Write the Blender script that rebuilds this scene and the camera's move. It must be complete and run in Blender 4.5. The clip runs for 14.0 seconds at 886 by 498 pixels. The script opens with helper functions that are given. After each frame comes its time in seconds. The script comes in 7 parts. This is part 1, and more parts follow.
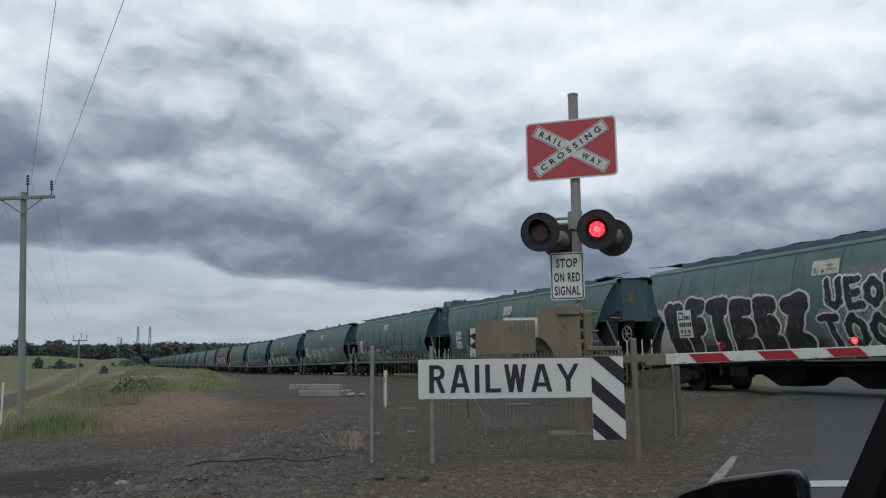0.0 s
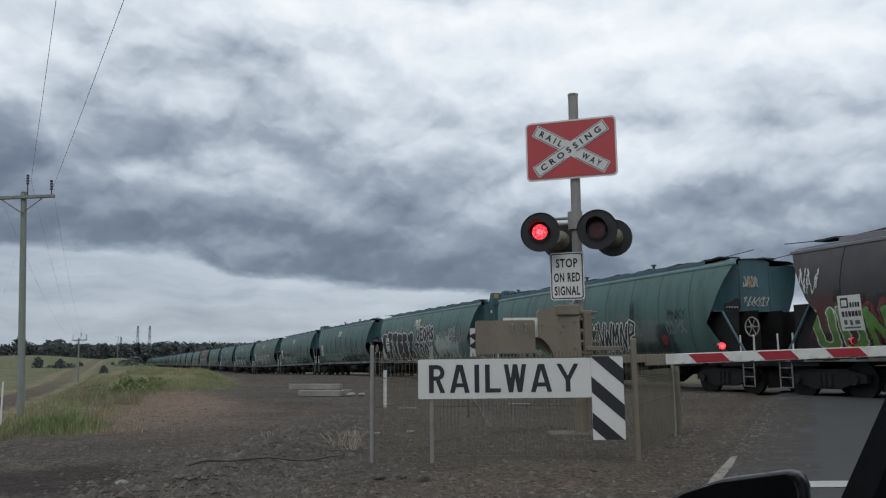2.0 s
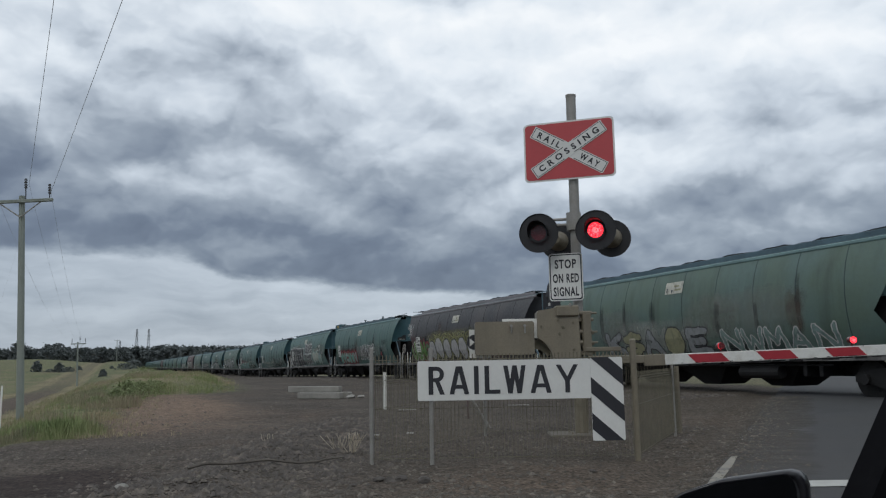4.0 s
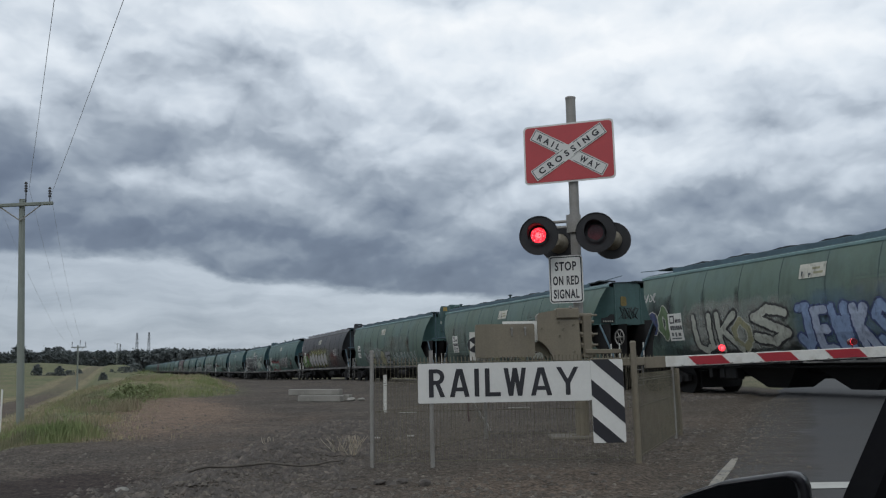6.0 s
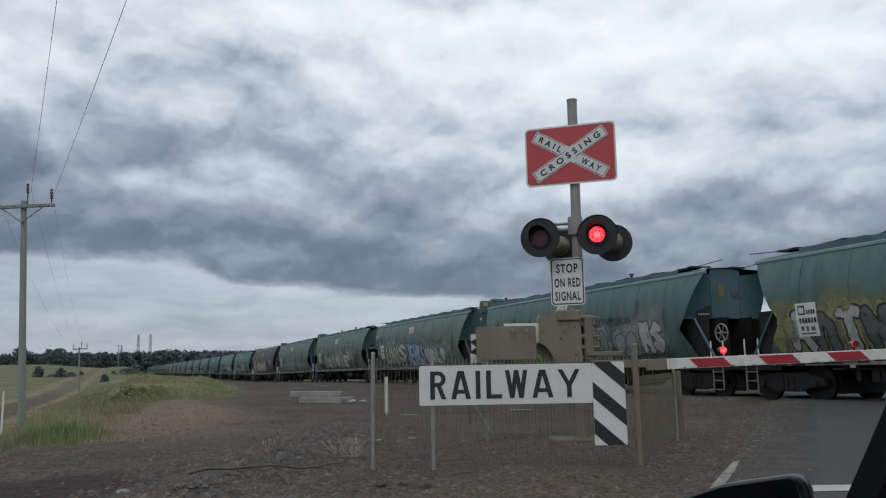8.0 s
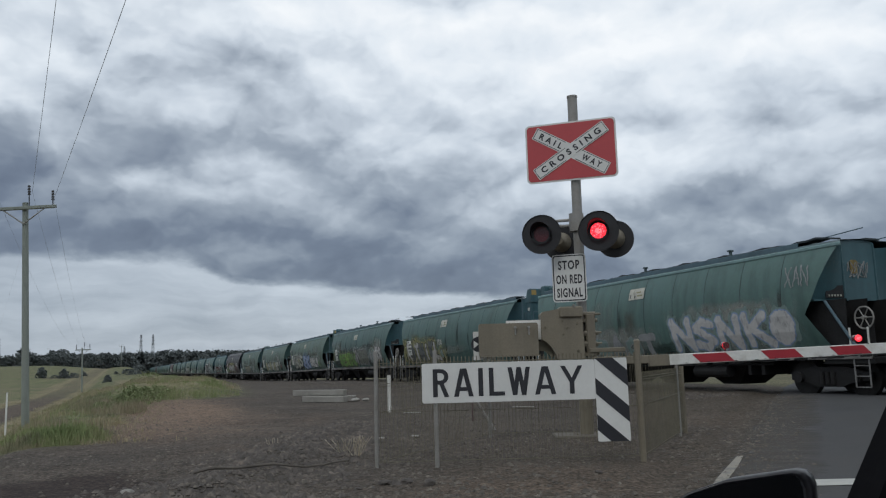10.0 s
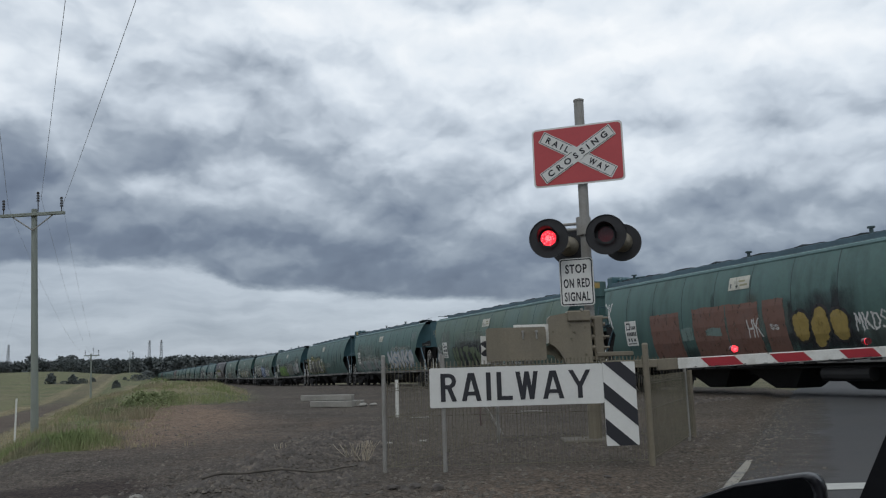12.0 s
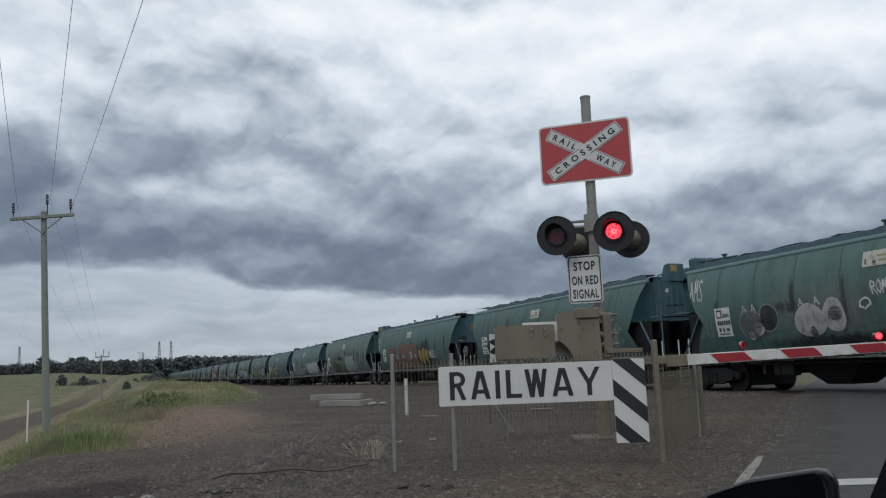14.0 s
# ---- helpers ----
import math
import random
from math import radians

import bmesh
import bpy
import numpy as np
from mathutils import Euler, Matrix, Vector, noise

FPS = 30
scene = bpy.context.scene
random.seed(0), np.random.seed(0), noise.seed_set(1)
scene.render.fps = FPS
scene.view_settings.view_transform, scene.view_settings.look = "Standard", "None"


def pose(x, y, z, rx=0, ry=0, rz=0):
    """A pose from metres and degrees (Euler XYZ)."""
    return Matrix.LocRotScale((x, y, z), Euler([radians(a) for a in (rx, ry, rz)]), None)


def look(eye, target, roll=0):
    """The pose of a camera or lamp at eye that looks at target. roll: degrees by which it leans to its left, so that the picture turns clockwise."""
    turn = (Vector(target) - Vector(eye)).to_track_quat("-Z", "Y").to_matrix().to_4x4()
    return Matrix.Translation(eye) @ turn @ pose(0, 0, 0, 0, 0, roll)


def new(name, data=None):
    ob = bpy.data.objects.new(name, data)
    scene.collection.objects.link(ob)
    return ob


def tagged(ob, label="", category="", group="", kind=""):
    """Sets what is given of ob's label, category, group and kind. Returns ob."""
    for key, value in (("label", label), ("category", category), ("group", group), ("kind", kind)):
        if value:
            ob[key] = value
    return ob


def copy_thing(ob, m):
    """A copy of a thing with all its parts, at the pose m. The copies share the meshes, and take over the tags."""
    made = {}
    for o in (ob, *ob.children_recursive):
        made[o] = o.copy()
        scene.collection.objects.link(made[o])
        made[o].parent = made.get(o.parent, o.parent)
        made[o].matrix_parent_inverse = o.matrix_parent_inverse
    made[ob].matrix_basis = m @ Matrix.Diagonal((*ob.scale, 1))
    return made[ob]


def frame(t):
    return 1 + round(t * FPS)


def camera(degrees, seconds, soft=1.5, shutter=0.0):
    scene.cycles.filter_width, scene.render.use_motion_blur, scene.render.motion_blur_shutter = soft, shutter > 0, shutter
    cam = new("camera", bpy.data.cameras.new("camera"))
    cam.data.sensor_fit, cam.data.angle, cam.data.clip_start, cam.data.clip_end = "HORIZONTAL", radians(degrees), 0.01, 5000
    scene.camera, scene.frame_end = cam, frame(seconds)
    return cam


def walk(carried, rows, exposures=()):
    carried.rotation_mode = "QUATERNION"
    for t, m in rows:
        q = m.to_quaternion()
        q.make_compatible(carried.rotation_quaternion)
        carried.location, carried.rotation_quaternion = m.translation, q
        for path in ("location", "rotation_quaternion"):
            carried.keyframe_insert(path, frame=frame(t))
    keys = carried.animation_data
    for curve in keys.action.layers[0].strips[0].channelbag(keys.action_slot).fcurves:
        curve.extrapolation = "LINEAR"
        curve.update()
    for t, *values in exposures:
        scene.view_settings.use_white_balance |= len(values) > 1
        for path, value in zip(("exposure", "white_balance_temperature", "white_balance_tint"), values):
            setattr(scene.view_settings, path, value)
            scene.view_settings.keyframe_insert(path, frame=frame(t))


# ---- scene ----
# World: z = 0 at the rail head, the railway runs along +Y, east of the camera.
EYE = Vector((0.0, 0.0, 1.15))


def aim(heading, pitch, roll):
    """Camera pose: heading clockwise from +Y, pitch up, roll, in degrees."""
    return Matrix.Translation(EYE) @ pose(0, 0, 0, 0, 0, -heading) @ pose(0, 0, 0, 90 + pitch) @ pose(0, 0, 0, 0, 0, roll)


cam = camera(58.0, 14.0, soft=1.2)
TURNS = (
    (0.0, 22.160, 7.928, -0.699),
    (0.5, 22.090, 7.877, -0.397),
    (1.0, 22.112, 7.801, -0.597),
    (1.5, 22.134, 7.905, -0.998),
    (2.0, 22.165, 7.922, -0.634),
    (2.5, 22.189, 8.081, -0.471),
    (3.0, 22.240, 8.009, -1.009),
    (5.5, 22.291, 8.169, -0.957),
    (6.0, 22.254, 8.216, -1.105),
    (6.5, 22.275, 8.341, -0.710),
    (7.0, 22.201, 8.306, -1.180),
    (7.5, 22.151, 8.297, -1.411),
    (8.0, 22.157, 8.366, -1.042),
    (10.5, 22.031, 8.181, -1.612),
    (11.0, 21.821, 8.265, -1.330),
    (11.5, 21.713, 8.408, -1.551),
    (12.0, 21.538, 8.535, -1.740),
    (12.5, 21.429, 8.516, -2.014),
    (13.0, 21.422, 8.498, -2.034),
    (13.5, 21.143, 8.465, -1.832),
    (14.0, 20.970, 8.444, -2.212),
)
walk(cam, [(t, aim(h, p, r)) for t, h, p, r in TURNS])

# ---- sky and light ----
SUN_HEADING, SUN_HEIGHT = 215.0, 48.0


def make_world():
    world = bpy.data.worlds.new("sky")
    scene.world = world
    world.use_nodes = True
    nt = world.node_tree
    nt.nodes.clear()
    N, K = nt.nodes.new, nt.links.new
    out, bg = N("ShaderNodeOutputWorld"), N("ShaderNodeBackground")
    tc, sep = N("ShaderNodeTexCoord"), N("ShaderNodeSeparateXYZ")
    K(tc.outputs["Generated"], sep.inputs[0])

    def m(op, a, b=None, clamp=False):
        n = N("ShaderNodeMath")
        n.operation, n.use_clamp = op, clamp
        for i, v in enumerate((a, b)):
            if v is None:
                continue
            if isinstance(v, (int, float)):
                n.inputs[i].default_value = v
            else:
                K(v, n.inputs[i])
        return n.outputs[0]

    turn = m("SUBTRACT", m("ARCTAN2", sep.outputs[0], sep.outputs[1]), radians(HEADING))
    rise = m("ARCSINE", sep.outputs[2])
    place = N("ShaderNodeCombineXYZ")
    K(turn, place.inputs[0])
    K(rise, place.inputs[1])
    place.inputs[2].default_value = CLOUD_SEED

    def v(op, a, b, c=None):
        n = N("ShaderNodeVectorMath")
        n.operation = op
        for i, w in enumerate((a, b, c)):
            if w is None:
                continue
            if isinstance(w, tuple):
                n.inputs[i].default_value = w
            else:
                K(w, n.inputs[i])
        return n.outputs["Value"] if op == "LENGTH" else n.outputs[0]

    def cloud(at, stretch, detail, rough, warp=0.0, colour=False):
        n = N("ShaderNodeTexNoise")
        n.inputs["Scale"].default_value, n.inputs["Detail"].default_value = 1.0, detail
        n.inputs["Roughness"].default_value, n.inputs["Distortion"].default_value = rough, warp
        K(v("MULTIPLY", at, stretch), n.inputs["Vector"])
        return n.outputs["Color" if colour else "Fac"]

    def span(x, lo, hi, a, b, kind="SMOOTHSTEP"):
        n = N("ShaderNodeMapRange")
        n.interpolation_type = kind
        K(x, n.inputs[0])
        for i, w in enumerate((lo, hi, a, b)):
            n.inputs[i + 1].default_value = w
        return n.outputs[0]

    # the outlines of all masses wander with two sizes of turbulence
    bent = v("MULTIPLY_ADD", v("SUBTRACT", cloud(place.outputs[0], (8.0, 12.0, 1.0), 3, 0.5, colour=True), (0.5, 0.5, 0.5)), (0.055, 0.04, 0.0), place.outputs[0])
    bent = v("MULTIPLY_ADD", v("SUBTRACT", cloud(place.outputs[0], (34.0, 46.0, 1.0), 4, 0.55, colour=True), (0.5, 0.5, 0.5)), (0.016, 0.013, 0.0), bent)
    # rolls of cloud, pale on the upper side and grey below
    lumps = cloud(bent, (8.0, 12.5, 1.0), 4, 0.5)
    above = cloud(v("ADD", bent, (0.004, 0.022, 0.0)), (8.0, 12.5, 1.0), 4, 0.5)
    relief = m("SUBTRACT", lumps, above)
    big = cloud(place.outputs[0], (3.2, 5.5, 1.0), 3, 0.5)
    fine = cloud(bent, (30.0, 46.0, 1.0), 6, 0.55)
    # the deck: its ragged lower edge dips along the line of the train, dark there and paler overhead
    edge = m("ADD", span(turn, -0.33, -0.25, 0.131, 0.105), span(turn, -0.25, 0.5, 0.0, -0.045, "LINEAR"))
    wander = cloud(place.outputs[0], (7.0, 16.0, 2.0), 6, 0.6)
    over = m("SUBTRACT", rise, m("ADD", edge, m("MULTIPLY", m("SUBTRACT", wander, 0.5), 0.045)))
    band = N("ShaderNodeValToRGB")
    K(over, band.inputs[0])
    band.color_ramp.interpolation = "B_SPLINE"
    el = band.color_ramp.elements
    while len(el) < len(BAND):
        el.new(0.5)
    for e, (p, w) in zip(el, BAND):
        e.position, e.color = p, (w, w, w, 1)
    deck = m("ADD", band.outputs[0], m("MULTIPLY", m("SUBTRACT", big, 0.5), 0.24))
    deck = m("ADD", deck, m("MULTIPLY", m("SUBTRACT", lumps, 0.5), 0.28))
    deck = m("ADD", deck, m("MULTIPLY", relief, 0.75))
    deck = m("ADD", deck, m("MULTIPLY", m("SUBTRACT", fine, 0.5), 0.08))
    for masses in (PALE, DARK):
        for az, elev, wa, we, amount in masses:
            d = v("LENGTH", v("MULTIPLY_ADD", bent, (1 / wa, 1 / we, 0.0), (-az / wa, -elev / we, 0.0)), None)
            deck = m("ADD", deck, span(d, 0.0, 1.7, amount, 0.0))
    # thin streaky cloud in the gap above the horizon
    streak = cloud(bent, (9.0, 55.0, 1.0), 5, 0.55)
    gap = m("ADD", span(rise, 0.0, 0.11, 0.47, 0.52, "LINEAR"), m("MULTIPLY", m("SUBTRACT", streak, 0.5), 0.22))
    gap = m("ADD", gap, m("MULTIPLY", m("SUBTRACT", lumps, 0.5), 0.18))
    gap = m("ADD", gap, span(turn, -0.55, -0.15, -0.05, 0.0))
    share = span(over, -0.006, 0.010, 0.0, 1.0)
    dens = m("ADD", m("MULTIPLY", deck, share), m("MULTIPLY", gap, m("SUBTRACT", 1.0, share)), True)
    ramp = N("ShaderNodeValToRGB")
    K(dens, ramp.inputs[0])
    cols = CLOUDS
    el = ramp.color_ramp.elements
    while len(el) < len(cols):
        el.new(0.5)
    for e, (p, c) in zip(el, cols):
        e.position, e.color = p, (*c, 1)
    sky = N("ShaderNodeTexSky")
    sky.sky_type, sky.sun_disc = "NISHITA", False
    sky.sun_elevation, sky.sun_rotation = radians(SUN_HEIGHT), radians(SUN_HEADING)
    dim = N("ShaderNodeMix")
    dim.data_type, dim.blend_type = "RGBA", "MULTIPLY"
    dim.inputs[0].default_value = 1.0
    K(sky.outputs[0], dim.inputs[6])
    dim.inputs[7].default_value = (0.1, 0.1, 0.1, 1)
    mix = N("ShaderNodeMix")
    mix.data_type = "RGBA"
    mix.inputs[0].default_value = 0.93
    K(dim.outputs[2], mix.inputs[6])
    K(ramp.outputs[0], mix.inputs[7])
    K(mix.outputs[2], bg.inputs[0])
    bg.inputs[1].default_value = 1.0
    K(bg.outputs[0], out.inputs[0])


CLOUD_SEED, HEADING = 3.1, 22.16
# brightness of the deck against the height over its edge
BAND = ((0.0, 0.14), (0.03, 0.17), (0.07, 0.36), (0.11, 0.46), (0.17, 0.54), (0.25, 0.64), (0.34, 0.74), (0.6, 0.72))
# cloud masses: bearing from the heading and height (radians), their spreads, and how much they lighten or darken
PALE = (
    (0.330, 0.330, 0.340, 0.190, 0.13), 
    (-0.508, 0.358, 0.078, 0.057, 0.22), (-0.163, 0.425, 0.212, 0.042, 0.10), (0.267, 0.397, 0.354, 0.078, 0.06), (-0.389, 0.219, 0.053, 0.018, 0.16),
    (-0.307, 0.208, 0.042, 0.014, 0.14), (-0.223, 0.212, 0.042, 0.014, 0.12), (0.336, 0.275, 0.042, 0.028, 0.16), (0.035, 0.328, 0.064, 0.035, 0.07),
    (-0.133, 0.338, 0.064, 0.028, 0.06), (0.158, 0.327, 0.042, 0.035, 0.06), (0.475, 0.324, 0.085, 0.042, 0.05), (0.245, 0.226, 0.071, 0.028, 0.07),
)
DARK = (
    (-0.434, 0.289, 0.092, 0.057, -0.17), (-0.518, 0.235, 0.042, 0.050, -0.16), (-0.239, 0.309, 0.057, 0.039, -0.15), (-0.261, 0.380, 0.064, 0.028, -0.10),
    (-0.164, 0.256, 0.057, 0.027, -0.14), (-0.020, 0.271, 0.064, 0.028, -0.10), (-0.269, 0.159, 0.233, 0.027, -0.08), (0.399, 0.282, 0.064, 0.039, -0.17),
    (0.369, 0.200, 0.092, 0.035, -0.17), (0.470, 0.174, 0.078, 0.042, -0.10), (-0.058, 0.208, 0.064, 0.042, -0.10), (-0.075, 0.130, 0.113, 0.042, -0.06),
    (0.277, 0.177, 0.085, 0.035, -0.08), (0.509, 0.282, 0.042, 0.042, -0.08), (0.119, 0.212, 0.057, 0.042, -0.06),
)
CLOUDS = ((0.0, (0.108, 0.136, 0.195)), (0.2, (0.170, 0.210, 0.280)), (0.4, (0.325, 0.380, 0.452)), (0.6, (0.598, 0.668, 0.748)), (0.78, (0.80, 0.865, 0.93)), (1.0, (0.965, 1.0, 1.03)))
make_world()

lamp = bpy.data.lights.new("sun", "SUN")
lamp.energy, lamp.angle, lamp.color = 0.5, radians(25), (1.0, 0.97, 0.93)
sun = new("sun", lamp)
sd = Vector((math.sin(radians(SUN_HEADING)) * math.cos(radians(SUN_HEIGHT)), math.cos(radians(SUN_HEADING)) * math.cos(radians(SUN_HEIGHT)), math.sin(radians(SUN_HEIGHT))))
sun.matrix_world = look(sd * 50, (0, 0, 0))


# ---- materials ----
def material(name, colour, rough=0.8, metal=0.0, vary=0.25, scale=3.0, fine=40.0, bump=0.2, second=None, amount=0.5, streak=0.0, glow=0.0, spec=0.5, random_tint=0.0):
    """Procedural surface: colour with broad and fine variation, an optional second colour in patches, vertical streaks, relief."""
    mt = bpy.data.materials.new(name)
    mt.use_nodes = True
    nt = mt.node_tree
    N, K = nt.nodes.new, nt.links.new
    b = nt.nodes["Principled BSDF"]
    b.inputs["Roughness"].default_value, b.inputs["Metallic"].default_value = rough, metal
    b.inputs["Specular IOR Level"].default_value = spec
    tc = N("ShaderNodeTexCoord")

    def tex(sc, detail=5.0, r=0.6, stretch=None):
        n = N("ShaderNodeTexNoise")
        n.inputs["Scale"].default_value, n.inputs["Detail"].default_value, n.inputs["Roughness"].default_value = sc, detail, r
        if stretch:
            mp = N("ShaderNodeMapping")
            mp.inputs["Scale"].default_value = stretch
            K(tc.outputs["Object"], mp.inputs[0])
            K(mp.outputs[0], n.inputs["Vector"])
        else:
            K(tc.outputs["Object"], n.inputs["Vector"])
        return n.outputs["Fac"]

    def mixed(fac, a, c, how="MIX"):
        n = N("ShaderNodeMix")
        n.data_type, n.blend_type = "RGBA", how
        for s, v in ((n.inputs[0], fac), (n.inputs[6], a), (n.inputs[7], c)):
            if isinstance(v, (int, float)):
                s.default_value = v
            elif isinstance(v, tuple):
                s.default_value = (*v, 1)
            else:
                K(v, s)
        return n.outputs[2]

    def span(fac, lo, hi, a=0.0, c=1.0):
        n = N("ShaderNodeMapRange")
        for i, v in enumerate((lo, hi, a, c)):
            n.inputs[i + 1].default_value = v
        K(fac, n.inputs[0])
        return n.outputs[0]

    broad, grain = tex(scale), tex(fine)
    col = colour
    if second:
        col = mixed(span(broad, 0.62 - 0.35 * amount, 0.75 - 0.25 * amount), colour, second)
    if streak:
        st = tex(1.0, 4.0, 0.6, (2.5, 2.5, 0.22))
        col = mixed(span(st, 0.45, 0.75, 0.0, streak), col, tuple(0.45 * v for v in colour))
    col = mixed(1.0, col, span(broad, 0.3, 0.7, 1 - vary, 1 + vary), "MULTIPLY")
    col = mixed(1.0, col, span(grain, 0.3, 0.7, 1 - vary * 0.6, 1 + vary * 0.6), "MULTIPLY")
    if random_tint:
        oi = N("ShaderNodeObjectInfo")
        col = mixed(1.0, col, span(oi.outputs["Random"], 0.0, 1.0, 1 - random_tint, 1 + random_tint), "MULTIPLY")
    K(col, b.inputs["Base Color"]) if not isinstance(col, tuple) else None
    K(span(grain, 0.3, 0.7, max(0.02, rough - 0.12), min(1, rough + 0.1)), b.inputs["Roughness"])
    if bump:
        bp = N("ShaderNodeBump")
        bp.inputs["Strength"].default_value, bp.inputs["Distance"].default_value = bump, 0.02
        K(grain, bp.inputs["Height"])
        K(bp.outputs[0], b.inputs["Normal"])
    if glow:
        K(col, b.inputs["Emission Color"])
        b.inputs["Emission Strength"].default_value = glow
    return mt


M = {}
M["teal"] = material("teal_paint", (0.078, 0.148, 0.130), 0.55, 0, 0.22, 0.5, 9, 0.05, (0.062, 0.120, 0.112), 0.6, 0.8, random_tint=0.12)
M["olive"] = material("olive_green_paint", (0.105, 0.155, 0.12), 0.6, 0, 0.16, 0.5, 9, 0.05, (0.09, 0.14, 0.125), 0.6, 0.6)
M["end_green"] = material("dull_teal_end_paint", (0.056, 0.112, 0.108), 0.5, 0, 0.18, 0.7, 9, 0.05, None, 0.5, 0.5)
M["charcoal"] = material("charcoal_paint", (0.034, 0.032, 0.034), 0.5, 0, 0.2, 0.5, 9, 0.05, (0.05, 0.043, 0.042), 0.5, 0.4)
M["maroon"] = material("faded_maroon_paint", (0.12, 0.07, 0.07), 0.6, 0, 0.2, 0.5, 9, 0.05, (0.09, 0.06, 0.06), 0.5, 0.4)
M["end_blue"] = material("deep_blue_green_paint", (0.046, 0.108, 0.126), 0.5, 0, 0.18, 0.7, 9, 0.05, None, 0.5, 0.5)
M["end_black"] = material("black_end_paint", (0.03, 0.03, 0.035), 0.5, 0, 0.2, 0.7, 9, 0.05)
M["eave"] = material("pale_teal_rail", (0.17, 0.27, 0.27), 0.5, 0, 0.2, 0.8, 15, 0.05)
M["eave_dark"] = material("worn_grey_rail", (0.20, 0.19, 0.20), 0.5, 0, 0.2, 0.8, 15, 0.05)
M["roof"] = material("weathered_roof_sheet", (0.07, 0.11, 0.12), 0.7, 0.1, 0.3, 1.0, 20, 0.1)
M["coaming"] = material("blue_grey_coaming", (0.072, 0.122, 0.150), 0.6, 0, 0.25, 1.2, 14, 0.05)
M["ochre"] = material("worn_yellow_plate_paint", (0.36, 0.25, 0.07), 0.6, 0, 0.2, 6, 30, 0.05, (0.24, 0.18, 0.08), 0.4)
M["seam"] = material("dirty_seam", (0.035, 0.06, 0.06), 0.7, 0, 0.3, 2, 14, 0.05)
M["ladder"] = material("worn_white_ladder_steel", (0.20, 0.20, 0.195), 0.7, 0, 0.3, 4, 30, 0.05, (0.10, 0.095, 0.09), 0.5)
M["board"] = material("dark_roof_grating", (0.035, 0.045, 0.05), 0.85, 0.2, 0.4, 2, 30, 0.3)
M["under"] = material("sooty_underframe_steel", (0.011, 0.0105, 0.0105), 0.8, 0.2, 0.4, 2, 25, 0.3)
M["sole"] = material("pale_grey_solebar", (0.095, 0.092, 0.088), 0.8, 0, 0.45, 1.5, 18, 0.1, (0.16, 0.155, 0.145), 0.6)
M["tyre_steel"] = material("dark_wheel_steel", (0.016, 0.015, 0.014), 0.6, 0.6, 0.3, 4, 30, 0.2)
M["white"] = material("white_sign_sheeting", (0.64, 0.64, 0.61), 0.5, 0, 0.05, 2, 30, 0.02)
M["offwhite"] = material("weathered_white_paint", (0.66, 0.66, 0.62), 0.6, 0, 0.12, 4, 40, 0.05, (0.5, 0.49, 0.45), 0.4)
M["red"] = material("red_sign_sheeting", (0.44, 0.055, 0.06), 0.45, 0, 0.07, 2, 30, 0.02)
M["boomred"] = material("red_reflective_tape", (0.33, 0.02, 0.03), 0.45, 0, 0.1, 4, 40, 0.02)
M["black"] = material("matt_black_paint", (0.014, 0.014, 0.016), 0.6, 0, 0.2, 4, 30, 0.05)
M["ink"] = material("black_sign_lettering", (0.02, 0.02, 0.025), 0.5, 0, 0.1, 4, 30, 0.0)
M["galv"] = material("galvanised_steel", (0.30, 0.29, 0.27), 0.6, 0.3, 0.2, 5, 50, 0.1, (0.22, 0.21, 0.19), 0.5)
M["tan"] = material("khaki_equipment_paint", (0.205, 0.178, 0.128), 0.6, 0, 0.2, 3, 40, 0.08, (0.155, 0.135, 0.10), 0.5, 0.55)
M["fence"] = material("dull_khaki_fence_steel", (0.135, 0.122, 0.085), 0.7, 0.1, 0.2, 6, 50, 0.1)
M["footing"] = material("dusty_dark_footing_concrete", (0.13, 0.115, 0.09), 0.9, 0, 0.3, 5, 40, 0.2, (0.09, 0.08, 0.065), 0.5)
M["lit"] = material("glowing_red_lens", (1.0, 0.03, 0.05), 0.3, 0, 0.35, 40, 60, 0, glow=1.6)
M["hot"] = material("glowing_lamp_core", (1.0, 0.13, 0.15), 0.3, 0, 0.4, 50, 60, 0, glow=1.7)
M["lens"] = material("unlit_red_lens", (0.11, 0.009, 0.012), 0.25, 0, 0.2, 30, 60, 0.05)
M["asphalt"] = material("worn_asphalt", (0.045, 0.045, 0.046), 0.85, 0, 0.2, 0.5, 60, 0.35, (0.038, 0.037, 0.037), 0.5)
M["paint"] = material("road_marking_paint", (0.40, 0.40, 0.37), 0.7, 0, 0.14, 3, 50, 0.1, (0.26, 0.26, 0.24), 0.35)
M["edgepaint"] = material("worn_edge_line_paint", (0.27, 0.25, 0.205), 0.8, 0, 0.25, 5, 50, 0.1, (0.12, 0.115, 0.105), 0.45)
M["concrete"] = material("weathered_concrete", (0.25, 0.24, 0.215), 0.85, 0, 0.18, 2.5, 40, 0.2)
M["wood"] = material("grey_green_weathered_pole_wood", (0.24, 0.265, 0.235), 0.85, 0, 0.2, 1.2, 25, 0.3, (0.19, 0.21, 0.19), 0.5, 0.4)
M["wire"] = material("dull_aluminium_cable", (0.30, 0.31, 0.33), 0.6, 0.0, 0.1, 5, 20, 0.0)
M["rail"] = material("rusted_rail_steel", (0.12, 0.085, 0.065), 0.5, 0.6, 0.3, 3, 40, 0.1)
M["sleeper"] = material("dusty_sleeper_timber", (0.11, 0.095, 0.08), 0.9, 0, 0.3, 3, 30, 0.3)
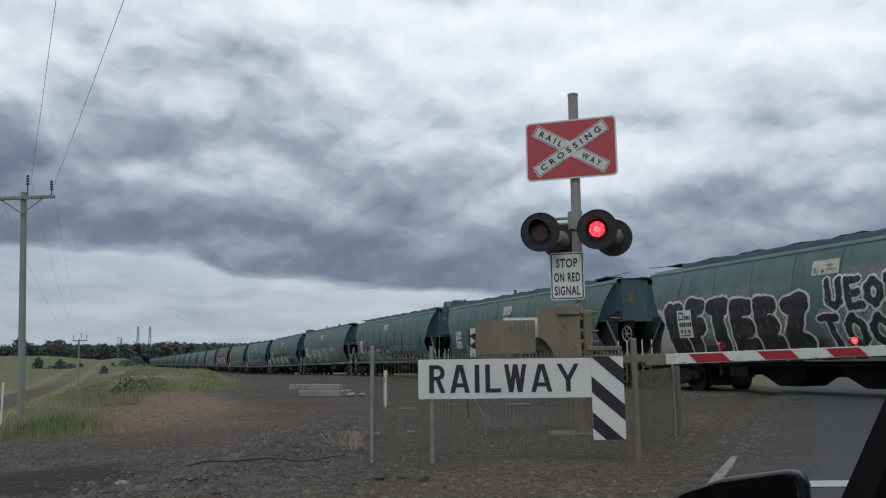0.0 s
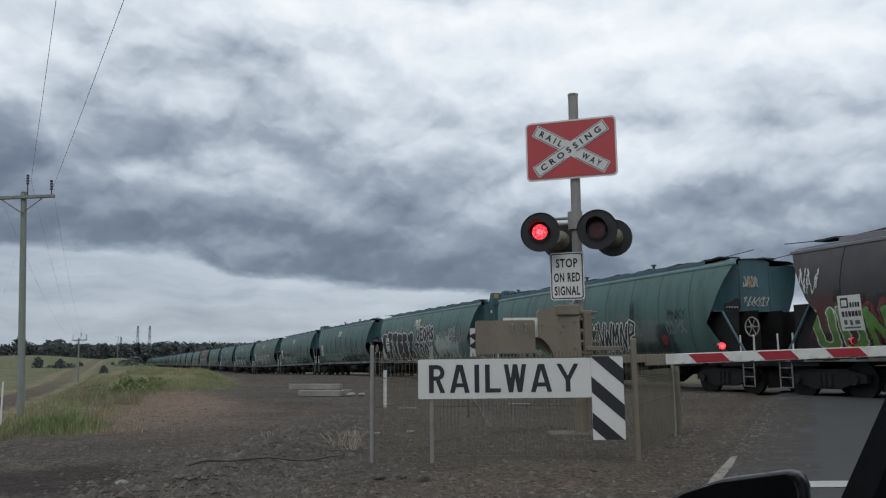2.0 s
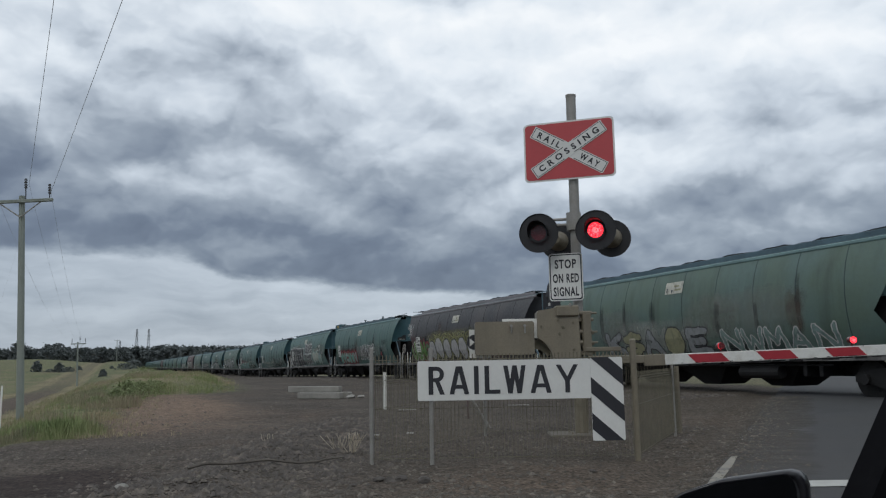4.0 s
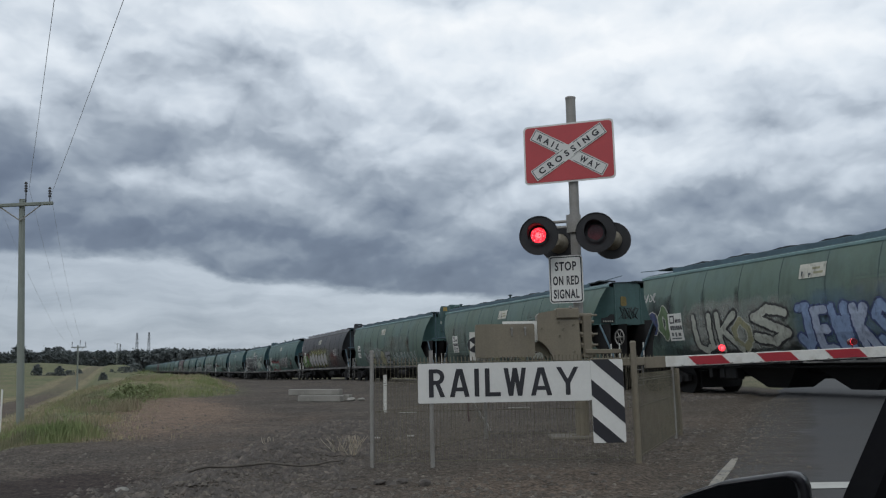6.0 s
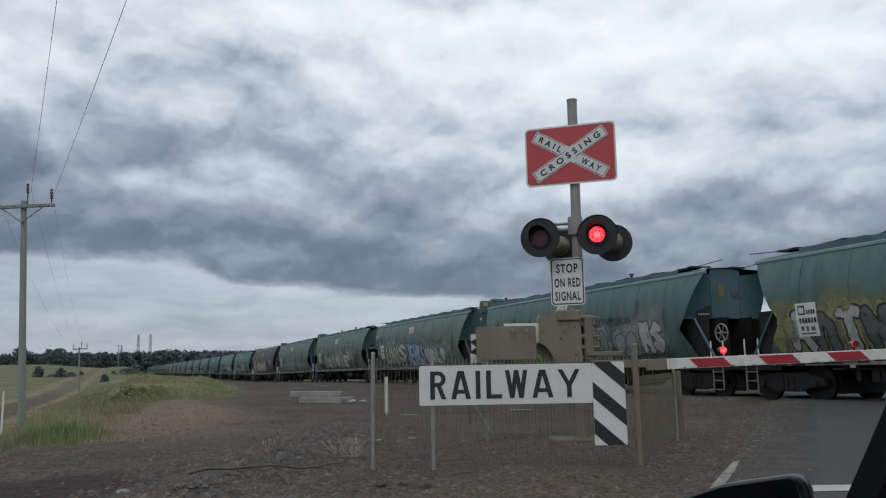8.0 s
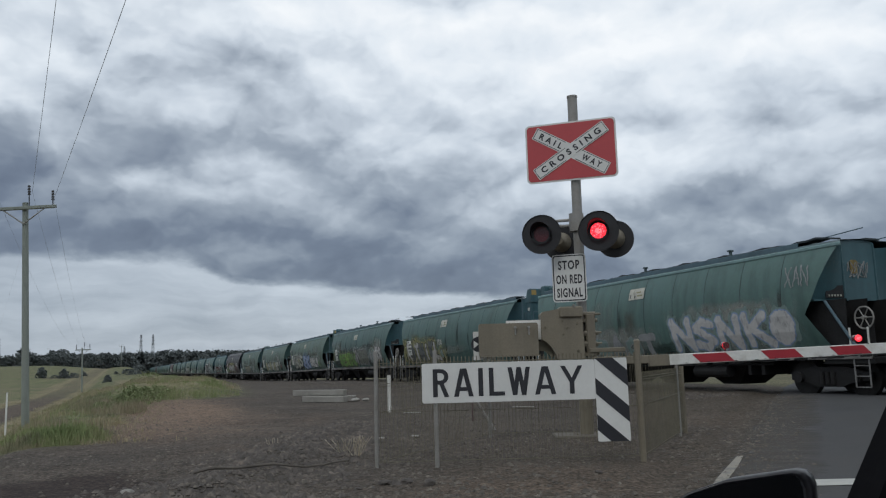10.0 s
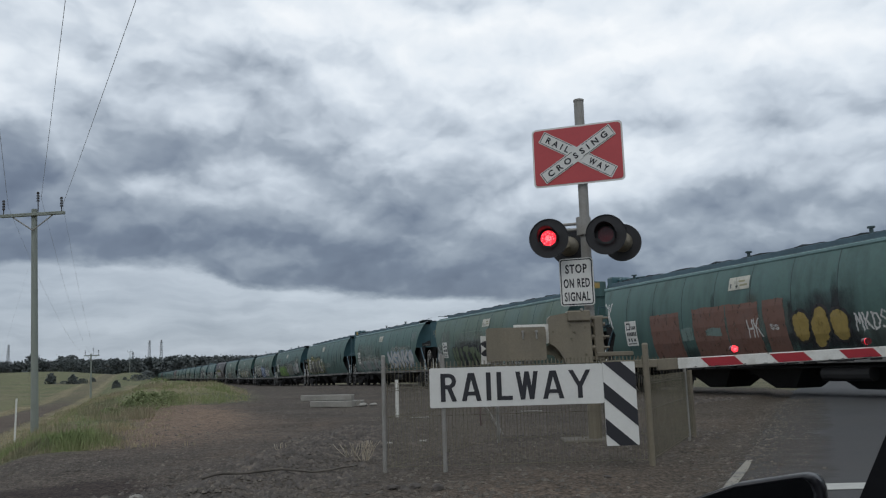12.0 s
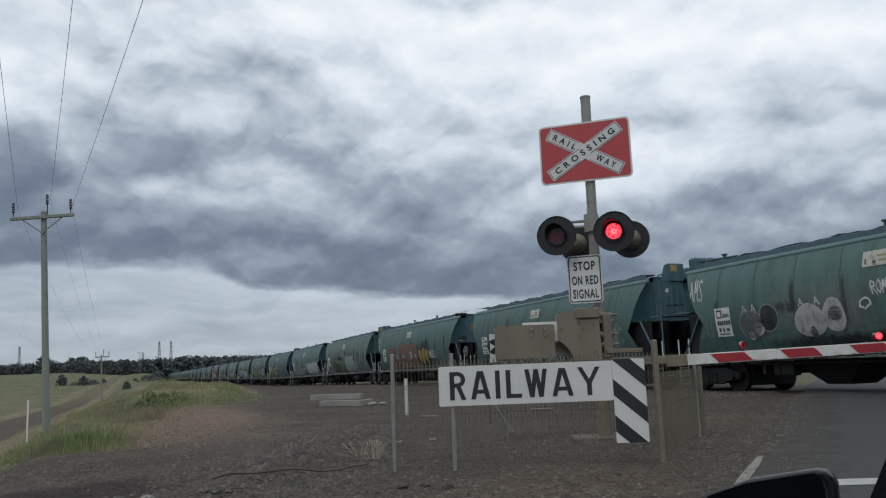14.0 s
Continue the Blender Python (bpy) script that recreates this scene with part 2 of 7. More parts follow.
M["stone"] = material("dusty_grey_brown_stone", (0.090, 0.079, 0.066), 0.9, 0, 0.35, 8, 60, 0.3, (0.135, 0.118, 0.097), 0.4)
M["ballast"] = material("dark_ballast_stone", (0.082, 0.072, 0.064), 0.9, 0, 0.3, 6, 60, 0.3, (0.125, 0.105, 0.088), 0.4)
M["straw"] = material("bleached_weed_stalks", (0.42, 0.37, 0.29), 0.9, 0, 0.3, 5, 30, 0, (0.28, 0.23, 0.17), 0.5)
M["shrub"] = material("mid_green_shrub_leaf", (0.20, 0.235, 0.115), 0.8, 0, 0.4, 1.5, 6, 0, spec=0.2)
# leaf colour is lightened and blued to stand in for distance haze
M["leaf"] = material("hazed_gum_foliage", (0.104, 0.118, 0.117), 0.8, 0, 0.15, 0.25, 3, 0, spec=0.2)
M["bark"] = material("grey_bark", (0.12, 0.10, 0.08), 0.9, 0, 0.3, 3, 20, 0.3)
M["car"] = material("black_car_trim", (0.006, 0.006, 0.007), 0.85, 0, 0.15, 5, 60, 0.03, spec=0.05)
M["carpaint"] = material("dark_car_paint", (0.012, 0.012, 0.015), 0.35, 0, 0.08, 3, 60, 0.0)
M["mirror"] = material("mirror_glass", (0.62, 0.64, 0.66), 0.03, 1.0, 0.02, 3, 60, 0.0)


def blade_material(name, tones, scale=0.5):
    """Grass: tones that drift over the bank and vary from blade to blade."""
    mt = bpy.data.materials.new(name)
    mt.use_nodes = True
    nt = mt.node_tree
    N, K = nt.nodes.new, nt.links.new
    b = nt.nodes["Principled BSDF"]
    b.inputs["Roughness"].default_value, b.inputs["Specular IOR Level"].default_value = 0.85, 0.2
    tc, n, geo, add, ramp = N("ShaderNodeTexCoord"), N("ShaderNodeTexNoise"), N("ShaderNodeNewGeometry"), N("ShaderNodeMath"), N("ShaderNodeValToRGB")
    n.inputs["Scale"].default_value, n.inputs["Detail"].default_value = scale, 4.0
    K(tc.outputs["Object"], n.inputs["Vector"])
    add.operation = "MULTIPLY_ADD"
    K(geo.outputs["Random Per Island"], add.inputs[0])
    add.inputs[1].default_value = 0.42
    shift = N("ShaderNodeMath")
    shift.operation = "MULTIPLY_ADD"
    K(n.outputs["Fac"], shift.inputs[0])
    shift.inputs[1].default_value, shift.inputs[2].default_value = 2.0, -0.71
    K(shift.outputs[0], add.inputs[2])
    K(add.outputs[0], ramp.inputs[0])
    el = ramp.color_ramp.elements
    while len(el) < len(tones):
        el.new(0.5)
    for i, (e, c) in enumerate(zip(el, tones)):
        e.position, e.color = i / (len(tones) - 1), (*c, 1)
    K(ramp.outputs[0], b.inputs["Base Color"])
    return mt


M["grass"] = blade_material("shaggy_green_grass", ((0.125, 0.165, 0.07), (0.19, 0.235, 0.10), (0.235, 0.25, 0.125), (0.29, 0.265, 0.16)))
M["weed"] = blade_material("mixed_dull_weeds", ((0.14, 0.16, 0.095), (0.21, 0.205, 0.125), (0.30, 0.26, 0.175), (0.25, 0.205, 0.155)))
M["drygrass"] = blade_material("dry_straw_grass", ((0.20, 0.185, 0.115), (0.30, 0.26, 0.165), (0.38, 0.325, 0.21), (0.25, 0.21, 0.15)))
M["lattice"] = material("hazy_pylon_steel", (0.12, 0.13, 0.14), 0.7, 0.2, 0.1, 1, 5, 0)


# ---- mesh helpers ----
def part(name, bm, mats, parent=None, label="", at=None, smooth=False):
    me = bpy.data.meshes.new(name)
    bm.normal_update()
    bm.to_mesh(me)
    bm.free()
    for mt in mats if isinstance(mats, (list, tuple)) else [mats]:
        me.materials.append(mt)
    if smooth:
        for p in me.polygons:
            p.use_smooth = True
    ob = new(name, me)
    if parent:
        ob.parent = parent
    if at is not None:
        ob.matrix_basis = at
    if label:
        ob["label"] = label
    return ob


def empty(name, m, label, category, group="", kind=""):
    ob = new(name)
    ob.empty_display_size = 0.2
    ob.matrix_basis = m
    return tagged(ob, label, category, group, kind)


def box(bm, x0, x1, y0, y1, z0, z1, bevel=0.0, mi=0, m=None):
    made = bmesh.ops.create_cube(bm, size=1.0)["verts"]
    t = Matrix.LocRotScale(((x0 + x1) / 2, (y0 + y1) / 2, (z0 + z1) / 2), None, (x1 - x0, y1 - y0, z1 - z0))
    bmesh.ops.transform(bm, matrix=(m @ t) if m else t, verts=made)
    faces = {f for v in made for f in v.link_faces}
    for f in faces:
        f.material_index = mi
    if bevel:
        edges = list({e for v in made for e in v.link_edges})
        bmesh.ops.bevel(bm, geom=edges, offset=bevel, segments=1, affect="EDGES", profile=0.5)
    return bm


def rod(bm, a, b, r, seg=8, r2=None, mi=0):
    a, b = Vector(a), Vector(b)
    d = b - a
    made = bmesh.ops.create_cone(bm, cap_ends=True, segments=seg, radius1=r, radius2=r if r2 is None else r2, depth=d.length)["verts"]
    m = Matrix.Translation((a + b) / 2) @ d.to_track_quat("Z", "Y").to_matrix().to_4x4()
    bmesh.ops.transform(bm, matrix=m, verts=made)
    for f in {f for v in made for f in v.link_faces}:
        f.material_index = mi
    return bm


def plate(bm, pts, y0, y1, mi=0):
    """A flat plate: outline pts in x, z, from depth y0 to y1."""
    a = [bm.verts.new((x, y0, z)) for x, z in pts]
    b = [bm.verts.new((x, y1, z)) for x, z in pts]
    n = len(pts)
    fs = [bm.faces.new(a), bm.faces.new(b[::-1])]
    for i in range(n):
        fs.append(bm.faces.new((a[i], b[i], b[(i + 1) % n], a[(i + 1) % n])))
    for f in fs:
        f.material_index = mi
    bmesh.ops.recalc_face_normals(bm, faces=fs)
    return bm


def rounded(x0, x1, z0, z1, r, n=5):
    pts = []
    for cx, cz, a0 in ((x1 - r, z1 - r, 0), (x0 + r, z1 - r, 90), (x0 + r, z0 + r, 180), (x1 - r, z0 + r, 270)):
        for i in range(n + 1):
            a = radians(a0 + 90 * i / n)
            pts.append((cx + r * math.cos(a), cz + r * math.sin(a)))
    return pts


def lettering(word, width, height, depth=0.004, bold=0.0, spacing=1.0):
    """A mesh of the word, centred, in x and z, facing -y."""
    cu = bpy.data.curves.new("lettering", "FONT")
    cu.body, cu.align_x, cu.align_y, cu.extrude, cu.offset, cu.space_character = word, "CENTER", "CENTER", 0.02, bold, spacing
    cu.resolution_u = 3
    ob = bpy.data.objects.new("lettering", cu)
    scene.collection.objects.link(ob)
    me = bpy.data.meshes.new_from_object(ob.evaluated_get(bpy.context.evaluated_depsgraph_get()))
    bpy.data.objects.remove(ob)
    bm = bmesh.new()
    bm.from_mesh(me)
    bpy.data.meshes.remove(me)
    xs, ys = [v.co.x for v in bm.verts], [v.co.y for v in bm.verts]
    for v in bm.verts:
        v.co = ((v.co.x - (min(xs) + max(xs)) / 2) / (max(xs) - min(xs)) * width, -depth if v.co.z > 0 else 0.0, (v.co.y - (min(ys) + max(ys)) / 2) / (max(ys) - min(ys)) * height)
    return bm


HEAD = 22.16


def facing(right, ahead, z=0.0, turn=0.0):
    """A pose given to the right of and ahead of the camera's first heading; turn in degrees anticlockwise."""
    h = radians(HEAD)
    return pose(right * math.cos(h) + ahead * math.sin(h), -right * math.sin(h) + ahead * math.cos(h), z, 0, 0, -HEAD + turn)


# ---- ground ----
TRACK_X, RAIL_Z = 17.0, 0.12
ROAD_A, ROAD_D = Vector((5.29, 6.31)), Vector((12.45, 11.74)).normalized()
ROAD_R = Vector((ROAD_D.y, -ROAD_D.x))


def smooth(a, b, v):
    t = min(1.0, max(0.0, (v - a) / (b - a)))
    return t * t * (3 - 2 * t)


def road_across(x, y):
    """Metres to the right of the road's left edge, and along it."""
    d = Vector((x, y)) - ROAD_A
    return d.dot(ROAD_R), d.dot(ROAD_D)


def hump(x):
    """The rise of the ground towards the track."""
    return 0.17 * smooth(9.5, 14.2, x) * (1 - smooth(20.0, 26.0, x))


def windrow(x, y):
    """Metres from the low ridge of spoil across the yard."""
    return (x - 0.75 - (y - 8.0) * 0.486) * 0.9


def berm_edge(y):
    """How far towards the track the berm reaches."""
    return min(8.6, 5.6 + 0.13 * max(0.0, y - 37.0))


def grade(y):
    """The line falls away gently beyond the crossing."""
    return -0.45 * smooth(45.0, 110.0, y)


def patch_share(x, y):
    """A dark patch of bare soil at the edge of the yard."""
    return smooth(0.15, 0.65, math.exp(-(((x + 0.40) / 0.9) ** 2 + ((y - 9.2) / 1.2) ** 2)) + 0.35 * noise.noise((x * 1.3, y * 1.3, 40)))


def height(x, y):
    low = 1 - smooth(-4.1, -1.2, x + 0.25 * noise.noise((x * 0.2, y * 0.15, 1.0)))
    hill = 5.0 * smooth(88, 330, y) * (1 - 0.34 * smooth(-26.0, -1.0, x)) * (1 - smooth(2.0, 11.0, x))
    z = -1.1 * low * (1 - 0.5 * smooth(88, 160, y)) + hill + hump(x)
    across, _ = road_across(x, y)
    rough = 0.0 if -0.6 < across < 9 else 1.0
    near = 1.0 if abs(x) < 40 and -20 < y < 90 else 0.2
    z += rough * near * (0.05 * noise.noise((x * 0.7, y * 0.7, 0)) + 0.022 * noise.noise((x * 2.7, y * 2.7, 3)))
    # a grassed berm between the lane and the track
    c = x + 0.7 - 0.03 * (y - 36)
    z += (0.62 + 0.12 * noise.noise((x * 0.4, y * 0.12, 6))) * smooth(35.0, 41.0, y) * (1 - smooth(110, 190, y)) * smooth(-1.2, 1.6, c) * (1 - smooth(berm_edge(y) - 3.0, berm_edge(y), x))
    z += grade(y) * smooth(8.0, 13.0, x) * (1 - smooth(24.0, 34.0, x))
    # a low windrow of spoil across the yard
    s = windrow(x, y)
    z += rough * 0.13 * math.exp(-(s / 0.55) ** 2) * smooth(6.5, 8.5, y) * (1 - smooth(14.0, 16.5, y)) * (1 + 0.5 * noise.noise((x * 2, y * 2, 8)))
    if rough == 0.0:
        z -= 0.05
    return z


def zones(x, y):
    """Shares of green grass, straw, red-brown dirt and pale gravel at a place."""
    w = 0.9 * noise.noise((x * 0.35, y * 0.35, 7)) + 0.5 * noise.noise((x * 1.1, y * 1.1, 9))
    bank = 1 - smooth(-1.1, 0.1, x + 0.6 * w - 0.082 * max(0.0, y - 18))
    verge = smooth(34.0, 37.0, y + 1.2 * w) * (1 - smooth(berm_edge(y) - 2.4, berm_edge(y) + 0.6, x + 0.7 * w))
    green = max(bank * smooth(14.0, 15.6, y + w), verge)
    far = smooth(70, 160, y)
    straw = green * smooth(0.0, 0.5, noise.noise((x * 0.22 + 4, y * 0.05, 2)) + 0.15 + 0.4 * (1 - smooth(-5.6, -3.6, x)) - 0.5 * far + 0.55 * smooth(45, 52, y) * smooth(-1.0, 0.5, x) * (1 - smooth(110, 170, y)))
    c = x + 6.4 - 0.004 * (y - 30) + 0.3 * noise.noise((0, y * 0.06, 4))
    lane = smooth(-1.6, -1.05, c + 0.25 * w) * (1 - smooth(1.0, 1.5, c + 0.25 * w)) * smooth(14, 20, y) * (1 - 0.65 * smooth(60, 130, y))
    green *= 1 - lane
    straw = max(straw * (1 - lane), 0.9 * smooth(-3.0, -2.0, c + w * 0.5) * (1 - smooth(2.0, 3.2, c + w * 0.5)) * (1 - lane) * smooth(14, 20, y))
    if x > 21:
        straw, green = 0.35, 0.6
    if x < -9:
        straw *= 0.25
    red = 0.2 * lane + 0.95 * smooth(-0.2, 1.0, math.exp(-(((x - 1.3) / 2.2) ** 2 + ((y - 26) / 9.5) ** 2)) * 1.6 - 0.25 + 0.5 * w) * (1 - green)
    strip = math.exp(-((x + 0.5 - 0.082 * max(0.0, y - 18) - 1.1 + 0.7 * w) / 1.3) ** 2) * smooth(13, 17, y) * (1 - smooth(45, 60, y))
    red = max(red, 0.85 * strip * (1 - green))
    across, _ = road_across(x, y)
    pale = (1 - smooth(0.6, 3.4, abs(across + 1.1) + 0.6 * w)) * (1 - green)
    return green, straw, red, pale


def ground_material():
    mt = bpy.data.materials.new("ground_gravel_grass_dirt")
    mt.use_nodes = True
    nt = mt.node_tree
    N, K = nt.nodes.new, nt.links.new
    b = nt.nodes["Principled BSDF"]
    b.inputs["Roughness"].default_value, b.inputs["Specular IOR Level"].default_value = 0.95, 0.2
    tc, at, sp = N("ShaderNodeTexCoord"), N("ShaderNodeAttribute"), N("ShaderNodeSeparateColor")
    at.attribute_name = "zone"
    K(at.outputs["Color"], sp.inputs[0])

    def tex(sc, detail=6.0, kind="ShaderNodeTexNoise"):
        n = N(kind)
        n.inputs["Scale"].default_value = sc
        if kind == "ShaderNodeTexNoise":
            n.inputs["Detail"].default_value = detail
        K(tc.outputs["Object"], n.inputs["Vector"])
        return n.outputs[0]

    def mix(fac, a, c, how="MIX"):
        n = N("ShaderNodeMix")
        n.data_type, n.blend_type = "RGBA", how
        for s, v in ((n.inputs[0], fac), (n.inputs[6], a), (n.inputs[7], c)):
            if isinstance(v, (int, float)):
                s.default_value = v
            elif isinstance(v, tuple):
                s.default_value = (*v, 1)
            else:
                K(v, s)
        return n.outputs[2]

    def span(f, lo, hi, a=0.0, c=1.0):
        n = N("ShaderNodeMapRange")
        for i, v in enumerate((lo, hi, a, c)):
            n.inputs[i + 1].default_value = v
        K(f, n.inputs[0])
        return n.outputs[0]

    broad, mid, fine = tex(0.35), tex(3.0), tex(26.0, 8.0)
    pebble = tex(34.0, kind="ShaderNodeTexVoronoi")
    gravel = mix(span(broad, 0.4, 0.62), (0.079, 0.065, 0.053), (0.122, 0.100, 0.080))
    gravel = mix(span(pebble, 0.1, 0.55), gravel, mix(0.55, gravel, (0.032, 0.028, 0.025)))
    c = mix(at.outputs["Alpha"], gravel, mix(span(mid, 0.35, 0.65), (0.084, 0.068, 0.053), (0.060, 0.050, 0.040)))
    c = mix(sp.outputs[2], c, (0.165, 0.116, 0.084))
    dark_patch = N("ShaderNodeAttribute")
    dark_patch.attribute_name = "dark_patch"
    c = mix(span(dark_patch.outputs["Fac"], 0.0, 1.0, 0.0, 0.85), c, (0.030, 0.021, 0.018))
    green = mix(span(mid, 0.35, 0.65), (0.092, 0.108, 0.050), (0.135, 0.138, 0.068))
    green = mix(sp.outputs[1], green, mix(span(mid, 0.4, 0.6), (0.22, 0.185, 0.11), (0.165, 0.145, 0.085)))
    # tussocks and worn strips on the far slope
    rough = tex(0.11, 8.0)
    green = mix(span(rough, 0.48, 0.62, 0.0, 0.6), green, (0.17, 0.145, 0.095))
    green = mix(span(tex(0.5, 9.0), 0.52, 0.66, 0.0, 0.55), green, (0.062, 0.072, 0.042))
    c = mix(sp.outputs[0], c, green)
    c = mix(1.0, c, span(mid, 0.3, 0.7, 0.82, 1.18), "MULTIPLY")
    c = mix(1.0, c, span(fine, 0.35, 0.65, 0.45, 1.55), "MULTIPLY")
    c = mix(1.0, c, span(tex(9.0, 5.0), 0.35, 0.65, 0.75, 1.25), "MULTIPLY")
    K(c, b.inputs["Base Color"])
    bp = N("ShaderNodeBump")
    bp.inputs["Strength"].default_value, bp.inputs["Distance"].default_value = 0.6, 0.03
    K(fine, bp.inputs["Height"])
    K(bp.outputs[0], b.inputs["Normal"])
    return mt


def steps(parts):
    out = []
    for a, b, d in parts:
        n = max(1, round((b - a) / d))
        out += [a + (b - a) * i / n for i in range(n)]
    return out + [parts[-1][1]]


def make_ground():
    xs = steps(((-2500, -200, 230), (-200, -40, 16), (-40, -12, 2.0), (-12, 20, 0.25), (20, 40, 1.5), (40, 200, 16), (200, 2500, 230)))
    ys = steps(((-400, -40, 60), (-40, 0, 4), (0, 5, 0.5), (5, 40, 0.25), (40, 90, 1.0), (90, 400, 8), (400, 900, 50), (900, 4500, 300)))
    verts, cols, patch_shares = [], [], []
    for y in ys:
        for x in xs:
            verts.append((x, y, height(x, y)))
            g, s, r, p = zones(x, y)
            cols += (g, s, r, p)
            patch_shares.append(patch_share(x, y))
    w = len(xs)
    faces = [(j * w + i, j * w + i + 1, (j + 1) * w + i + 1, (j + 1) * w + i) for j in range(len(ys) - 1) for i in range(w - 1)]
    me = bpy.data.meshes.new("ground")
    me.from_pydata(verts, [], faces)
    at = me.attributes.new("zone", "FLOAT_COLOR", "POINT")
    at.data.foreach_set("color", cols)
    me.attributes.new("dark_patch", "FLOAT", "POINT").data.foreach_set("value", patch_shares)
    for p in me.polygons:
        p.use_smooth = True
    me.materials.append(ground_material())
    tagged(new("ground", me), "grey-brown gravel yard with grassy bank and paddocks beyond", "ground", kind="structure")


make_ground()


def make_road():
    bm = bmesh.new()
    rows = []
    for s in steps(((-16, 4, 0.4), (4, 30, 0.25), (30, 70, 2.0))):
        row = []
        for a in (0.0, 0.12, 2.2, 4.4, 6.6, 8.6, 8.75):
            p = ROAD_A + ROAD_D * s + ROAD_R * a
            edge = 0.0 if 0.05 < a < 8.7 else -0.06
            wob = (0.22 * noise.noise((s * 0.7, a, 5)) + 0.12 * noise.noise((s * 2.3, a, 6))) if a in (0.0, 8.75) else 0.0
            p = p - ROAD_R * wob
            row.append(bm.verts.new((p.x, p.y, 0.012 + edge + hump(p.x))))
        rows.append(row)
    for r0, r1 in zip(rows, rows[1:]):
        for i in range(len(r0) - 1):
            bm.faces.new((r0[i], r0[i + 1], r1[i + 1], r1[i]))
    bmesh.ops.recalc_face_normals(bm, faces=bm.faces)
    tagged(part("road", bm, M["asphalt"], smooth=True), "worn grey asphalt road over the level crossing", "road", kind="structure")


make_road()


def marking(name, pts, label, mt="paint"):
    bm = bmesh.new()
    lo = [bm.verts.new((x, y, 0.017 + hump(x))) for x, y in pts]
    hi = [bm.verts.new((x, y, 0.021 + hump(x))) for x, y in pts]
    bm.faces.new(hi)
    n = len(pts)
    for i in range(n):
        bm.faces.new((lo[i], lo[(i + 1) % n], hi[(i + 1) % n], hi[i]))
    bmesh.ops.recalc_face_normals(bm, faces=bm.faces)
    tagged(part(name, bm, M[mt]), label, "road marking", kind="structure")


marking("edge_line", [(4.58, 5.60), (4.64, 5.54), (5.30, 6.16), (5.97, 6.78), (6.64, 7.44), (6.59, 7.48), (5.90, 6.85), (5.24, 6.24)], "worn white edge line on the asphalt", "edgepaint")
marking("stop_line", [(5.56, 5.50), (7.50, 4.71), (7.62, 4.98), (5.80, 5.77)], "white painted stop line across the lane")


# ---- the railway ----
def make_track():
    bm = bmesh.new()
    rows = []
    for y in steps(((-60, 1200, 6),)):
        row = []
        for dx, z in ((-3.4, -0.12), (-2.1, 0.02), (-1.4, 0.05), (1.4, 0.05), (2.1, 0.02), (3.4, -0.12)):
            row.append(bm.verts.new((TRACK_X + dx + 0.2 * noise.noise((dx, y * 0.3, 0)), y, z + grade(y))))
        rows.append(row)
    for a, b in zip(rows, rows[1:]):
        for i in range(5):
            bm.faces.new((a[i], a[i + 1], b[i + 1], b[i]))
    bed = tagged(part("track_bed", bm, M["ballast"]), "dark crushed stone track bed under the rails", "track bed", kind="structure")
    for side in (-1, 1):
        bm = bmesh.new()
        x = TRACK_X + side * 0.835
        section = ((-0.07, -0.15), (0.07, -0.15), (0.07, -0.12), (0.012, -0.115), (0.012, -0.05), (0.035, -0.04), (0.035, 0.0), (-0.035, 0.0), (-0.035, -0.04), (-0.012, -0.05), (-0.012, -0.115), (-0.07, -0.12))
        rings = [[bm.verts.new((x + dx, y, RAIL_Z + dz + grade(y))) for dx, dz in section] for y in steps(((-60, 40, 20), (40, 115, 3), (115, 1200, 200)))]
        for u, v in zip(rings, rings[1:]):
            for i in range(len(section)):
                bm.faces.new((u[i], u[(i + 1) % len(section)], v[(i + 1) % len(section)], v[i]))
        bm.faces.new(rings[0])
        bm.faces.new(rings[-1][::-1])
        bmesh.ops.recalc_face_normals(bm, faces=bm.faces)
        tagged(part("rail", bm, M["rail"]), "worn steel running rail", "rail", "rails", "structure")
    bm = bmesh.new()
    box(bm, TRACK_X - 1.3, TRACK_X + 1.3, -0.12, 0.12, -0.12, 0.065, 0.01)
    first = part("sleeper", bm, M["sleeper"], bed)
    for i in range(120):
        y = 24.0 + 0.68 * i
        s = first if i == 0 else first.copy()
        if i:
            scene.collection.objects.link(s)
        s.location = (0.03 * math.sin(i * 7.1), y, grade(y))


make_track()


# ---- crossing signal ----
MAST_TURN = -18.0


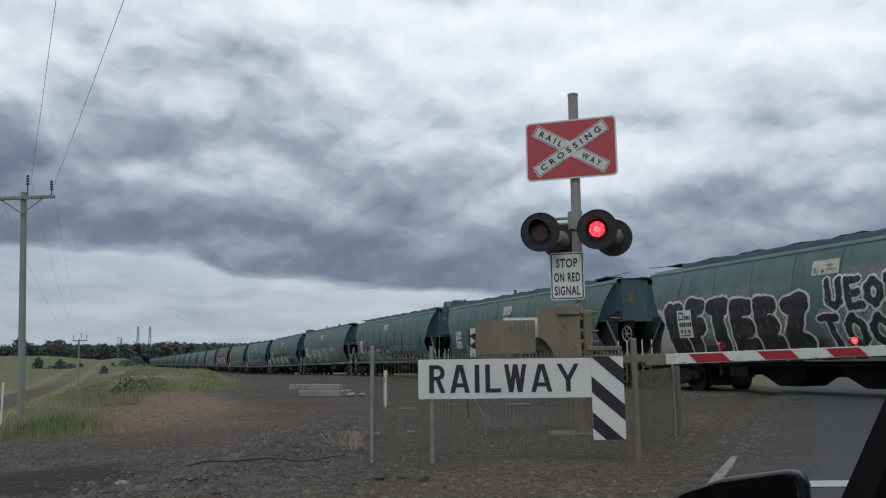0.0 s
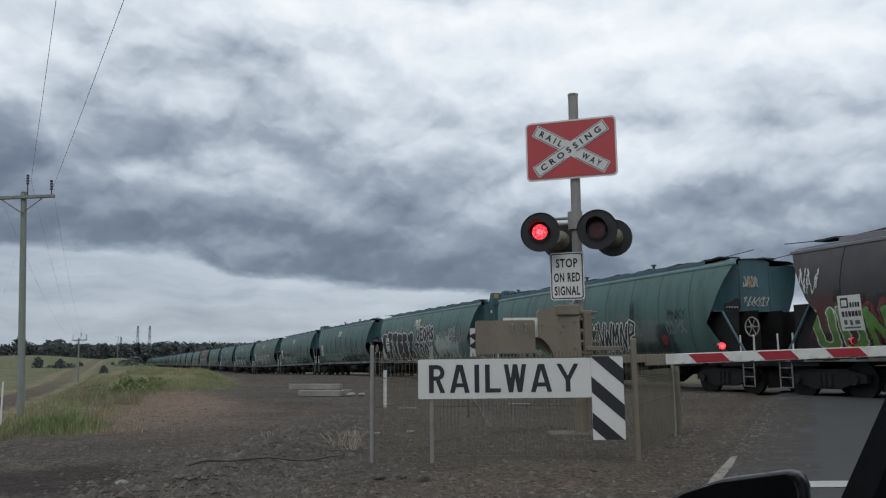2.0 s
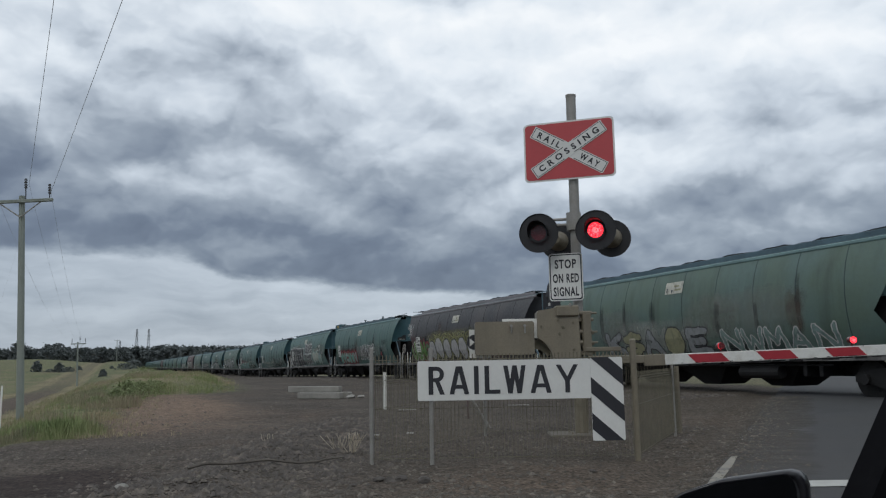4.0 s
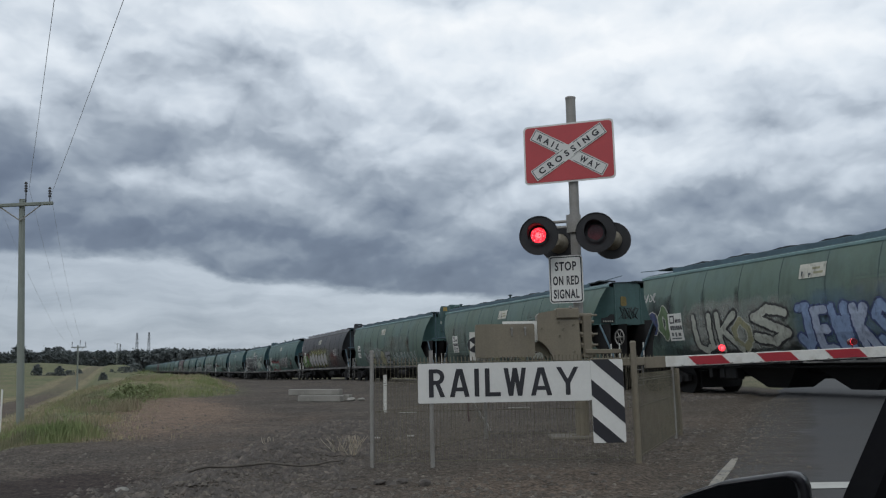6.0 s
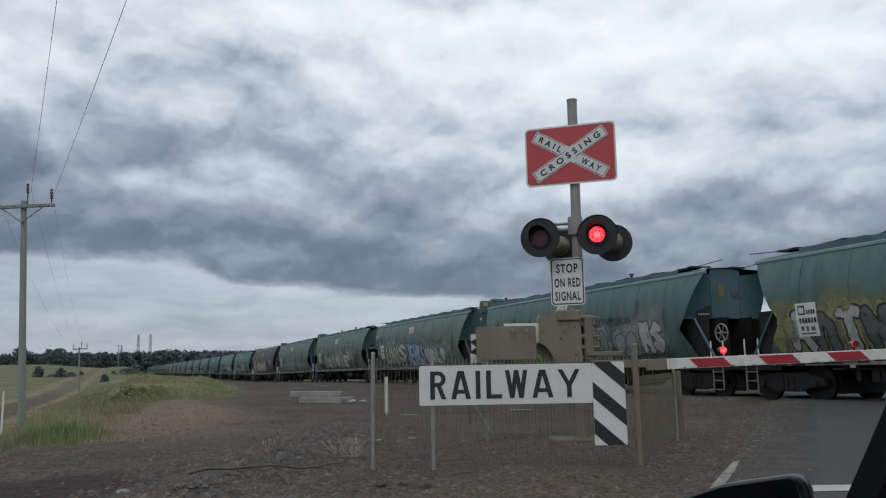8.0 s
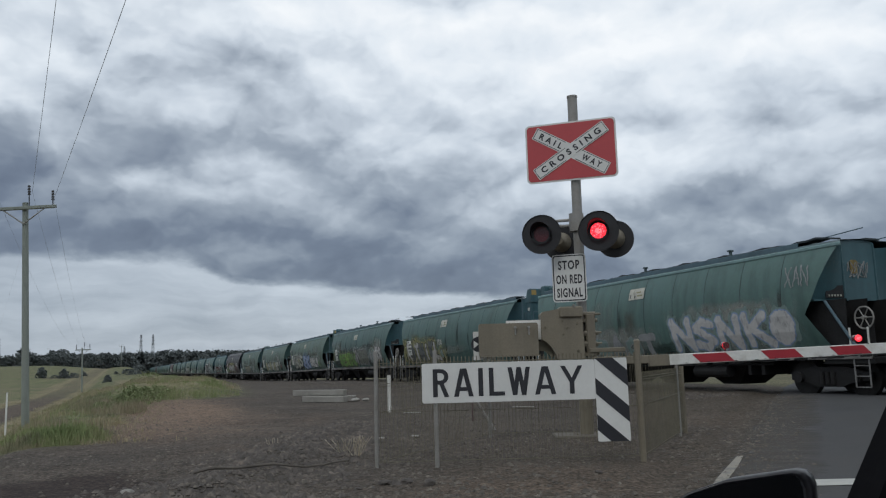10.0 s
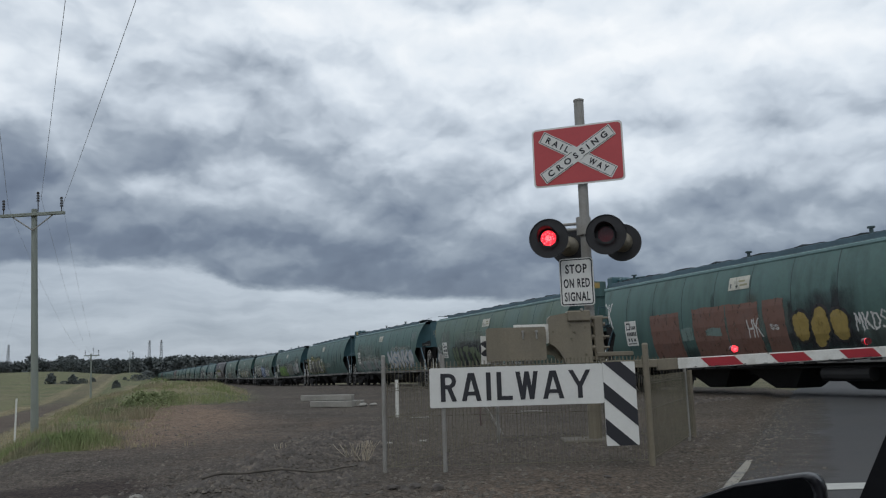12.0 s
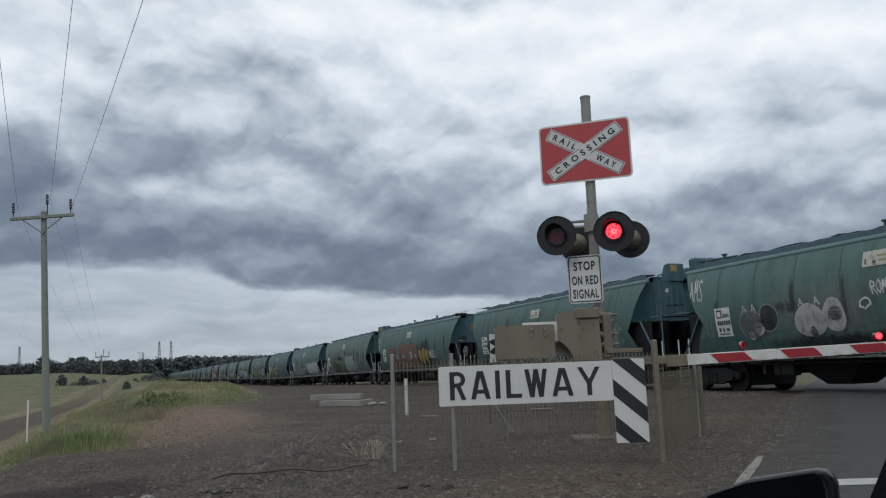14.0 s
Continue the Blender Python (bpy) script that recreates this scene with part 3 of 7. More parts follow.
def lamp_head(parent, x, y, z, turn, label):
    """One flashing light: black disc, hood, khaki housing; a made-up turning disc, lit on one side, imitates the
    flashing.
    """
    base = pose(x, y, z, 0, 0, turn)
    bm = bmesh.new()
    made = bmesh.ops.create_cone(bm, cap_ends=True, segments=40, radius1=0.297, radius2=0.297, depth=0.014)["verts"]
    bmesh.ops.transform(bm, matrix=pose(0, -0.2, 0, 90), verts=made)
    for i in range(40):
        a0, a1 = (2 * math.pi * k / 40 for k in (i, i + 1))
        q = [bm.verts.new((r * math.cos(a), yy, r * math.sin(a))) for r, a, yy in ((0.297, a0, -0.207), (0.297, a1, -0.207), (0.303, a1, -0.23), (0.303, a0, -0.23))]
        bm.faces.new(q)
    head = part("lamp_head", bm, M["black"], parent, label, base)
    bm = bmesh.new()
    n = 16
    for i in range(n):
        a0, a1 = (radians(-20 + 220 * k / n) for k in (i, i + 1))
        for r in (0.150, 0.158):
            def end(a):
                return -0.23 - 0.24 * (0.35 + 0.65 * max(0.0, math.sin(a)))
            bm.faces.new([bm.verts.new((r * math.cos(a), yy, r * math.sin(a))) for a, yy in ((a0, -0.20), (a1, -0.20), (a1, end(a1)), (a0, end(a0)))])
    part("hood", bm, M["black"], head)
    bm = bmesh.new()
    rod(bm, (0, -0.19, 0), (0, 0.0, 0), 0.165, 24, 0.13)
    rod(bm, (0, 0.0, 0), (0, 0.09, 0), 0.13, 24, 0.07)
    part("housing", bm, M["tan"], head, "khaki lamp housing", smooth=False)
    bm = bmesh.new()
    rod(bm, (0, -0.215, 0), (0, -0.208, 0), 0.135, 28)
    part("lens_rim", bm, M["black"], head)
    # black ring added to hide red light leaking round the turned disc
    bm = bmesh.new()
    for i in range(32):
        a0, a1 = (2 * math.pi * k / 32 for k in (i, i + 1))
        bm.faces.new([bm.verts.new((r * math.cos(a), -0.25, r * math.sin(a))) for r, a in ((0.117, a0), (0.152, a0), (0.152, a1), (0.117, a1))])
    part("bezel", bm, M["black"], head)
    return head


def flip_disc(head, radius, y, name="lens"):
    """A made-up disc on an upright pivot, turned to imitate flashing: one face glows, the other is dark."""
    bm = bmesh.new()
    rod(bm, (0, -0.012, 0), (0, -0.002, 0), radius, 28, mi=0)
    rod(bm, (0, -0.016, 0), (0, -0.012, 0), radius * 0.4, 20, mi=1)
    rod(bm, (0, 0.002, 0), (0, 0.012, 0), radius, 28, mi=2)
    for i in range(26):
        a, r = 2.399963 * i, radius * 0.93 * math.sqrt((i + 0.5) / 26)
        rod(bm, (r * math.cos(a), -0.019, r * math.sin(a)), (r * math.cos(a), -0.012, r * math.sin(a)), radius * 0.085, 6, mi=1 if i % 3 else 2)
    return part(name, bm, [M["lit"], M["hot"], M["lens"]], head, "red signal lens, turned over to imitate flashing", pose(0, y, 0))


def make_signal():
    top = empty("crossing_signal", facing(2.07, 12.3, 0.0), "steel railway crossing mast with signs, red lights and boom gear", "crossing signal")
    bm = bmesh.new()
    rod(bm, (0, 0, 0), (0.03, 0, 5.30), 0.078, 20)
    rod(bm, (0.03, 0, 5.30), (0.03, 0, 5.33), 0.084, 20)
    part("mast", bm, M["galv"], top, "grey galvanised tubular mast", smooth=False)
    bm = bmesh.new()
    box(bm, -0.22, 0.22, -0.2, 0.2, -0.05, 0.03, 0.008)
    rod(bm, (0, 0, 0.02), (0, 0, 0.62), 0.105, 16)
    for sx in (-1, 1):
        for sy in (-1, 1):
            rod(bm, (sx * 0.17, sy * 0.15, 0.02), (sx * 0.17, sy * 0.15, 0.08), 0.018, 6)
    part("base", bm, M["tan"], top)
    bm = bmesh.new()
    box(bm, -0.50, 0.35, -0.34, 0.32, -0.15, 0.06, 0.02)
    part("footing", bm, M["footing"], top, "dusty concrete footing")
    # red board with crossbuck
    at = pose(-0.050, -0.10, 4.41, 0, 0, MAST_TURN)
    bm = bmesh.new()
    plate(bm, rounded(-0.712, 0.712, -0.475, 0.475, 0.07), 0, 0.012)
    board = part("crossing_sign", bm, M["white"], top, "red board with white crossbuck RAILWAY CROSSING", at)
    bm = bmesh.new()
    plate(bm, rounded(-0.686, 0.686, -0.448, 0.448, 0.055), -0.005, -0.001)
    part("red_field", bm, M["red"], board)
    for z in (-0.25, 0.25):
        bm = bmesh.new()
        box(bm, -0.1, 0.1, 0.013, 0.05, z - 0.03, z + 0.03)
        part("clamp", bm, M["galv"], board)
    for k, (ang, words) in enumerate(((-31.5, (("RAIL", -0.355, 0.40), ("WAY", 0.375, 0.33))), (31.5, (("CROSSING", 0.0, 1.10),)))):
        tilt = pose(0, 0, 0, 0, -ang, 0)
        y = -0.010 - 0.005 * k
        bm = bmesh.new()
        plate(bm, rounded(-0.655, 0.655, -0.1, 0.1, 0.01, 2), y, y + 0.004)
        arm = part("crossbuck_arm", bm, M["white"], board, "white crossbuck arm with black lettering", tilt)
        for x0, x1, z0, z1 in ((-0.64, 0.64, 0.079, 0.088), (-0.64, 0.64, -0.088, -0.079), (-0.64, -0.63, -0.079, 0.079), (0.63, 0.64, -0.079, 0.079)):
            if x1 - x0 > 1:
                flip = 1 if (z0 > 0) == (k == 1) else -1
                lo, hi = sorted((-0.051 * flip, 0.135 * flip))
                for a, b in ((x0, lo), (hi, x1)):
                    part("border", plate(bmesh.new(), ((a, z0), (b, z0), (b, z1), (a, z1)), y - 0.002, y), M["ink"], arm)
            else:
                part("border", plate(bmesh.new(), ((x0, z0), (x1, z0), (x1, z1), (x0, z1)), y - 0.002, y), M["ink"], arm)
        for word, x, wid in words:
            bm = lettering(word, wid, 0.100, 0.003, 0.032, 1.75)
            part("lettering", bm, M["ink"], arm, "black letters", pose(x, y - 0.001, 0))
    # stop plate
    bm = bmesh.new()
    plate(bm, rounded(-0.26, 0.26, -0.365, 0.365, 0.05), 0, 0.008)
    stop = part("stop_sign", bm, M["white"], top, "white plate lettered STOP ON RED SIGNAL", pose(-0.175, -0.12, 2.405, 0, 0, MAST_TURN))
    bm = bmesh.new()
    plate(bm, rounded(-0.245, 0.245, -0.35, 0.35, 0.04), -0.003, -0.001)
    part("border", bm, M["ink"], stop)
    bm = bmesh.new()
    plate(bm, rounded(-0.228, 0.228, -0.333, 0.333, 0.03), -0.006, -0.0035)
    part("face", bm, M["white"], stop)
    for word, z, wid in (("STOP", 0.20, 0.33), ("ON RED", -0.02, 0.40), ("SIGNAL", -0.225, 0.39)):
        part("lettering", lettering(word, wid, 0.142, 0.004, 0.028, 1.15), M["ink"], stop, "black letters", pose(0, -0.006, z))
    # lights on a cross arm
    bm = bmesh.new()
    t = radians(MAST_TURN)
    ax = Vector((math.cos(t), math.sin(t), 0))
    for z in (3.33, 3.24):
        rod(bm, Vector((0, 0, z)) - ax * 0.42, Vector((0, 0, z)) + ax * 0.42, 0.024, 10)
    rod(bm, (0, 0, 3.14), (0, 0, 3.42), 0.115, 16)
    for s in (-1, 1):
        c = Vector((0, 0, 0)) + ax * (0.42 * s)
        rod(bm, c + Vector((0, 0, 3.12)), c + Vector((0, 0, 3.36)), 0.04, 10)
    part("cross_arm", bm, M["galv"], top)
    heads = []
    for name, s in (("left", -1), ("right", 1)):
        c = ax * (0.43 * s)
        h = lamp_head(top, c.x - 0.11, c.y - 0.2, 3.06 - 0.005 * s, MAST_TURN, "black round backing disc with hooded red lamp")
        heads.append(flip_disc(h, 0.118, -0.232))
        lamp_head(top, c.x + 0.2, c.y + 0.36, 3.075, MAST_TURN + 180, "black round backing disc seen from behind")
    # boom mechanism
    bm = bmesh.new()
    plate(bm, ((-0.66, 1.48), (-0.66, 1.85), (-0.63, 1.885), (-0.38, 1.925), (-0.04, 1.90), (-0.02, 1.17), (-0.43, 1.17), (-0.46, 1.26), (-0.51, 1.35), (-0.58, 1.43)), -0.30, -0.02)
    box(bm, 0.02, 0.16, -0.26, -0.1, 1.2, 1.85, 0.02)
    gear = part("gear_case", bm, M["tan"], top, "khaki boom gear case")
    bm = bmesh.new()
    box(bm, -0.38, -0.03, -0.34, -0.06, 1.79, 1.955, 0.02)
    part("cover", bm, M["tan"], gear)
    bm = bmesh.new()
    rod(bm, (-0.16, -0.35, 1.965), (-0.16, -0.30, 1.965), 0.022, 10)
    part("eye_bolt", bm, M["galv"], gear)
    bm = bmesh.new()
    plate(bm, ((-0.74, 1.45), (-0.62, 1.46), (-0.53, 1.40), (-0.45, 1.24), (-0.50, 1.20), (-0.60, 1.30), (-0.74, 1.33)), -0.18, -0.12)
    part("lever", bm, M["fence"], gear, "dark crank lever")
    for x, z in ((-0.60, 1.65), (-0.34, 1.74), (-0.28, 1.64), (-0.33, 1.54), (-0.12, 1.70), (-0.12, 1.30), (-0.36, 1.25)):
        bm = bmesh.new()
        rod(bm, (x, -0.318, z), (x, -0.30, z), 0.017, 8)
        part("bolt", bm, M["fence"], gear)
    for z in (1.84, 1.56, 1.40):
        bm = bmesh.new()
        rod(bm, (-0.02, -0.22, z), (0.17, -0.22, z), 0.035, 10)
        rod(bm, (0.17, -0.22, z), (0.25, -0.22, z), 0.016, 8)
        part("hinge_pin", bm, M["tan"], gear)
    bm = bmesh.new()
    box(bm, 0.05, 0.58, -0.30, -0.2, 1.265, 1.33, 0.008)
    part("boom_bracket", bm, M["tan"], top)
    bm = bmesh.new()
    plate(bm, rounded(-1.60, -0.72, 1.235, 1.725, 0.03, 2), -0.42, -0.28)
    cw = part("counterweight", bm, M["tan"], top, "khaki counterweight plate")
    for x in (-1.06, -0.86):
        bm = bmesh.new()
        rod(bm, (x, -0.42, 1.66), (x, -0.47, 1.66), 0.02, 8)
        rod(bm, (x, -0.45, 1.66), (x, -0.45, 1.55), 0.012, 8)
        part("bolt", bm, M["galv"], cw)
    bm = bmesh.new()
    box(bm, -1.18, -0.66, -0.27, -0.25, 1.71, 1.77)
    box(bm, -0.72, -0.66, -0.27, -0.25, 1.48, 1.71)
    part("white_bracket", bm, M["offwhite"], top, "white painted angle bracket")
    bm = bmesh.new()
    plate(bm, ((-1.68, 1.20), (-1.36, 1.20), (-1.36, 1.26), (-1.58, 1.28), (-1.58, 1.62), (-1.68, 1.62)), -0.262, -0.25)
    tgt = part("marker_plate", bm, M["offwhite"], top)
    bm = bmesh.new()
    for i in range(20):
        a0, a1 = (2 * math.pi * k / 20 for k in (i, i + 1))
        bm.faces.new([bm.verts.new((-1.60 + r * math.cos(a), -0.268, 1.43 + r * math.sin(a))) for r, a in ((0.001, a0), (0.115, a0), (0.115, a1), (0.001, a1))])
    disc = part("disc", bm, M["ink"], tgt, "black disc")
    bm = bmesh.new()
    plate(bm, ((-1.675, 1.37), (-1.60, 1.43), (-1.675, 1.49)), -0.273, -0.27)
    part("arrow", bm, M["offwhite"], disc, "white arrow")
    for z in (1.72, 1.52, 1.36, 1.22):
        bm = bmesh.new()
        rod(bm, (0.0, -0.12, z), (0.0, -0.12, z + 0.05), 0.12, 12)
        ring = part("clamp", bm, M["tan"], top)
        bm = bmesh.new()
        rod(bm, (0.1, -0.2, z + 0.025), (0.2, -0.2, z + 0.025), 0.025, 8)
        part("clamp_bolt", bm, M["tan"], ring)
    # boom
    bm = bmesh.new()
    box(bm, 0.1, 1.0, -0.36, -0.28, 1.08, 1.2, 0.01)
    part("boom_arm", bm, M["tan"], top, "khaki boom arm")
    tilt = pose(0.9, -0.33, 1.118, 0, -1.55, 0)
    bm = bmesh.new()
    box(bm, 0, 6.9, -0.03, 0.03, -0.078, 0.078, 0.006)
    boom = part("boom", bm, M["offwhite"], top, "white boom with slanted red bands", tilt)
    bm = bmesh.new()
    box(bm, 0, 0.31, -0.035, 0.035, -0.083, 0.083, 0.006)
    part("sleeve", bm, M["tan"], boom)
    bm = bmesh.new()
    for i in range(26):
        x = 0.45 + i * 0.245
        box(bm, x, x + 0.2 + 0.04 * math.sin(i * 5.0), -0.022, 0.022, -0.104 - 0.008 * math.sin(i * 3.0), -0.078)
    part("edge_strip", bm, M["under"], boom, "dirty lower edge strip")
    for i in range(6):
        x = 0.645 + 1.018 * i
        bm = bmesh.new()
        plate(bm, ((x, 0.062), (x + 0.50, 0.062), (x + 0.62, -0.066), (x + 0.12, -0.066)), -0.034, -0.0305)
        part("band", bm, M["boomred"], boom, "red band")
    rng = random.Random(3)
    for i in range(40):
        x, z, w = rng.uniform(0.5, 6.2), rng.choice((-0.066, -0.07, -0.072, 0.066, -0.068)), rng.uniform(0.015, 0.07)
        bm = bmesh.new()
        plate(bm, ((x, z), (x + w, z + 0.004), (x + w * 0.8, z + rng.uniform(0.008, 0.02)), (x + 0.1 * w, z + 0.01)), -0.0375, -0.0352)
        part("scuff", bm, M["under"], boom, "dark scuff")
    bulbs = []
    for x in (1.15, 3.11):
        bm = bmesh.new()
        rod(bm, (x, 0, 0.08), (x, 0, 0.13), 0.012, 8)
        rod(bm, (x, -0.035, 0.165), (x, 0.05, 0.165), 0.052, 16)
        lh = part("boom_lamp", bm, M["lens"], boom, "dark red lamp housing")
        fl = flip_disc(lh, 0.05, -0.05)
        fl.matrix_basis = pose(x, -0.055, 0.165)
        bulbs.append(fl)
    return heads, bulbs


HEADS, BULBS = make_signal()


# ---- fence with the RAILWAY board ----
def make_fence():
    fl, fr = Vector((-0.84, 9.4)), Vector((2.21, 9.4))
    side = Vector((1.48, 3.42))
    ob = empty("enclosure_fence", facing(0, 0), "khaki steel mesh fence round the crossing gear", "fence")
    corners = [fl, fr, fr + side, fl + side]

    def post(p, h, r=0.03, label="", mt="galv"):
        bm = bmesh.new()
        rod(bm, (p.x, p.y, -0.1), (p.x, p.y, h), r, 12)
        rod(bm, (p.x, p.y, h), (p.x, p.y, h + 0.02), r * 1.1, 12, r * 0.7)
        part("post", bm, M[mt], ob, label)

    post(fl, 1.31, 0.024)
    post(fr, 1.36, 0.036, "khaki corner post", "tan")
    post(corners[2], 1.06, 0.036, "khaki corner post", "tan")
    post(corners[3], 1.3, 0.024)
    post(fr + side * 0.86, 1.04, 0.02)
    for a, b, mid in ((corners[0], corners[1], 0.043), (corners[1], corners[2], 0.043), (corners[2], corners[3], 0.05), (corners[3], corners[0], 0.05)):
        bm = bmesh.new()
        n = int((b - a).length / mid)
        high = 1.235 if abs((b - a).y) < 0.1 else 1.0
        for i in range(1, n):
            p = a + (b - a) * (i / n)
            w = 0.0021
            box(bm, p.x - w, p.x + w, p.y - 0.0015, p.y + 0.0015, 0.04, high)
            if high > 1.1:
                box(bm, p.x - 0.0055, p.x + 0.0055, p.y - 0.004, p.y + 0.004, high - 0.09, high)
        for z in (0.06, 0.62, high - 0.09, high - 0.06):
            rod(bm, (a.x, a.y, z), (b.x, b.y, z), 0.0035, 6)
        part("mesh_panel", bm, M["fence"], ob, "thin upright wires")


make_fence()


def make_board():
    ob = empty("railway_sign", facing(0, 9.2), "white board lettered RAILWAY with black-striped panel beside it", "sign")
    k = 9.2 / 9.4
    bm = bmesh.new()
    plate(bm, rounded(-0.305 * k, 1.70 * k, 0.716, 1.160, 0.02, 3), -0.02, -0.008)
    b = part("board", bm, M["white"], ob)
    # block letters: sloped and upright bars, x from the board's middle line
    zb, zt, w = 0.783, 1.096, 0.053
    count = 0

    def bar(xb, xt, z0=zb, z1=zt, wide=w):
        nonlocal count
        count += 1
        plate(bm, ((xb, z0), (xb + wide, z0), (xt + wide, z1), (xt, z1)), -0.0235 - 0.0002 * (count % 3), -0.0205)

    def bowl(x, z0, z1, reach):
        nonlocal count
        c, ro, n = (z0 + z1) / 2, (z1 - z0) / 2, 8
        count += 1
        outer = [(x + reach - ro + ro * math.sin(math.pi * i / n), c + ro * math.cos(math.pi * i / n)) for i in range(n + 1)]
        ri = ro - 0.045
        inner = [(x + reach - ro + ri * math.sin(math.pi * i / n) * 0.9, c + ri * math.cos(math.pi * i / n)) for i in range(n + 1)]
        outer, inner = [(x, z1)] + outer + [(x, z0)], [(x, z1 - 0.045)] + inner + [(x, z0 + 0.045)]
        for i in range(len(outer) - 1):
            plate(bm, (outer[i], outer[i + 1], inner[i + 1], inner[i]), -0.0237, -0.0205)

    def letter(ch, x0, x1):
        if ch in "IRL":
            bar(x0, x0)
        if ch == "R":
            bowl(x0 + 0.04, zb + 0.14, zt, x1 - x0 - 0.045)
            bar(x1 - w, x0 + 0.07, zb, zb + 0.15)
        if ch == "L":
            bar(x0, x0, zb, zb + 0.045, x1 - x0)
        if ch == "A":
            top = (x0 + x1) / 2
            bar(x0, top - 0.036)
            bar(x1 - w, top - 0.017)
            bar(x0 + 0.06, x0 + 0.06, zb + 0.062, zb + 0.105, x1 - x0 - 0.12)
        if ch == "W":
            q = (x1 - x0 - w) / 4
            for i, (a, c) in enumerate(((1, 0), (1, 2), (3, 2), (3, 4))):
                bar(x0 + a * q, x0 + c * q, wide=w * 0.94)
        if ch == "Y":
            top = (x0 + x1) / 2
            bar(top - w / 2, top - w / 2, zb, zb + 0.15)
            bar(top - w / 2, x0, zb + 0.13, zt)
            bar(top - w / 2, x1 - w, zb + 0.13, zt)

    for ch, x0, x1 in (("R", -0.174, 0.008), ("A", 0.062, 0.284), ("I", 0.342, 0.395), ("L", 0.462, 0.638), ("W", 0.676, 0.934), ("A", 0.979, 1.218), ("Y", 1.274, 1.526)):
        bm = bmesh.new()
        letter(ch, x0, x1)
        part("letter", bm, M["ink"], b, "black block letter")
    bm = bmesh.new()
    x0, x1, z0, z1 = 1.70 * k + 0.002, 2.075 * k, 0.245, 1.172
    plate(bm, rounded(x0, x1, z0, z1, 0.015, 2), -0.02, -0.008)
    c = part("striped_panel", bm, M["white"], ob, "white panel with slanted black stripes")
    # slanted stripes clipped to the panel
    w, pitch, slope = 0.18, 0.40, 0.88
    for i in range(-1, 4):
        top = z1 + w - i * pitch
        pts = []
        for x, dz in ((x0, 0), (x1, -slope * (x1 - x0)), (x1, -slope * (x1 - x0) - w), (x0, -w)):
            pts.append((x, top + dz))
        poly = pts
        for lim, keep in ((z0, 1), (z1, -1)):
            res = []
            for (ax, az), (bx, bz) in zip(poly, poly[1:] + poly[:1]):
                ia, ib = keep * (az - lim) >= 0, keep * (bz - lim) >= 0
                if ia:
                    res.append((ax, az))
                if ia != ib:
                    t = (lim - az) / (bz - az)
                    res.append((ax + t * (bx - ax), lim))
            poly = res
            if len(poly) < 3:
                break
        if len(poly) >= 3:
            part("stripe", plate(bmesh.new(), poly, -0.023, -0.0205), M["ink"], c)
    for x, h in ((-0.15, 1.31),):
        bm = bmesh.new()
        rod(bm, (x * k, 0.02, -0.1), (x * k, 0.02, h), 0.024, 12)
        part("post", bm, M["galv"], ob, "galvanised post")


make_board()

# ---- the train ----
PITCH, HALF, END = 16.96, 8.48, 1.50
SIDE = ((1.0, 1.10), (1.2, 1.21), (1.6, 1.35), (2.0, 1.42), (2.4, 1.44), (2.8, 1.41), (3.2, 1.31), (3.45, 1.21), (3.63, 1.12))


def half_width(z):
    for (z0, w0), (z1, w1) in zip(SIDE, SIDE[1:]):
        if z <= z1:
            return w0 + (w1 - w0) * (z - z0) / (z1 - z0)
    return SIDE[-1][1]


def inset(z):
    """How far the side sheet stops short of the coupling at a height."""
    pts = ((1.0, 1.40), (1.25, 1.42), (2.02, 1.98), (2.35, 1.70), (3.63, 1.05))
    for (z0, w0), (z1, w1) in zip(pts, pts[1:]):
        if z <= z1:
            return w0 + (w1 - w0) * (z - z0) / (z1 - z0)
    return 1.05


def corner_width(z):
    """Half the width of the end at a height."""
    return 0.55


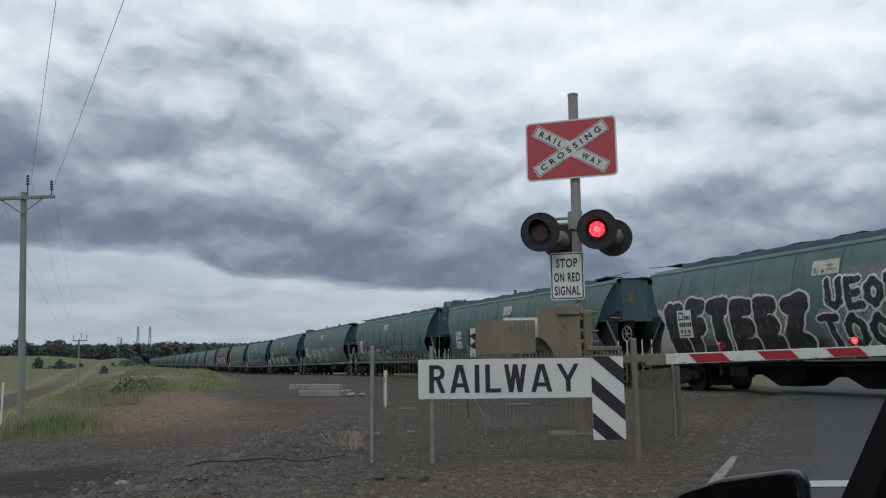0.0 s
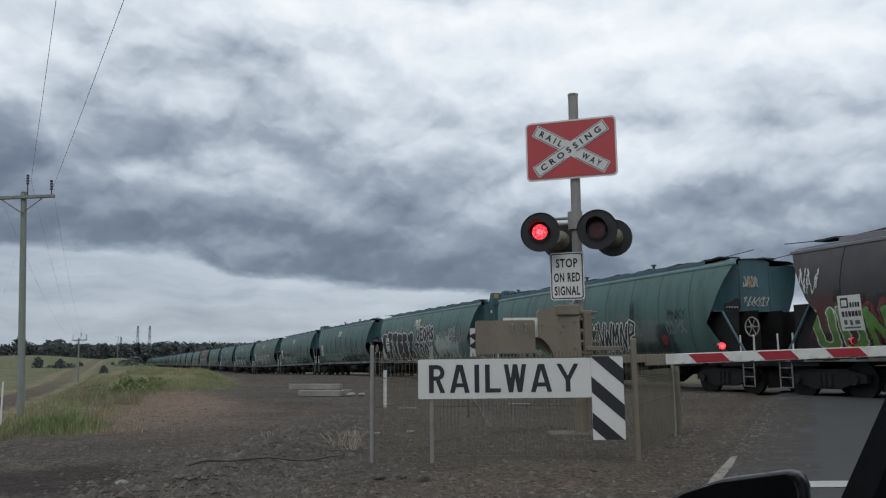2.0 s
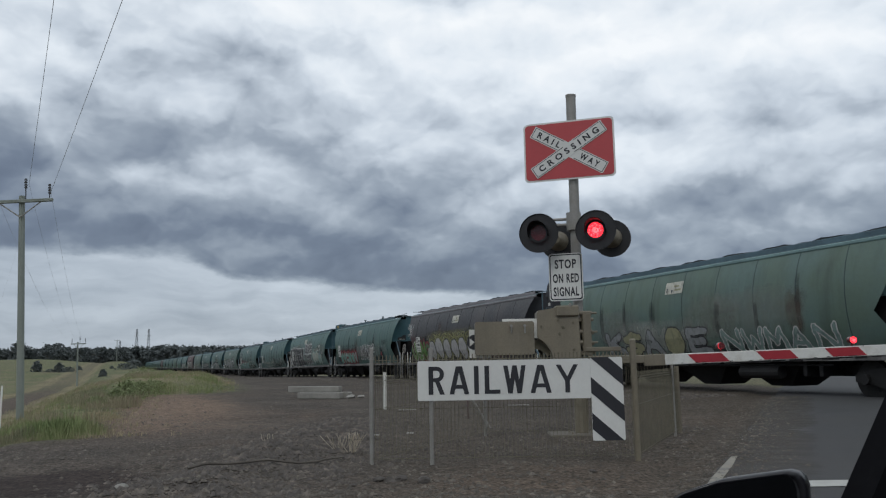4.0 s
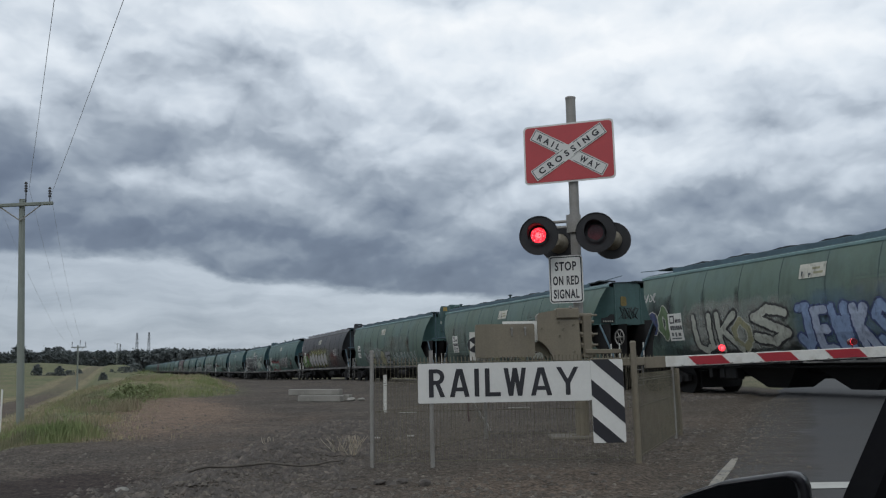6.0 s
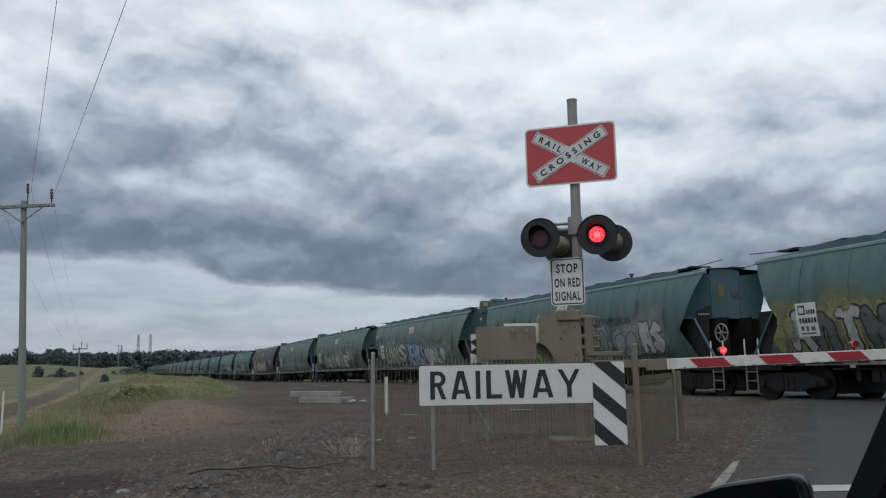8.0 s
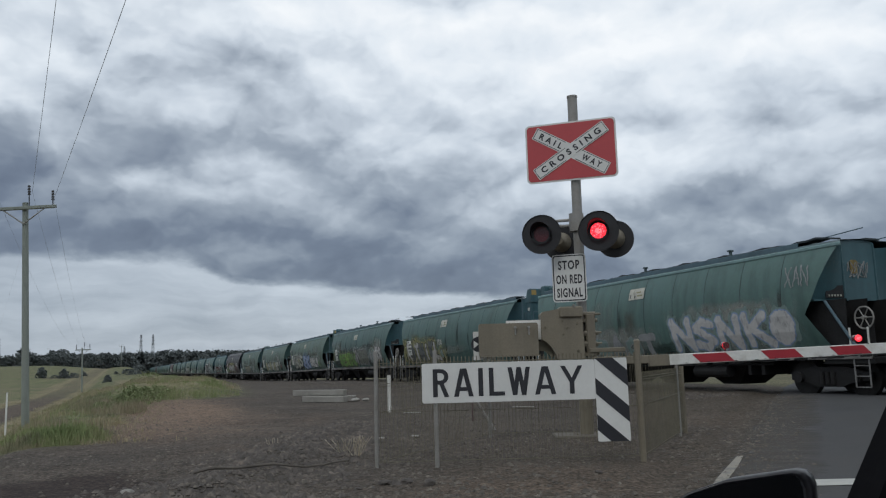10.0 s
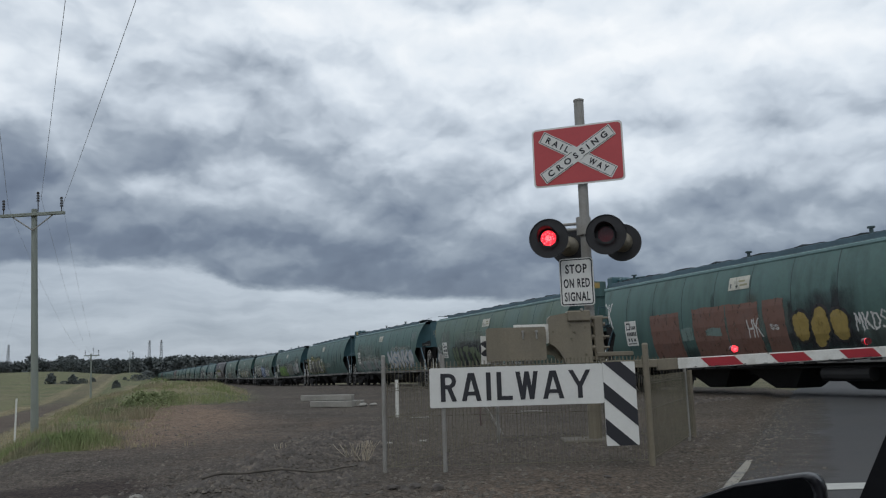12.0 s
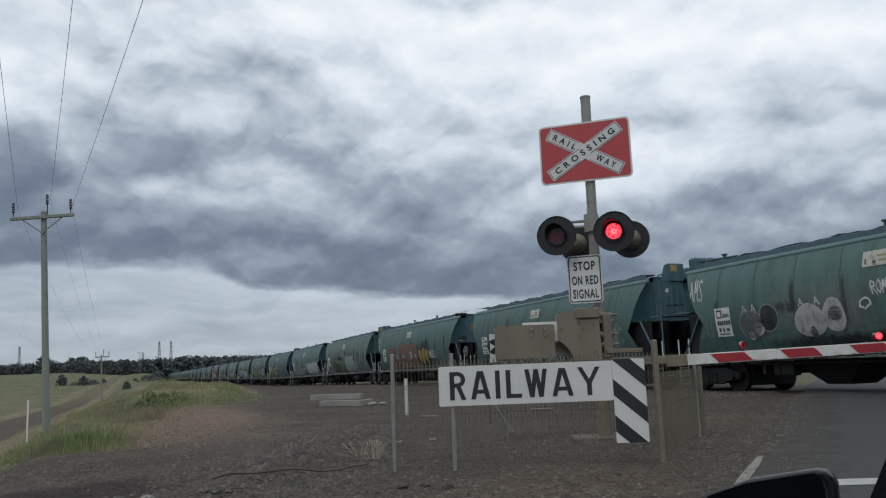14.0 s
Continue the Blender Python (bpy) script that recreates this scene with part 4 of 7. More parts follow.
def make_wagon(paint, end_paint, rail_paint, label):
    top = empty("grain_wagon", pose(TRACK_X, 0, RAIL_Z), label, "hopper wagon", "wagons of the grain train")
    # side sheets
    for s in (-1, 1):
        bm = bmesh.new()
        cols = 20
        grid = []
        for z, w in SIDE:
            e = HALF - inset(z)
            grid.append([bm.verts.new((s * w, -e + 2 * e * i / cols, z)) for i in range(cols + 1)])
        for a, b in zip(grid, grid[1:]):
            for i in range(cols):
                bm.faces.new((a[i], a[i + 1], b[i + 1], b[i]) if s > 0 else (a[i], b[i], b[i + 1], a[i + 1]))
        part("side_sheet", bm, paint, top, smooth=True)
        bm = bmesh.new()
        e = HALF - 1.0
        box(bm, min(s * 1.08, s * 1.16), max(s * 1.08, s * 1.16), -e, e, 3.59, 3.68, 0.015)
        part("eave_rail", bm, rail_paint, top, "pale eave rail")
        for k in range(9):
            y = -5.8 + 1.45 * k
            bm = bmesh.new()
            prev = None
            for z, w in SIDE[1:]:
                row = [bm.verts.new((s * (w + d), y + dy, z)) for dy, d in ((-0.016, 0.001), (0, 0.008), (0.016, 0.001))]
                if prev:
                    for i in range(2):
                        bm.faces.new((prev[i], prev[i + 1], row[i + 1], row[i]))
                prev = row
            part("seam", bm, M["seam"] if rail_paint is M["eave"] else M["under"], top)
        bm = bmesh.new()
        box(bm, min(s * 1.17, s * 1.25), max(s * 1.17, s * 1.25), -HALF + 0.35, HALF - 0.35, 0.89, 1.03, 0.01)
        part("solebar", bm, M["sole"], top, "pale grey solebar")
        bm = bmesh.new()
        box(bm, min(s * 0.98, s * 1.16), max(s * 0.98, s * 1.16), -HALF + 1.3, HALF - 1.3, 0.95, 1.02)
        part("floor_edge", bm, M["under"], top)
    # roof
    bm = bmesh.new()
    arch = ((-1.12, 3.66), (-0.97, 3.75), (-0.66, 3.81), (0, 3.85), (0.66, 3.81), (0.97, 3.75), (1.12, 3.66))
    grid = []
    for x, z in arch:
        e = HALF - (END - 0.06 - 0.42 * smooth(0.6, 1.12, abs(x)))
        grid.append([bm.verts.new((x, -e + 2 * e * i / 8, z)) for i in range(9)])
    for a, b in zip(grid, grid[1:]):
        for i in range(8):
            bm.faces.new((a[i], b[i], b[i + 1], a[i + 1]))
    part("roof", bm, M["roof"], top, "weathered roof sheet", smooth=True)
    for sx in (-1, 1):
        # one buckled grating on each side of the hatches, on stub feet
        bm = bmesh.new()
        prev = None
        for k in range(47):
            y = -6.90 + 0.3 * k
            lift = 0.022 * math.sin(k * 1.15) + 0.016 * math.sin(k * 2.9 + sx)
            row = [bm.verts.new((sx * x, y, z + lift)) for x, z in ((0.42, 3.855), (0.92, 3.845), (0.92, 3.89), (0.42, 3.90))]
            if prev:
                for i in range(4):
                    bm.faces.new((prev[i], prev[(i + 1) % 4], row[(i + 1) % 4], row[i]))
            else:
                bm.faces.new(row)
            prev = row
        bm.faces.new(prev[::-1])
        bmesh.ops.recalc_face_normals(bm, faces=bm.faces)
        part("roof_walk", bm, M["board"], top, "dark roof walkway grating")
    for x in (-0.99, 0.99):
        bm = bmesh.new()
        box(bm, x - 0.03, x + 0.03, -HALF + 2.4, HALF - 1.3, 3.67, 3.85, 0.01)
        part("coaming", bm, M["coaming"] if rail_paint is M["eave"] else rail_paint, top, "blue-grey roof coaming")
    for k in range(5):
        bm = bmesh.new()
        y = -5.6 + 2.8 * k
        rod(bm, (0.1, y, 3.82), (0.1, y, 3.90), 0.30, 14)
        rod(bm, (0.1, y, 3.90), (0.1, y, 3.93), 0.33, 14, 0.24)
        part("hatch", bm, M["roof"], top)
    for y in (-3.6, 0.4, HALF - 2.6):
        bm = bmesh.new()
        rod(bm, (-0.95, y, 3.74), (-0.95, y, 3.98), 0.045, 8)
        rod(bm, (-0.95, y, 3.98), (-0.95, y, 4.02), 0.09, 8)
        part("vent", bm, M["roof"], top)
    # ends: -1 is the brake end, +1 the tower end
    for s in (-1, 1):
        # the corner sheets run on from the sides to the end
        for sx in (-1, 1):
            bm = bmesh.new()
            prev = None
            for z in (2.35, 2.6, 2.9, 3.2, 3.45, 3.63):
                e, w, wc = inset(z), half_width(z), corner_width(z)
                row = [bm.verts.new((sx * (w + (wc - w) * q), s * (HALF - e - (END - e) * q), z)) for q in (0.0, 0.25, 0.5, 0.75, 1.0)]
                if prev:
                    for i in range(4):
                        bm.faces.new((prev[i], prev[i + 1], row[i + 1], row[i]))
                prev = row
            bmesh.ops.recalc_face_normals(bm, faces=bm.faces)
            part("corner_sheet", bm, end_paint, top, "darker corner sheet", smooth=True)
        # flat middle panel between the two slanting corners
        bm = bmesh.new()
        rows = []
        for z, w in ((2.35, 0.55), (2.8, 0.55), (3.2, 0.55), (3.63, 0.55), (3.78, 0.55), (3.83, 0.40)):
            rows.append([bm.verts.new((w * q, s * (HALF - END), z)) for q in (-1.0, -0.5, 0.0, 0.5, 1.0)])
        for a, b in zip(rows, rows[1:]):
            for i in range(4):
                bm.faces.new((a[i], a[i + 1], b[i + 1], b[i]))
        bmesh.ops.recalc_face_normals(bm, faces=bm.faces)
        panel = part("end_panel", bm, end_paint, top, "darker end panel")
        for x in (-0.55, 0.55):
            bm = bmesh.new()
            rod(bm, (x, s * (HALF - END), 2.36), (x, s * (HALF - END), 3.76), 0.028, 6)
            part("stiffener", bm, end_paint, panel)
        bm = bmesh.new()
        rim = ((-0.57, END - 0.02), (0.57, END - 0.02), (1.38, 1.68), (1.38, 1.80), (-1.38, 1.80), (-1.38, 1.68))
        lower, upper = [[bm.verts.new((x, s * (HALF - e), z)) for x, e in rim] for z in (2.31, 2.35)]
        bm.faces.new(lower)
        bm.faces.new(upper[::-1])
        for i in range(6):
            bm.faces.new((lower[i], upper[i], upper[(i + 1) % 6], lower[(i + 1) % 6]))
        bmesh.ops.recalc_face_normals(bm, faces=bm.faces)
        part("end_sill", bm, end_paint, panel)
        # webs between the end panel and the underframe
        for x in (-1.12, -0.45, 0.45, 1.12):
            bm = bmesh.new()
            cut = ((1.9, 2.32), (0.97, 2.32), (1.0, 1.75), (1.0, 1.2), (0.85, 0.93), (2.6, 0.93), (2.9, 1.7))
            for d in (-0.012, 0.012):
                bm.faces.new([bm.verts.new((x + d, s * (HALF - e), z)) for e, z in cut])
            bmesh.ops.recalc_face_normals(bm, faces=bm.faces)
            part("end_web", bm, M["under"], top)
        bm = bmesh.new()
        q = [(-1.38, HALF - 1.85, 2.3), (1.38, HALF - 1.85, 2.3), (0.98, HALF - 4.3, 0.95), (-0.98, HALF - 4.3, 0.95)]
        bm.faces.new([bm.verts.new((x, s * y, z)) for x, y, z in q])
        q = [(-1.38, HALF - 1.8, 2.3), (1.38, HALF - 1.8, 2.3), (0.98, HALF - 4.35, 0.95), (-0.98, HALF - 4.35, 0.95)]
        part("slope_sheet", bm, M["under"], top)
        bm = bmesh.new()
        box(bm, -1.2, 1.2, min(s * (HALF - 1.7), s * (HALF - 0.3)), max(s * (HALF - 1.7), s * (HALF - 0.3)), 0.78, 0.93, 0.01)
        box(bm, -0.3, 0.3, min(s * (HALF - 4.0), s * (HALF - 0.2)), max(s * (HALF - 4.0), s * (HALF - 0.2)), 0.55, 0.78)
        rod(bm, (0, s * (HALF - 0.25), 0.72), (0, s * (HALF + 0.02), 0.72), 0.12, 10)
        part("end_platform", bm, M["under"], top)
        for x in (-1.1, 1.1):
            bm = bmesh.new()
            rod(bm, (x * 1.07, s * (HALF - 1.55), 2.3), (x * 1.07, s * (HALF - 0.62), 0.95), 0.035, 8)
            part("brace", bm, M["coaming"], top)
        for x, y in ((-1.18, 0.42), (-1.18, 0.92), (1.18, 0.42), (1.18, 0.92)):
            bm = bmesh.new()
            rod(bm, (x, s * (HALF - y), 0.93), (x, s * (HALF - y), 1.62), 0.022, 8)
            part("grab_post", bm, M["offwhite"], top, "white grab post")
        for x in (-1.2, 1.2):
            bm = bmesh.new()
            for y in (0.45, 0.85):
                rod(bm, (x, s * (HALF - y), 0.25), (x, s * (HALF - y), 0.9), 0.02, 6)
            for z in (0.25, 0.5, 0.74):
                rod(bm, (x, s * (HALF - 0.45), z), (x, s * (HALF - 0.85), z), 0.014, 6)
            part("step_ladder", bm, M["ladder"], top, "worn white step ladder")
    # brake wheel at the -y end, walkway tongue above it
    for x in (-1.02,):
        bm = bmesh.new()
        c = Vector((x, -(HALF - 0.62), 1.84))
        for i in range(20):
            a0, a1 = (2 * math.pi * k / 20 for k in (i, i + 1))
            rod(bm, c + Vector((0, 0.255 * math.cos(a0), 0.255 * math.sin(a0))), c + Vector((0, 0.255 * math.cos(a1), 0.255 * math.sin(a1))), 0.02, 6)
        for i in range(6):
            a = math.pi * i / 3
            rod(bm, c, c + Vector((0, 0.25 * math.cos(a), 0.25 * math.sin(a))), 0.014, 6)
        rod(bm, c - Vector((0.05, 0, 0)), c + Vector((0.05, 0, 0)), 0.045, 10)
        wheel = part("brake_wheel", bm, M["galv"], top, "spoked steel brake wheel")
        bm = bmesh.new()
        box(bm, min(x * 0.78, x * 0.96), max(x * 0.78, x * 0.96), -(HALF - 0.55), -(HALF - 0.69), 0.95, 1.86)
        part("brake_stand", bm, M["under"], wheel)
    bm = bmesh.new()
    rod(bm, (-0.85, -(HALF - 1.75), 3.88), (-0.85, -(HALF - 0.55), 3.95), 0.013, 6)
    rod(bm, (0.85, -(HALF - 1.7), 3.88), (0.85, -(HALF - 0.55), 3.95), 0.013, 6)
    part("walk_rail", bm, M["coaming"], top)
    bm = bmesh.new()
    box(bm, 0.30, 0.80, HALF - 0.66, HALF - 0.26, 2.75, 3.72, 0.03)
    a, b = [[bm.verts.new((x, y, z)) for y, z in ((HALF - 0.76, 3.55), (HALF - 0.52, 4.06), (HALF - 0.48, 4.10), (HALF - 0.26, 4.13), (HALF - 0.21, 4.10), (HALF - 0.21, 3.55))] for x in (0.28, 0.82)]
    made = [bm.faces.new(a), bm.faces.new(b[::-1])] + [bm.faces.new((a[i], b[i], b[(i + 1) % 6], a[(i + 1) % 6])) for i in range(6)]
    bmesh.ops.recalc_face_normals(bm, faces=made)
    tower = part("end_tower", bm, end_paint, top, "tall rounded end housing")
    bm = bmesh.new()
    box(bm, 0.805, 0.83, HALF - 0.5, HALF - 0.38, 3.2, 3.32)
    part("plate", bm, M["offwhite"], tower)
    if rail_paint is M["eave"]:
        bm = bmesh.new()
        box(bm, 0.55, 0.78, HALF - 0.212, HALF - 0.200, 3.86, 4.07)
        part("yellow_plate", bm, M["ochre"], tower, "worn yellow plate")
    bm = bmesh.new()
    box(bm, -1.1, 1.15, HALF - 0.95, HALF - 0.25, 2.40, 2.45, 0.005)
    part("end_balcony", bm, M["coaming"], top, "narrow steel end platform")
    for x in (-1.0, -0.3, 0.3, 1.05):
        bm = bmesh.new()
        rod(bm, (x, HALF - 0.30, 2.45), (x, HALF - 0.30, 3.1), 0.014, 6)
        part("balcony_post", bm, M["coaming"], top)
    bm = bmesh.new()
    rod(bm, (-1.0, HALF - 0.30, 3.1), (1.05, HALF - 0.30, 3.1), 0.014, 6)
    part("balcony_rail", bm, M["coaming"], top)
    for x in (1.15,):
        bm = bmesh.new()
        rod(bm, (x, HALF - 0.40, 0.95), (x, HALF - 0.40, 3.75), 0.026, 8)
        rod(bm, (x, HALF - 0.40, 3.75), (x - 0.25, HALF - 0.40, 3.8), 0.02, 8)
        part("end_pole", bm, M["coaming"], top)
    bm = bmesh.new()
    box(bm, -1.0, -0.45, HALF - 1.32, HALF - 0.97, 3.70, 4.10, 0.05)
    box(bm, -0.95, -0.55, HALF - 1.85, HALF - 1.62, 3.70, 4.03, 0.07)
    rod(bm, (-0.75, HALF - 1.2, 3.98), (-0.75, HALF - 2.9, 3.92), 0.035, 8)
    part("roof_box", bm, end_paint, top, "raised roof valve box")
    # hoppers and gear below
    for k in (-1, 0, 1):
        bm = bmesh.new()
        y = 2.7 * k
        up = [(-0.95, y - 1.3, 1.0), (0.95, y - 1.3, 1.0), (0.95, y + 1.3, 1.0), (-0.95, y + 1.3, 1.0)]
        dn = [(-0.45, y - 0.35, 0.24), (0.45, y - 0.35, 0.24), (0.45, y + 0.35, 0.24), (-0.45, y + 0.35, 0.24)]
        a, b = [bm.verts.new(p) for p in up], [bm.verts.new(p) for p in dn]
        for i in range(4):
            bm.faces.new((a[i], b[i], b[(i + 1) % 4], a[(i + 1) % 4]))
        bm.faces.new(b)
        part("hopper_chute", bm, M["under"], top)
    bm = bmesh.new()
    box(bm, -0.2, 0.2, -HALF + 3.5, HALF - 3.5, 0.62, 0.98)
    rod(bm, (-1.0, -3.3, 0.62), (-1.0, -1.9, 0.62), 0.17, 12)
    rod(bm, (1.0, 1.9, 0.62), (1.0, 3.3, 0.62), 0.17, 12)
    # cross boxes added to block daylight and darken the gap below the wagon
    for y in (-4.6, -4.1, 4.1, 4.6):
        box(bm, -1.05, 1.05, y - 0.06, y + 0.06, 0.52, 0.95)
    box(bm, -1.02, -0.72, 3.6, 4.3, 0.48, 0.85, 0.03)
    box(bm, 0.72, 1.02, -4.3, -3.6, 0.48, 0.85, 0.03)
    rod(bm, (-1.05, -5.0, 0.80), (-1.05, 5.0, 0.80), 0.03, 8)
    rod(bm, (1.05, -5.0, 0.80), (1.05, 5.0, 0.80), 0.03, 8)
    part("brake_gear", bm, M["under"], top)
    for s in (-1, 1):
        yc = s * (HALF - 1.75)
        bm = bmesh.new()
        for x in (-1.0, 1.0):
            plate_pts = ((-1.15, 0.58), (-0.55, 0.72), (0.55, 0.72), (1.15, 0.58), (1.15, 0.40), (0.75, 0.36), (0.35, 0.24), (-0.35, 0.24), (-0.75, 0.36), (-1.15, 0.40))
            a = [bm.verts.new((x - 0.07, y, z)) for y, z in plate_pts]
            b = [bm.verts.new((x + 0.07, y, z)) for y, z in plate_pts]
            bm.faces.new(a)
            bm.faces.new(b[::-1])
            for i in range(len(a)):
                bm.faces.new((a[i], b[i], b[(i + 1) % len(a)], a[(i + 1) % len(a)]))
            for dy in (-0.16, 0, 0.16):
                rod(bm, (x * 1.09, dy, 0.3), (x * 1.09, dy, 0.6), 0.06, 8)
            for dy in (-0.85, 0.85):
                rod(bm, (x * 1.05, dy, 0.46), (x * 1.16, dy, 0.46), 0.12, 12)
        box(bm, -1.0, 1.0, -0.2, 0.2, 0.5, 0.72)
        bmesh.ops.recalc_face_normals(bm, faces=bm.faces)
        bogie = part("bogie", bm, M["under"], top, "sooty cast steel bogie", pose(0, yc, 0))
        # beams and a slab added inside the bogie to shut out daylight
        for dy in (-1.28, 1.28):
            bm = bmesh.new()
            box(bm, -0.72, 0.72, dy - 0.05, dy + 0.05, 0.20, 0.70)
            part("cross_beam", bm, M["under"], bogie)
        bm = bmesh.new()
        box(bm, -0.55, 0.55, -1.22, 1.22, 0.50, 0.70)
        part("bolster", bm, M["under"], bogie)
        for dy in (-0.85, 0.85):
            bm = bmesh.new()
            rod(bm, (-0.9, 0, 0), (0.9, 0, 0), 0.075, 10)
            for x in (-0.8, 0.8):
                rod(bm, (x - 0.06, 0, 0), (x + 0.06, 0, 0), 0.445, 28)
                rod(bm, (x - 0.075, 0, 0), (x + 0.075, 0, 0), 0.13, 12)
                for i in range(5):
                    a = 2 * math.pi * i / 5
                    rod(bm, (x - 0.068, 0.28 * math.cos(a), 0.28 * math.sin(a)), (x + 0.068, 0.28 * math.cos(a), 0.28 * math.sin(a)), 0.05, 6)
            part("wheelset", bm, M["tyre_steel"], bogie, "steel wheel pair on its axle", pose(0, dy, 0.445))
    return top


TEAL = make_wagon(M["teal"], M["end_blue"], M["eave"], "teal green grain hopper wagon with sooty underframe")
OLIVE = make_wagon(M["olive"], M["end_green"], M["eave"], "faded olive green grain hopper wagon with blue-green end")
BLACK = make_wagon(M["charcoal"], M["end_black"], M["eave_dark"], "charcoal black grain hopper wagon with silver tags")
MAROON = make_wagon(M["maroon"], M["end_black"], M["eave_dark"], "faded maroon grain hopper wagon")


def train_y(k, t):
    """The middle of wagon k along the line at a time."""
    return 30.692 + 13.9903 * t + 0.03494 * t * t - PITCH * k


def wagon_pose(k, t):
    """Wagon k on the rails at a time, tipped with the grade."""
    y, turn = train_y(k, t), 180 if k in FLIPPED else 0
    front, back = grade(y + 5.0), grade(y - 5.0)
    slope = math.degrees(math.atan((front - back) / 10.0))
    return pose(TRACK_X, y, RAIL_Z + (front + back) / 2, -slope if turn else slope, 0, turn)


COLOUR = {3: BLACK, 4: OLIVE, 5: OLIVE, 6: OLIVE, 10: OLIVE, -5: OLIVE, -2: OLIVE, -6: MAROON, -9: OLIVE, -13: MAROON}
FLIPPED = {1, 3, 4, 6, 8, 10, 12} | {-k for k in range(1, 30, 2)}
WAGONS, used = {}, set()
for k in range(-23, 15):
    src = COLOUR.get(k, TEAL)
    m = wagon_pose(k, 0)
    if src.name in used:
        WAGONS[k] = copy_thing(src, m)
    else:
        used.add(src.name)
        WAGONS[k] = src
        src.matrix_basis = m


# ---- paint and panels on the wagon sides ----
def spray(name, colour, vary=0.22):
    mt = material(name, colour, 0.65, 0, vary, 2.2, 14, 0.0, tuple(0.7 * c + 0.02 for c in colour), 0.35)
    weather(mt, 7.0, 0.30, 0.48, 0.5, 0.97)
    return mt


def weather(mt, scale, lo, hi, least, most, edge=False):
    """Paint worn thin in flecks; with edge it also fades out softly towards its border."""
    nt = mt.node_tree
    N, K = nt.nodes.new, nt.links.new
    tc, n, mr = N("ShaderNodeTexCoord"), N("ShaderNodeTexNoise"), N("ShaderNodeMapRange")
    n.inputs["Scale"].default_value, n.inputs["Detail"].default_value, n.inputs["Roughness"].default_value = scale, 7.0, 0.65
    mp = N("ShaderNodeMapping")
    mp.inputs["Scale"].default_value = (1.0, 1.0, 0.5)
    K(tc.outputs["Object"], mp.inputs[0])
    K(mp.outputs[0], n.inputs["Vector"])
    fac = n.outputs["Fac"]
    if edge:
        sep = N("ShaderNodeSeparateXYZ")
        K(tc.outputs["Generated"], sep.inputs[0])

        def m(op, u, v):
            q = N("ShaderNodeMath")
            q.operation = op
            for i, w in enumerate((u, v)):
                if isinstance(w, (int, float)):
                    q.inputs[i].default_value = w
                else:
                    K(w, q.inputs[i])
            return q.outputs[0]
        y, z = sep.outputs[1], sep.outputs[2]
        near = m("MULTIPLY", m("MULTIPLY", m("MULTIPLY", y, m("SUBTRACT", 1.0, y)), 4.0), m("MULTIPLY", m("MULTIPLY", z, m("SUBTRACT", 1.0, z)), 4.0))
        fac = m("ADD", m("MULTIPLY", m("SUBTRACT", fac, 0.5), 1.6), m("POWER", near, 0.6))
    for i, v in enumerate((lo, hi, least, most)):
        mr.inputs[i + 1].default_value = v
    K(fac, mr.inputs[0])
    K(mr.outputs[0], nt.nodes["Principled BSDF"].inputs["Alpha"])


def soft(name, colour, most, block=False):
    mt = material(name, colour, 0.75, 0, 0.2, 2.2, 14, 0.0)
    weather(mt, 3.0, 0.25, 0.6 if block else 0.95, 0.0, most, True)
    return mt


SOFT = {
    "soot": soft("soot_stain", (0.022, 0.026, 0.026), 0.5), "dust": soft("pale_dust_stain", (0.25, 0.27, 0.24), 0.4), "rust": soft("thin_rust_red_primer", (0.21, 0.10, 0.07), 0.68, True),
    "ruststain": soft("rust_stain", (0.13, 0.085, 0.06), 0.35), "pale": soft("pale_overspray", (0.33, 0.34, 0.31), 0.6), "dark": soft("dark_overspray", (0.035, 0.035, 0.04), 0.7),
    "yellow": soft("yellow_overspray", (0.25, 0.235, 0.11), 0.55), "green": soft("green_overspray", (0.10, 0.2, 0.07), 0.6), "pink": soft("red_overspray", (0.22, 0.06, 0.06), 0.55), "blue": soft("blue_overspray", (0.12, 0.2, 0.3), 0.5),
}


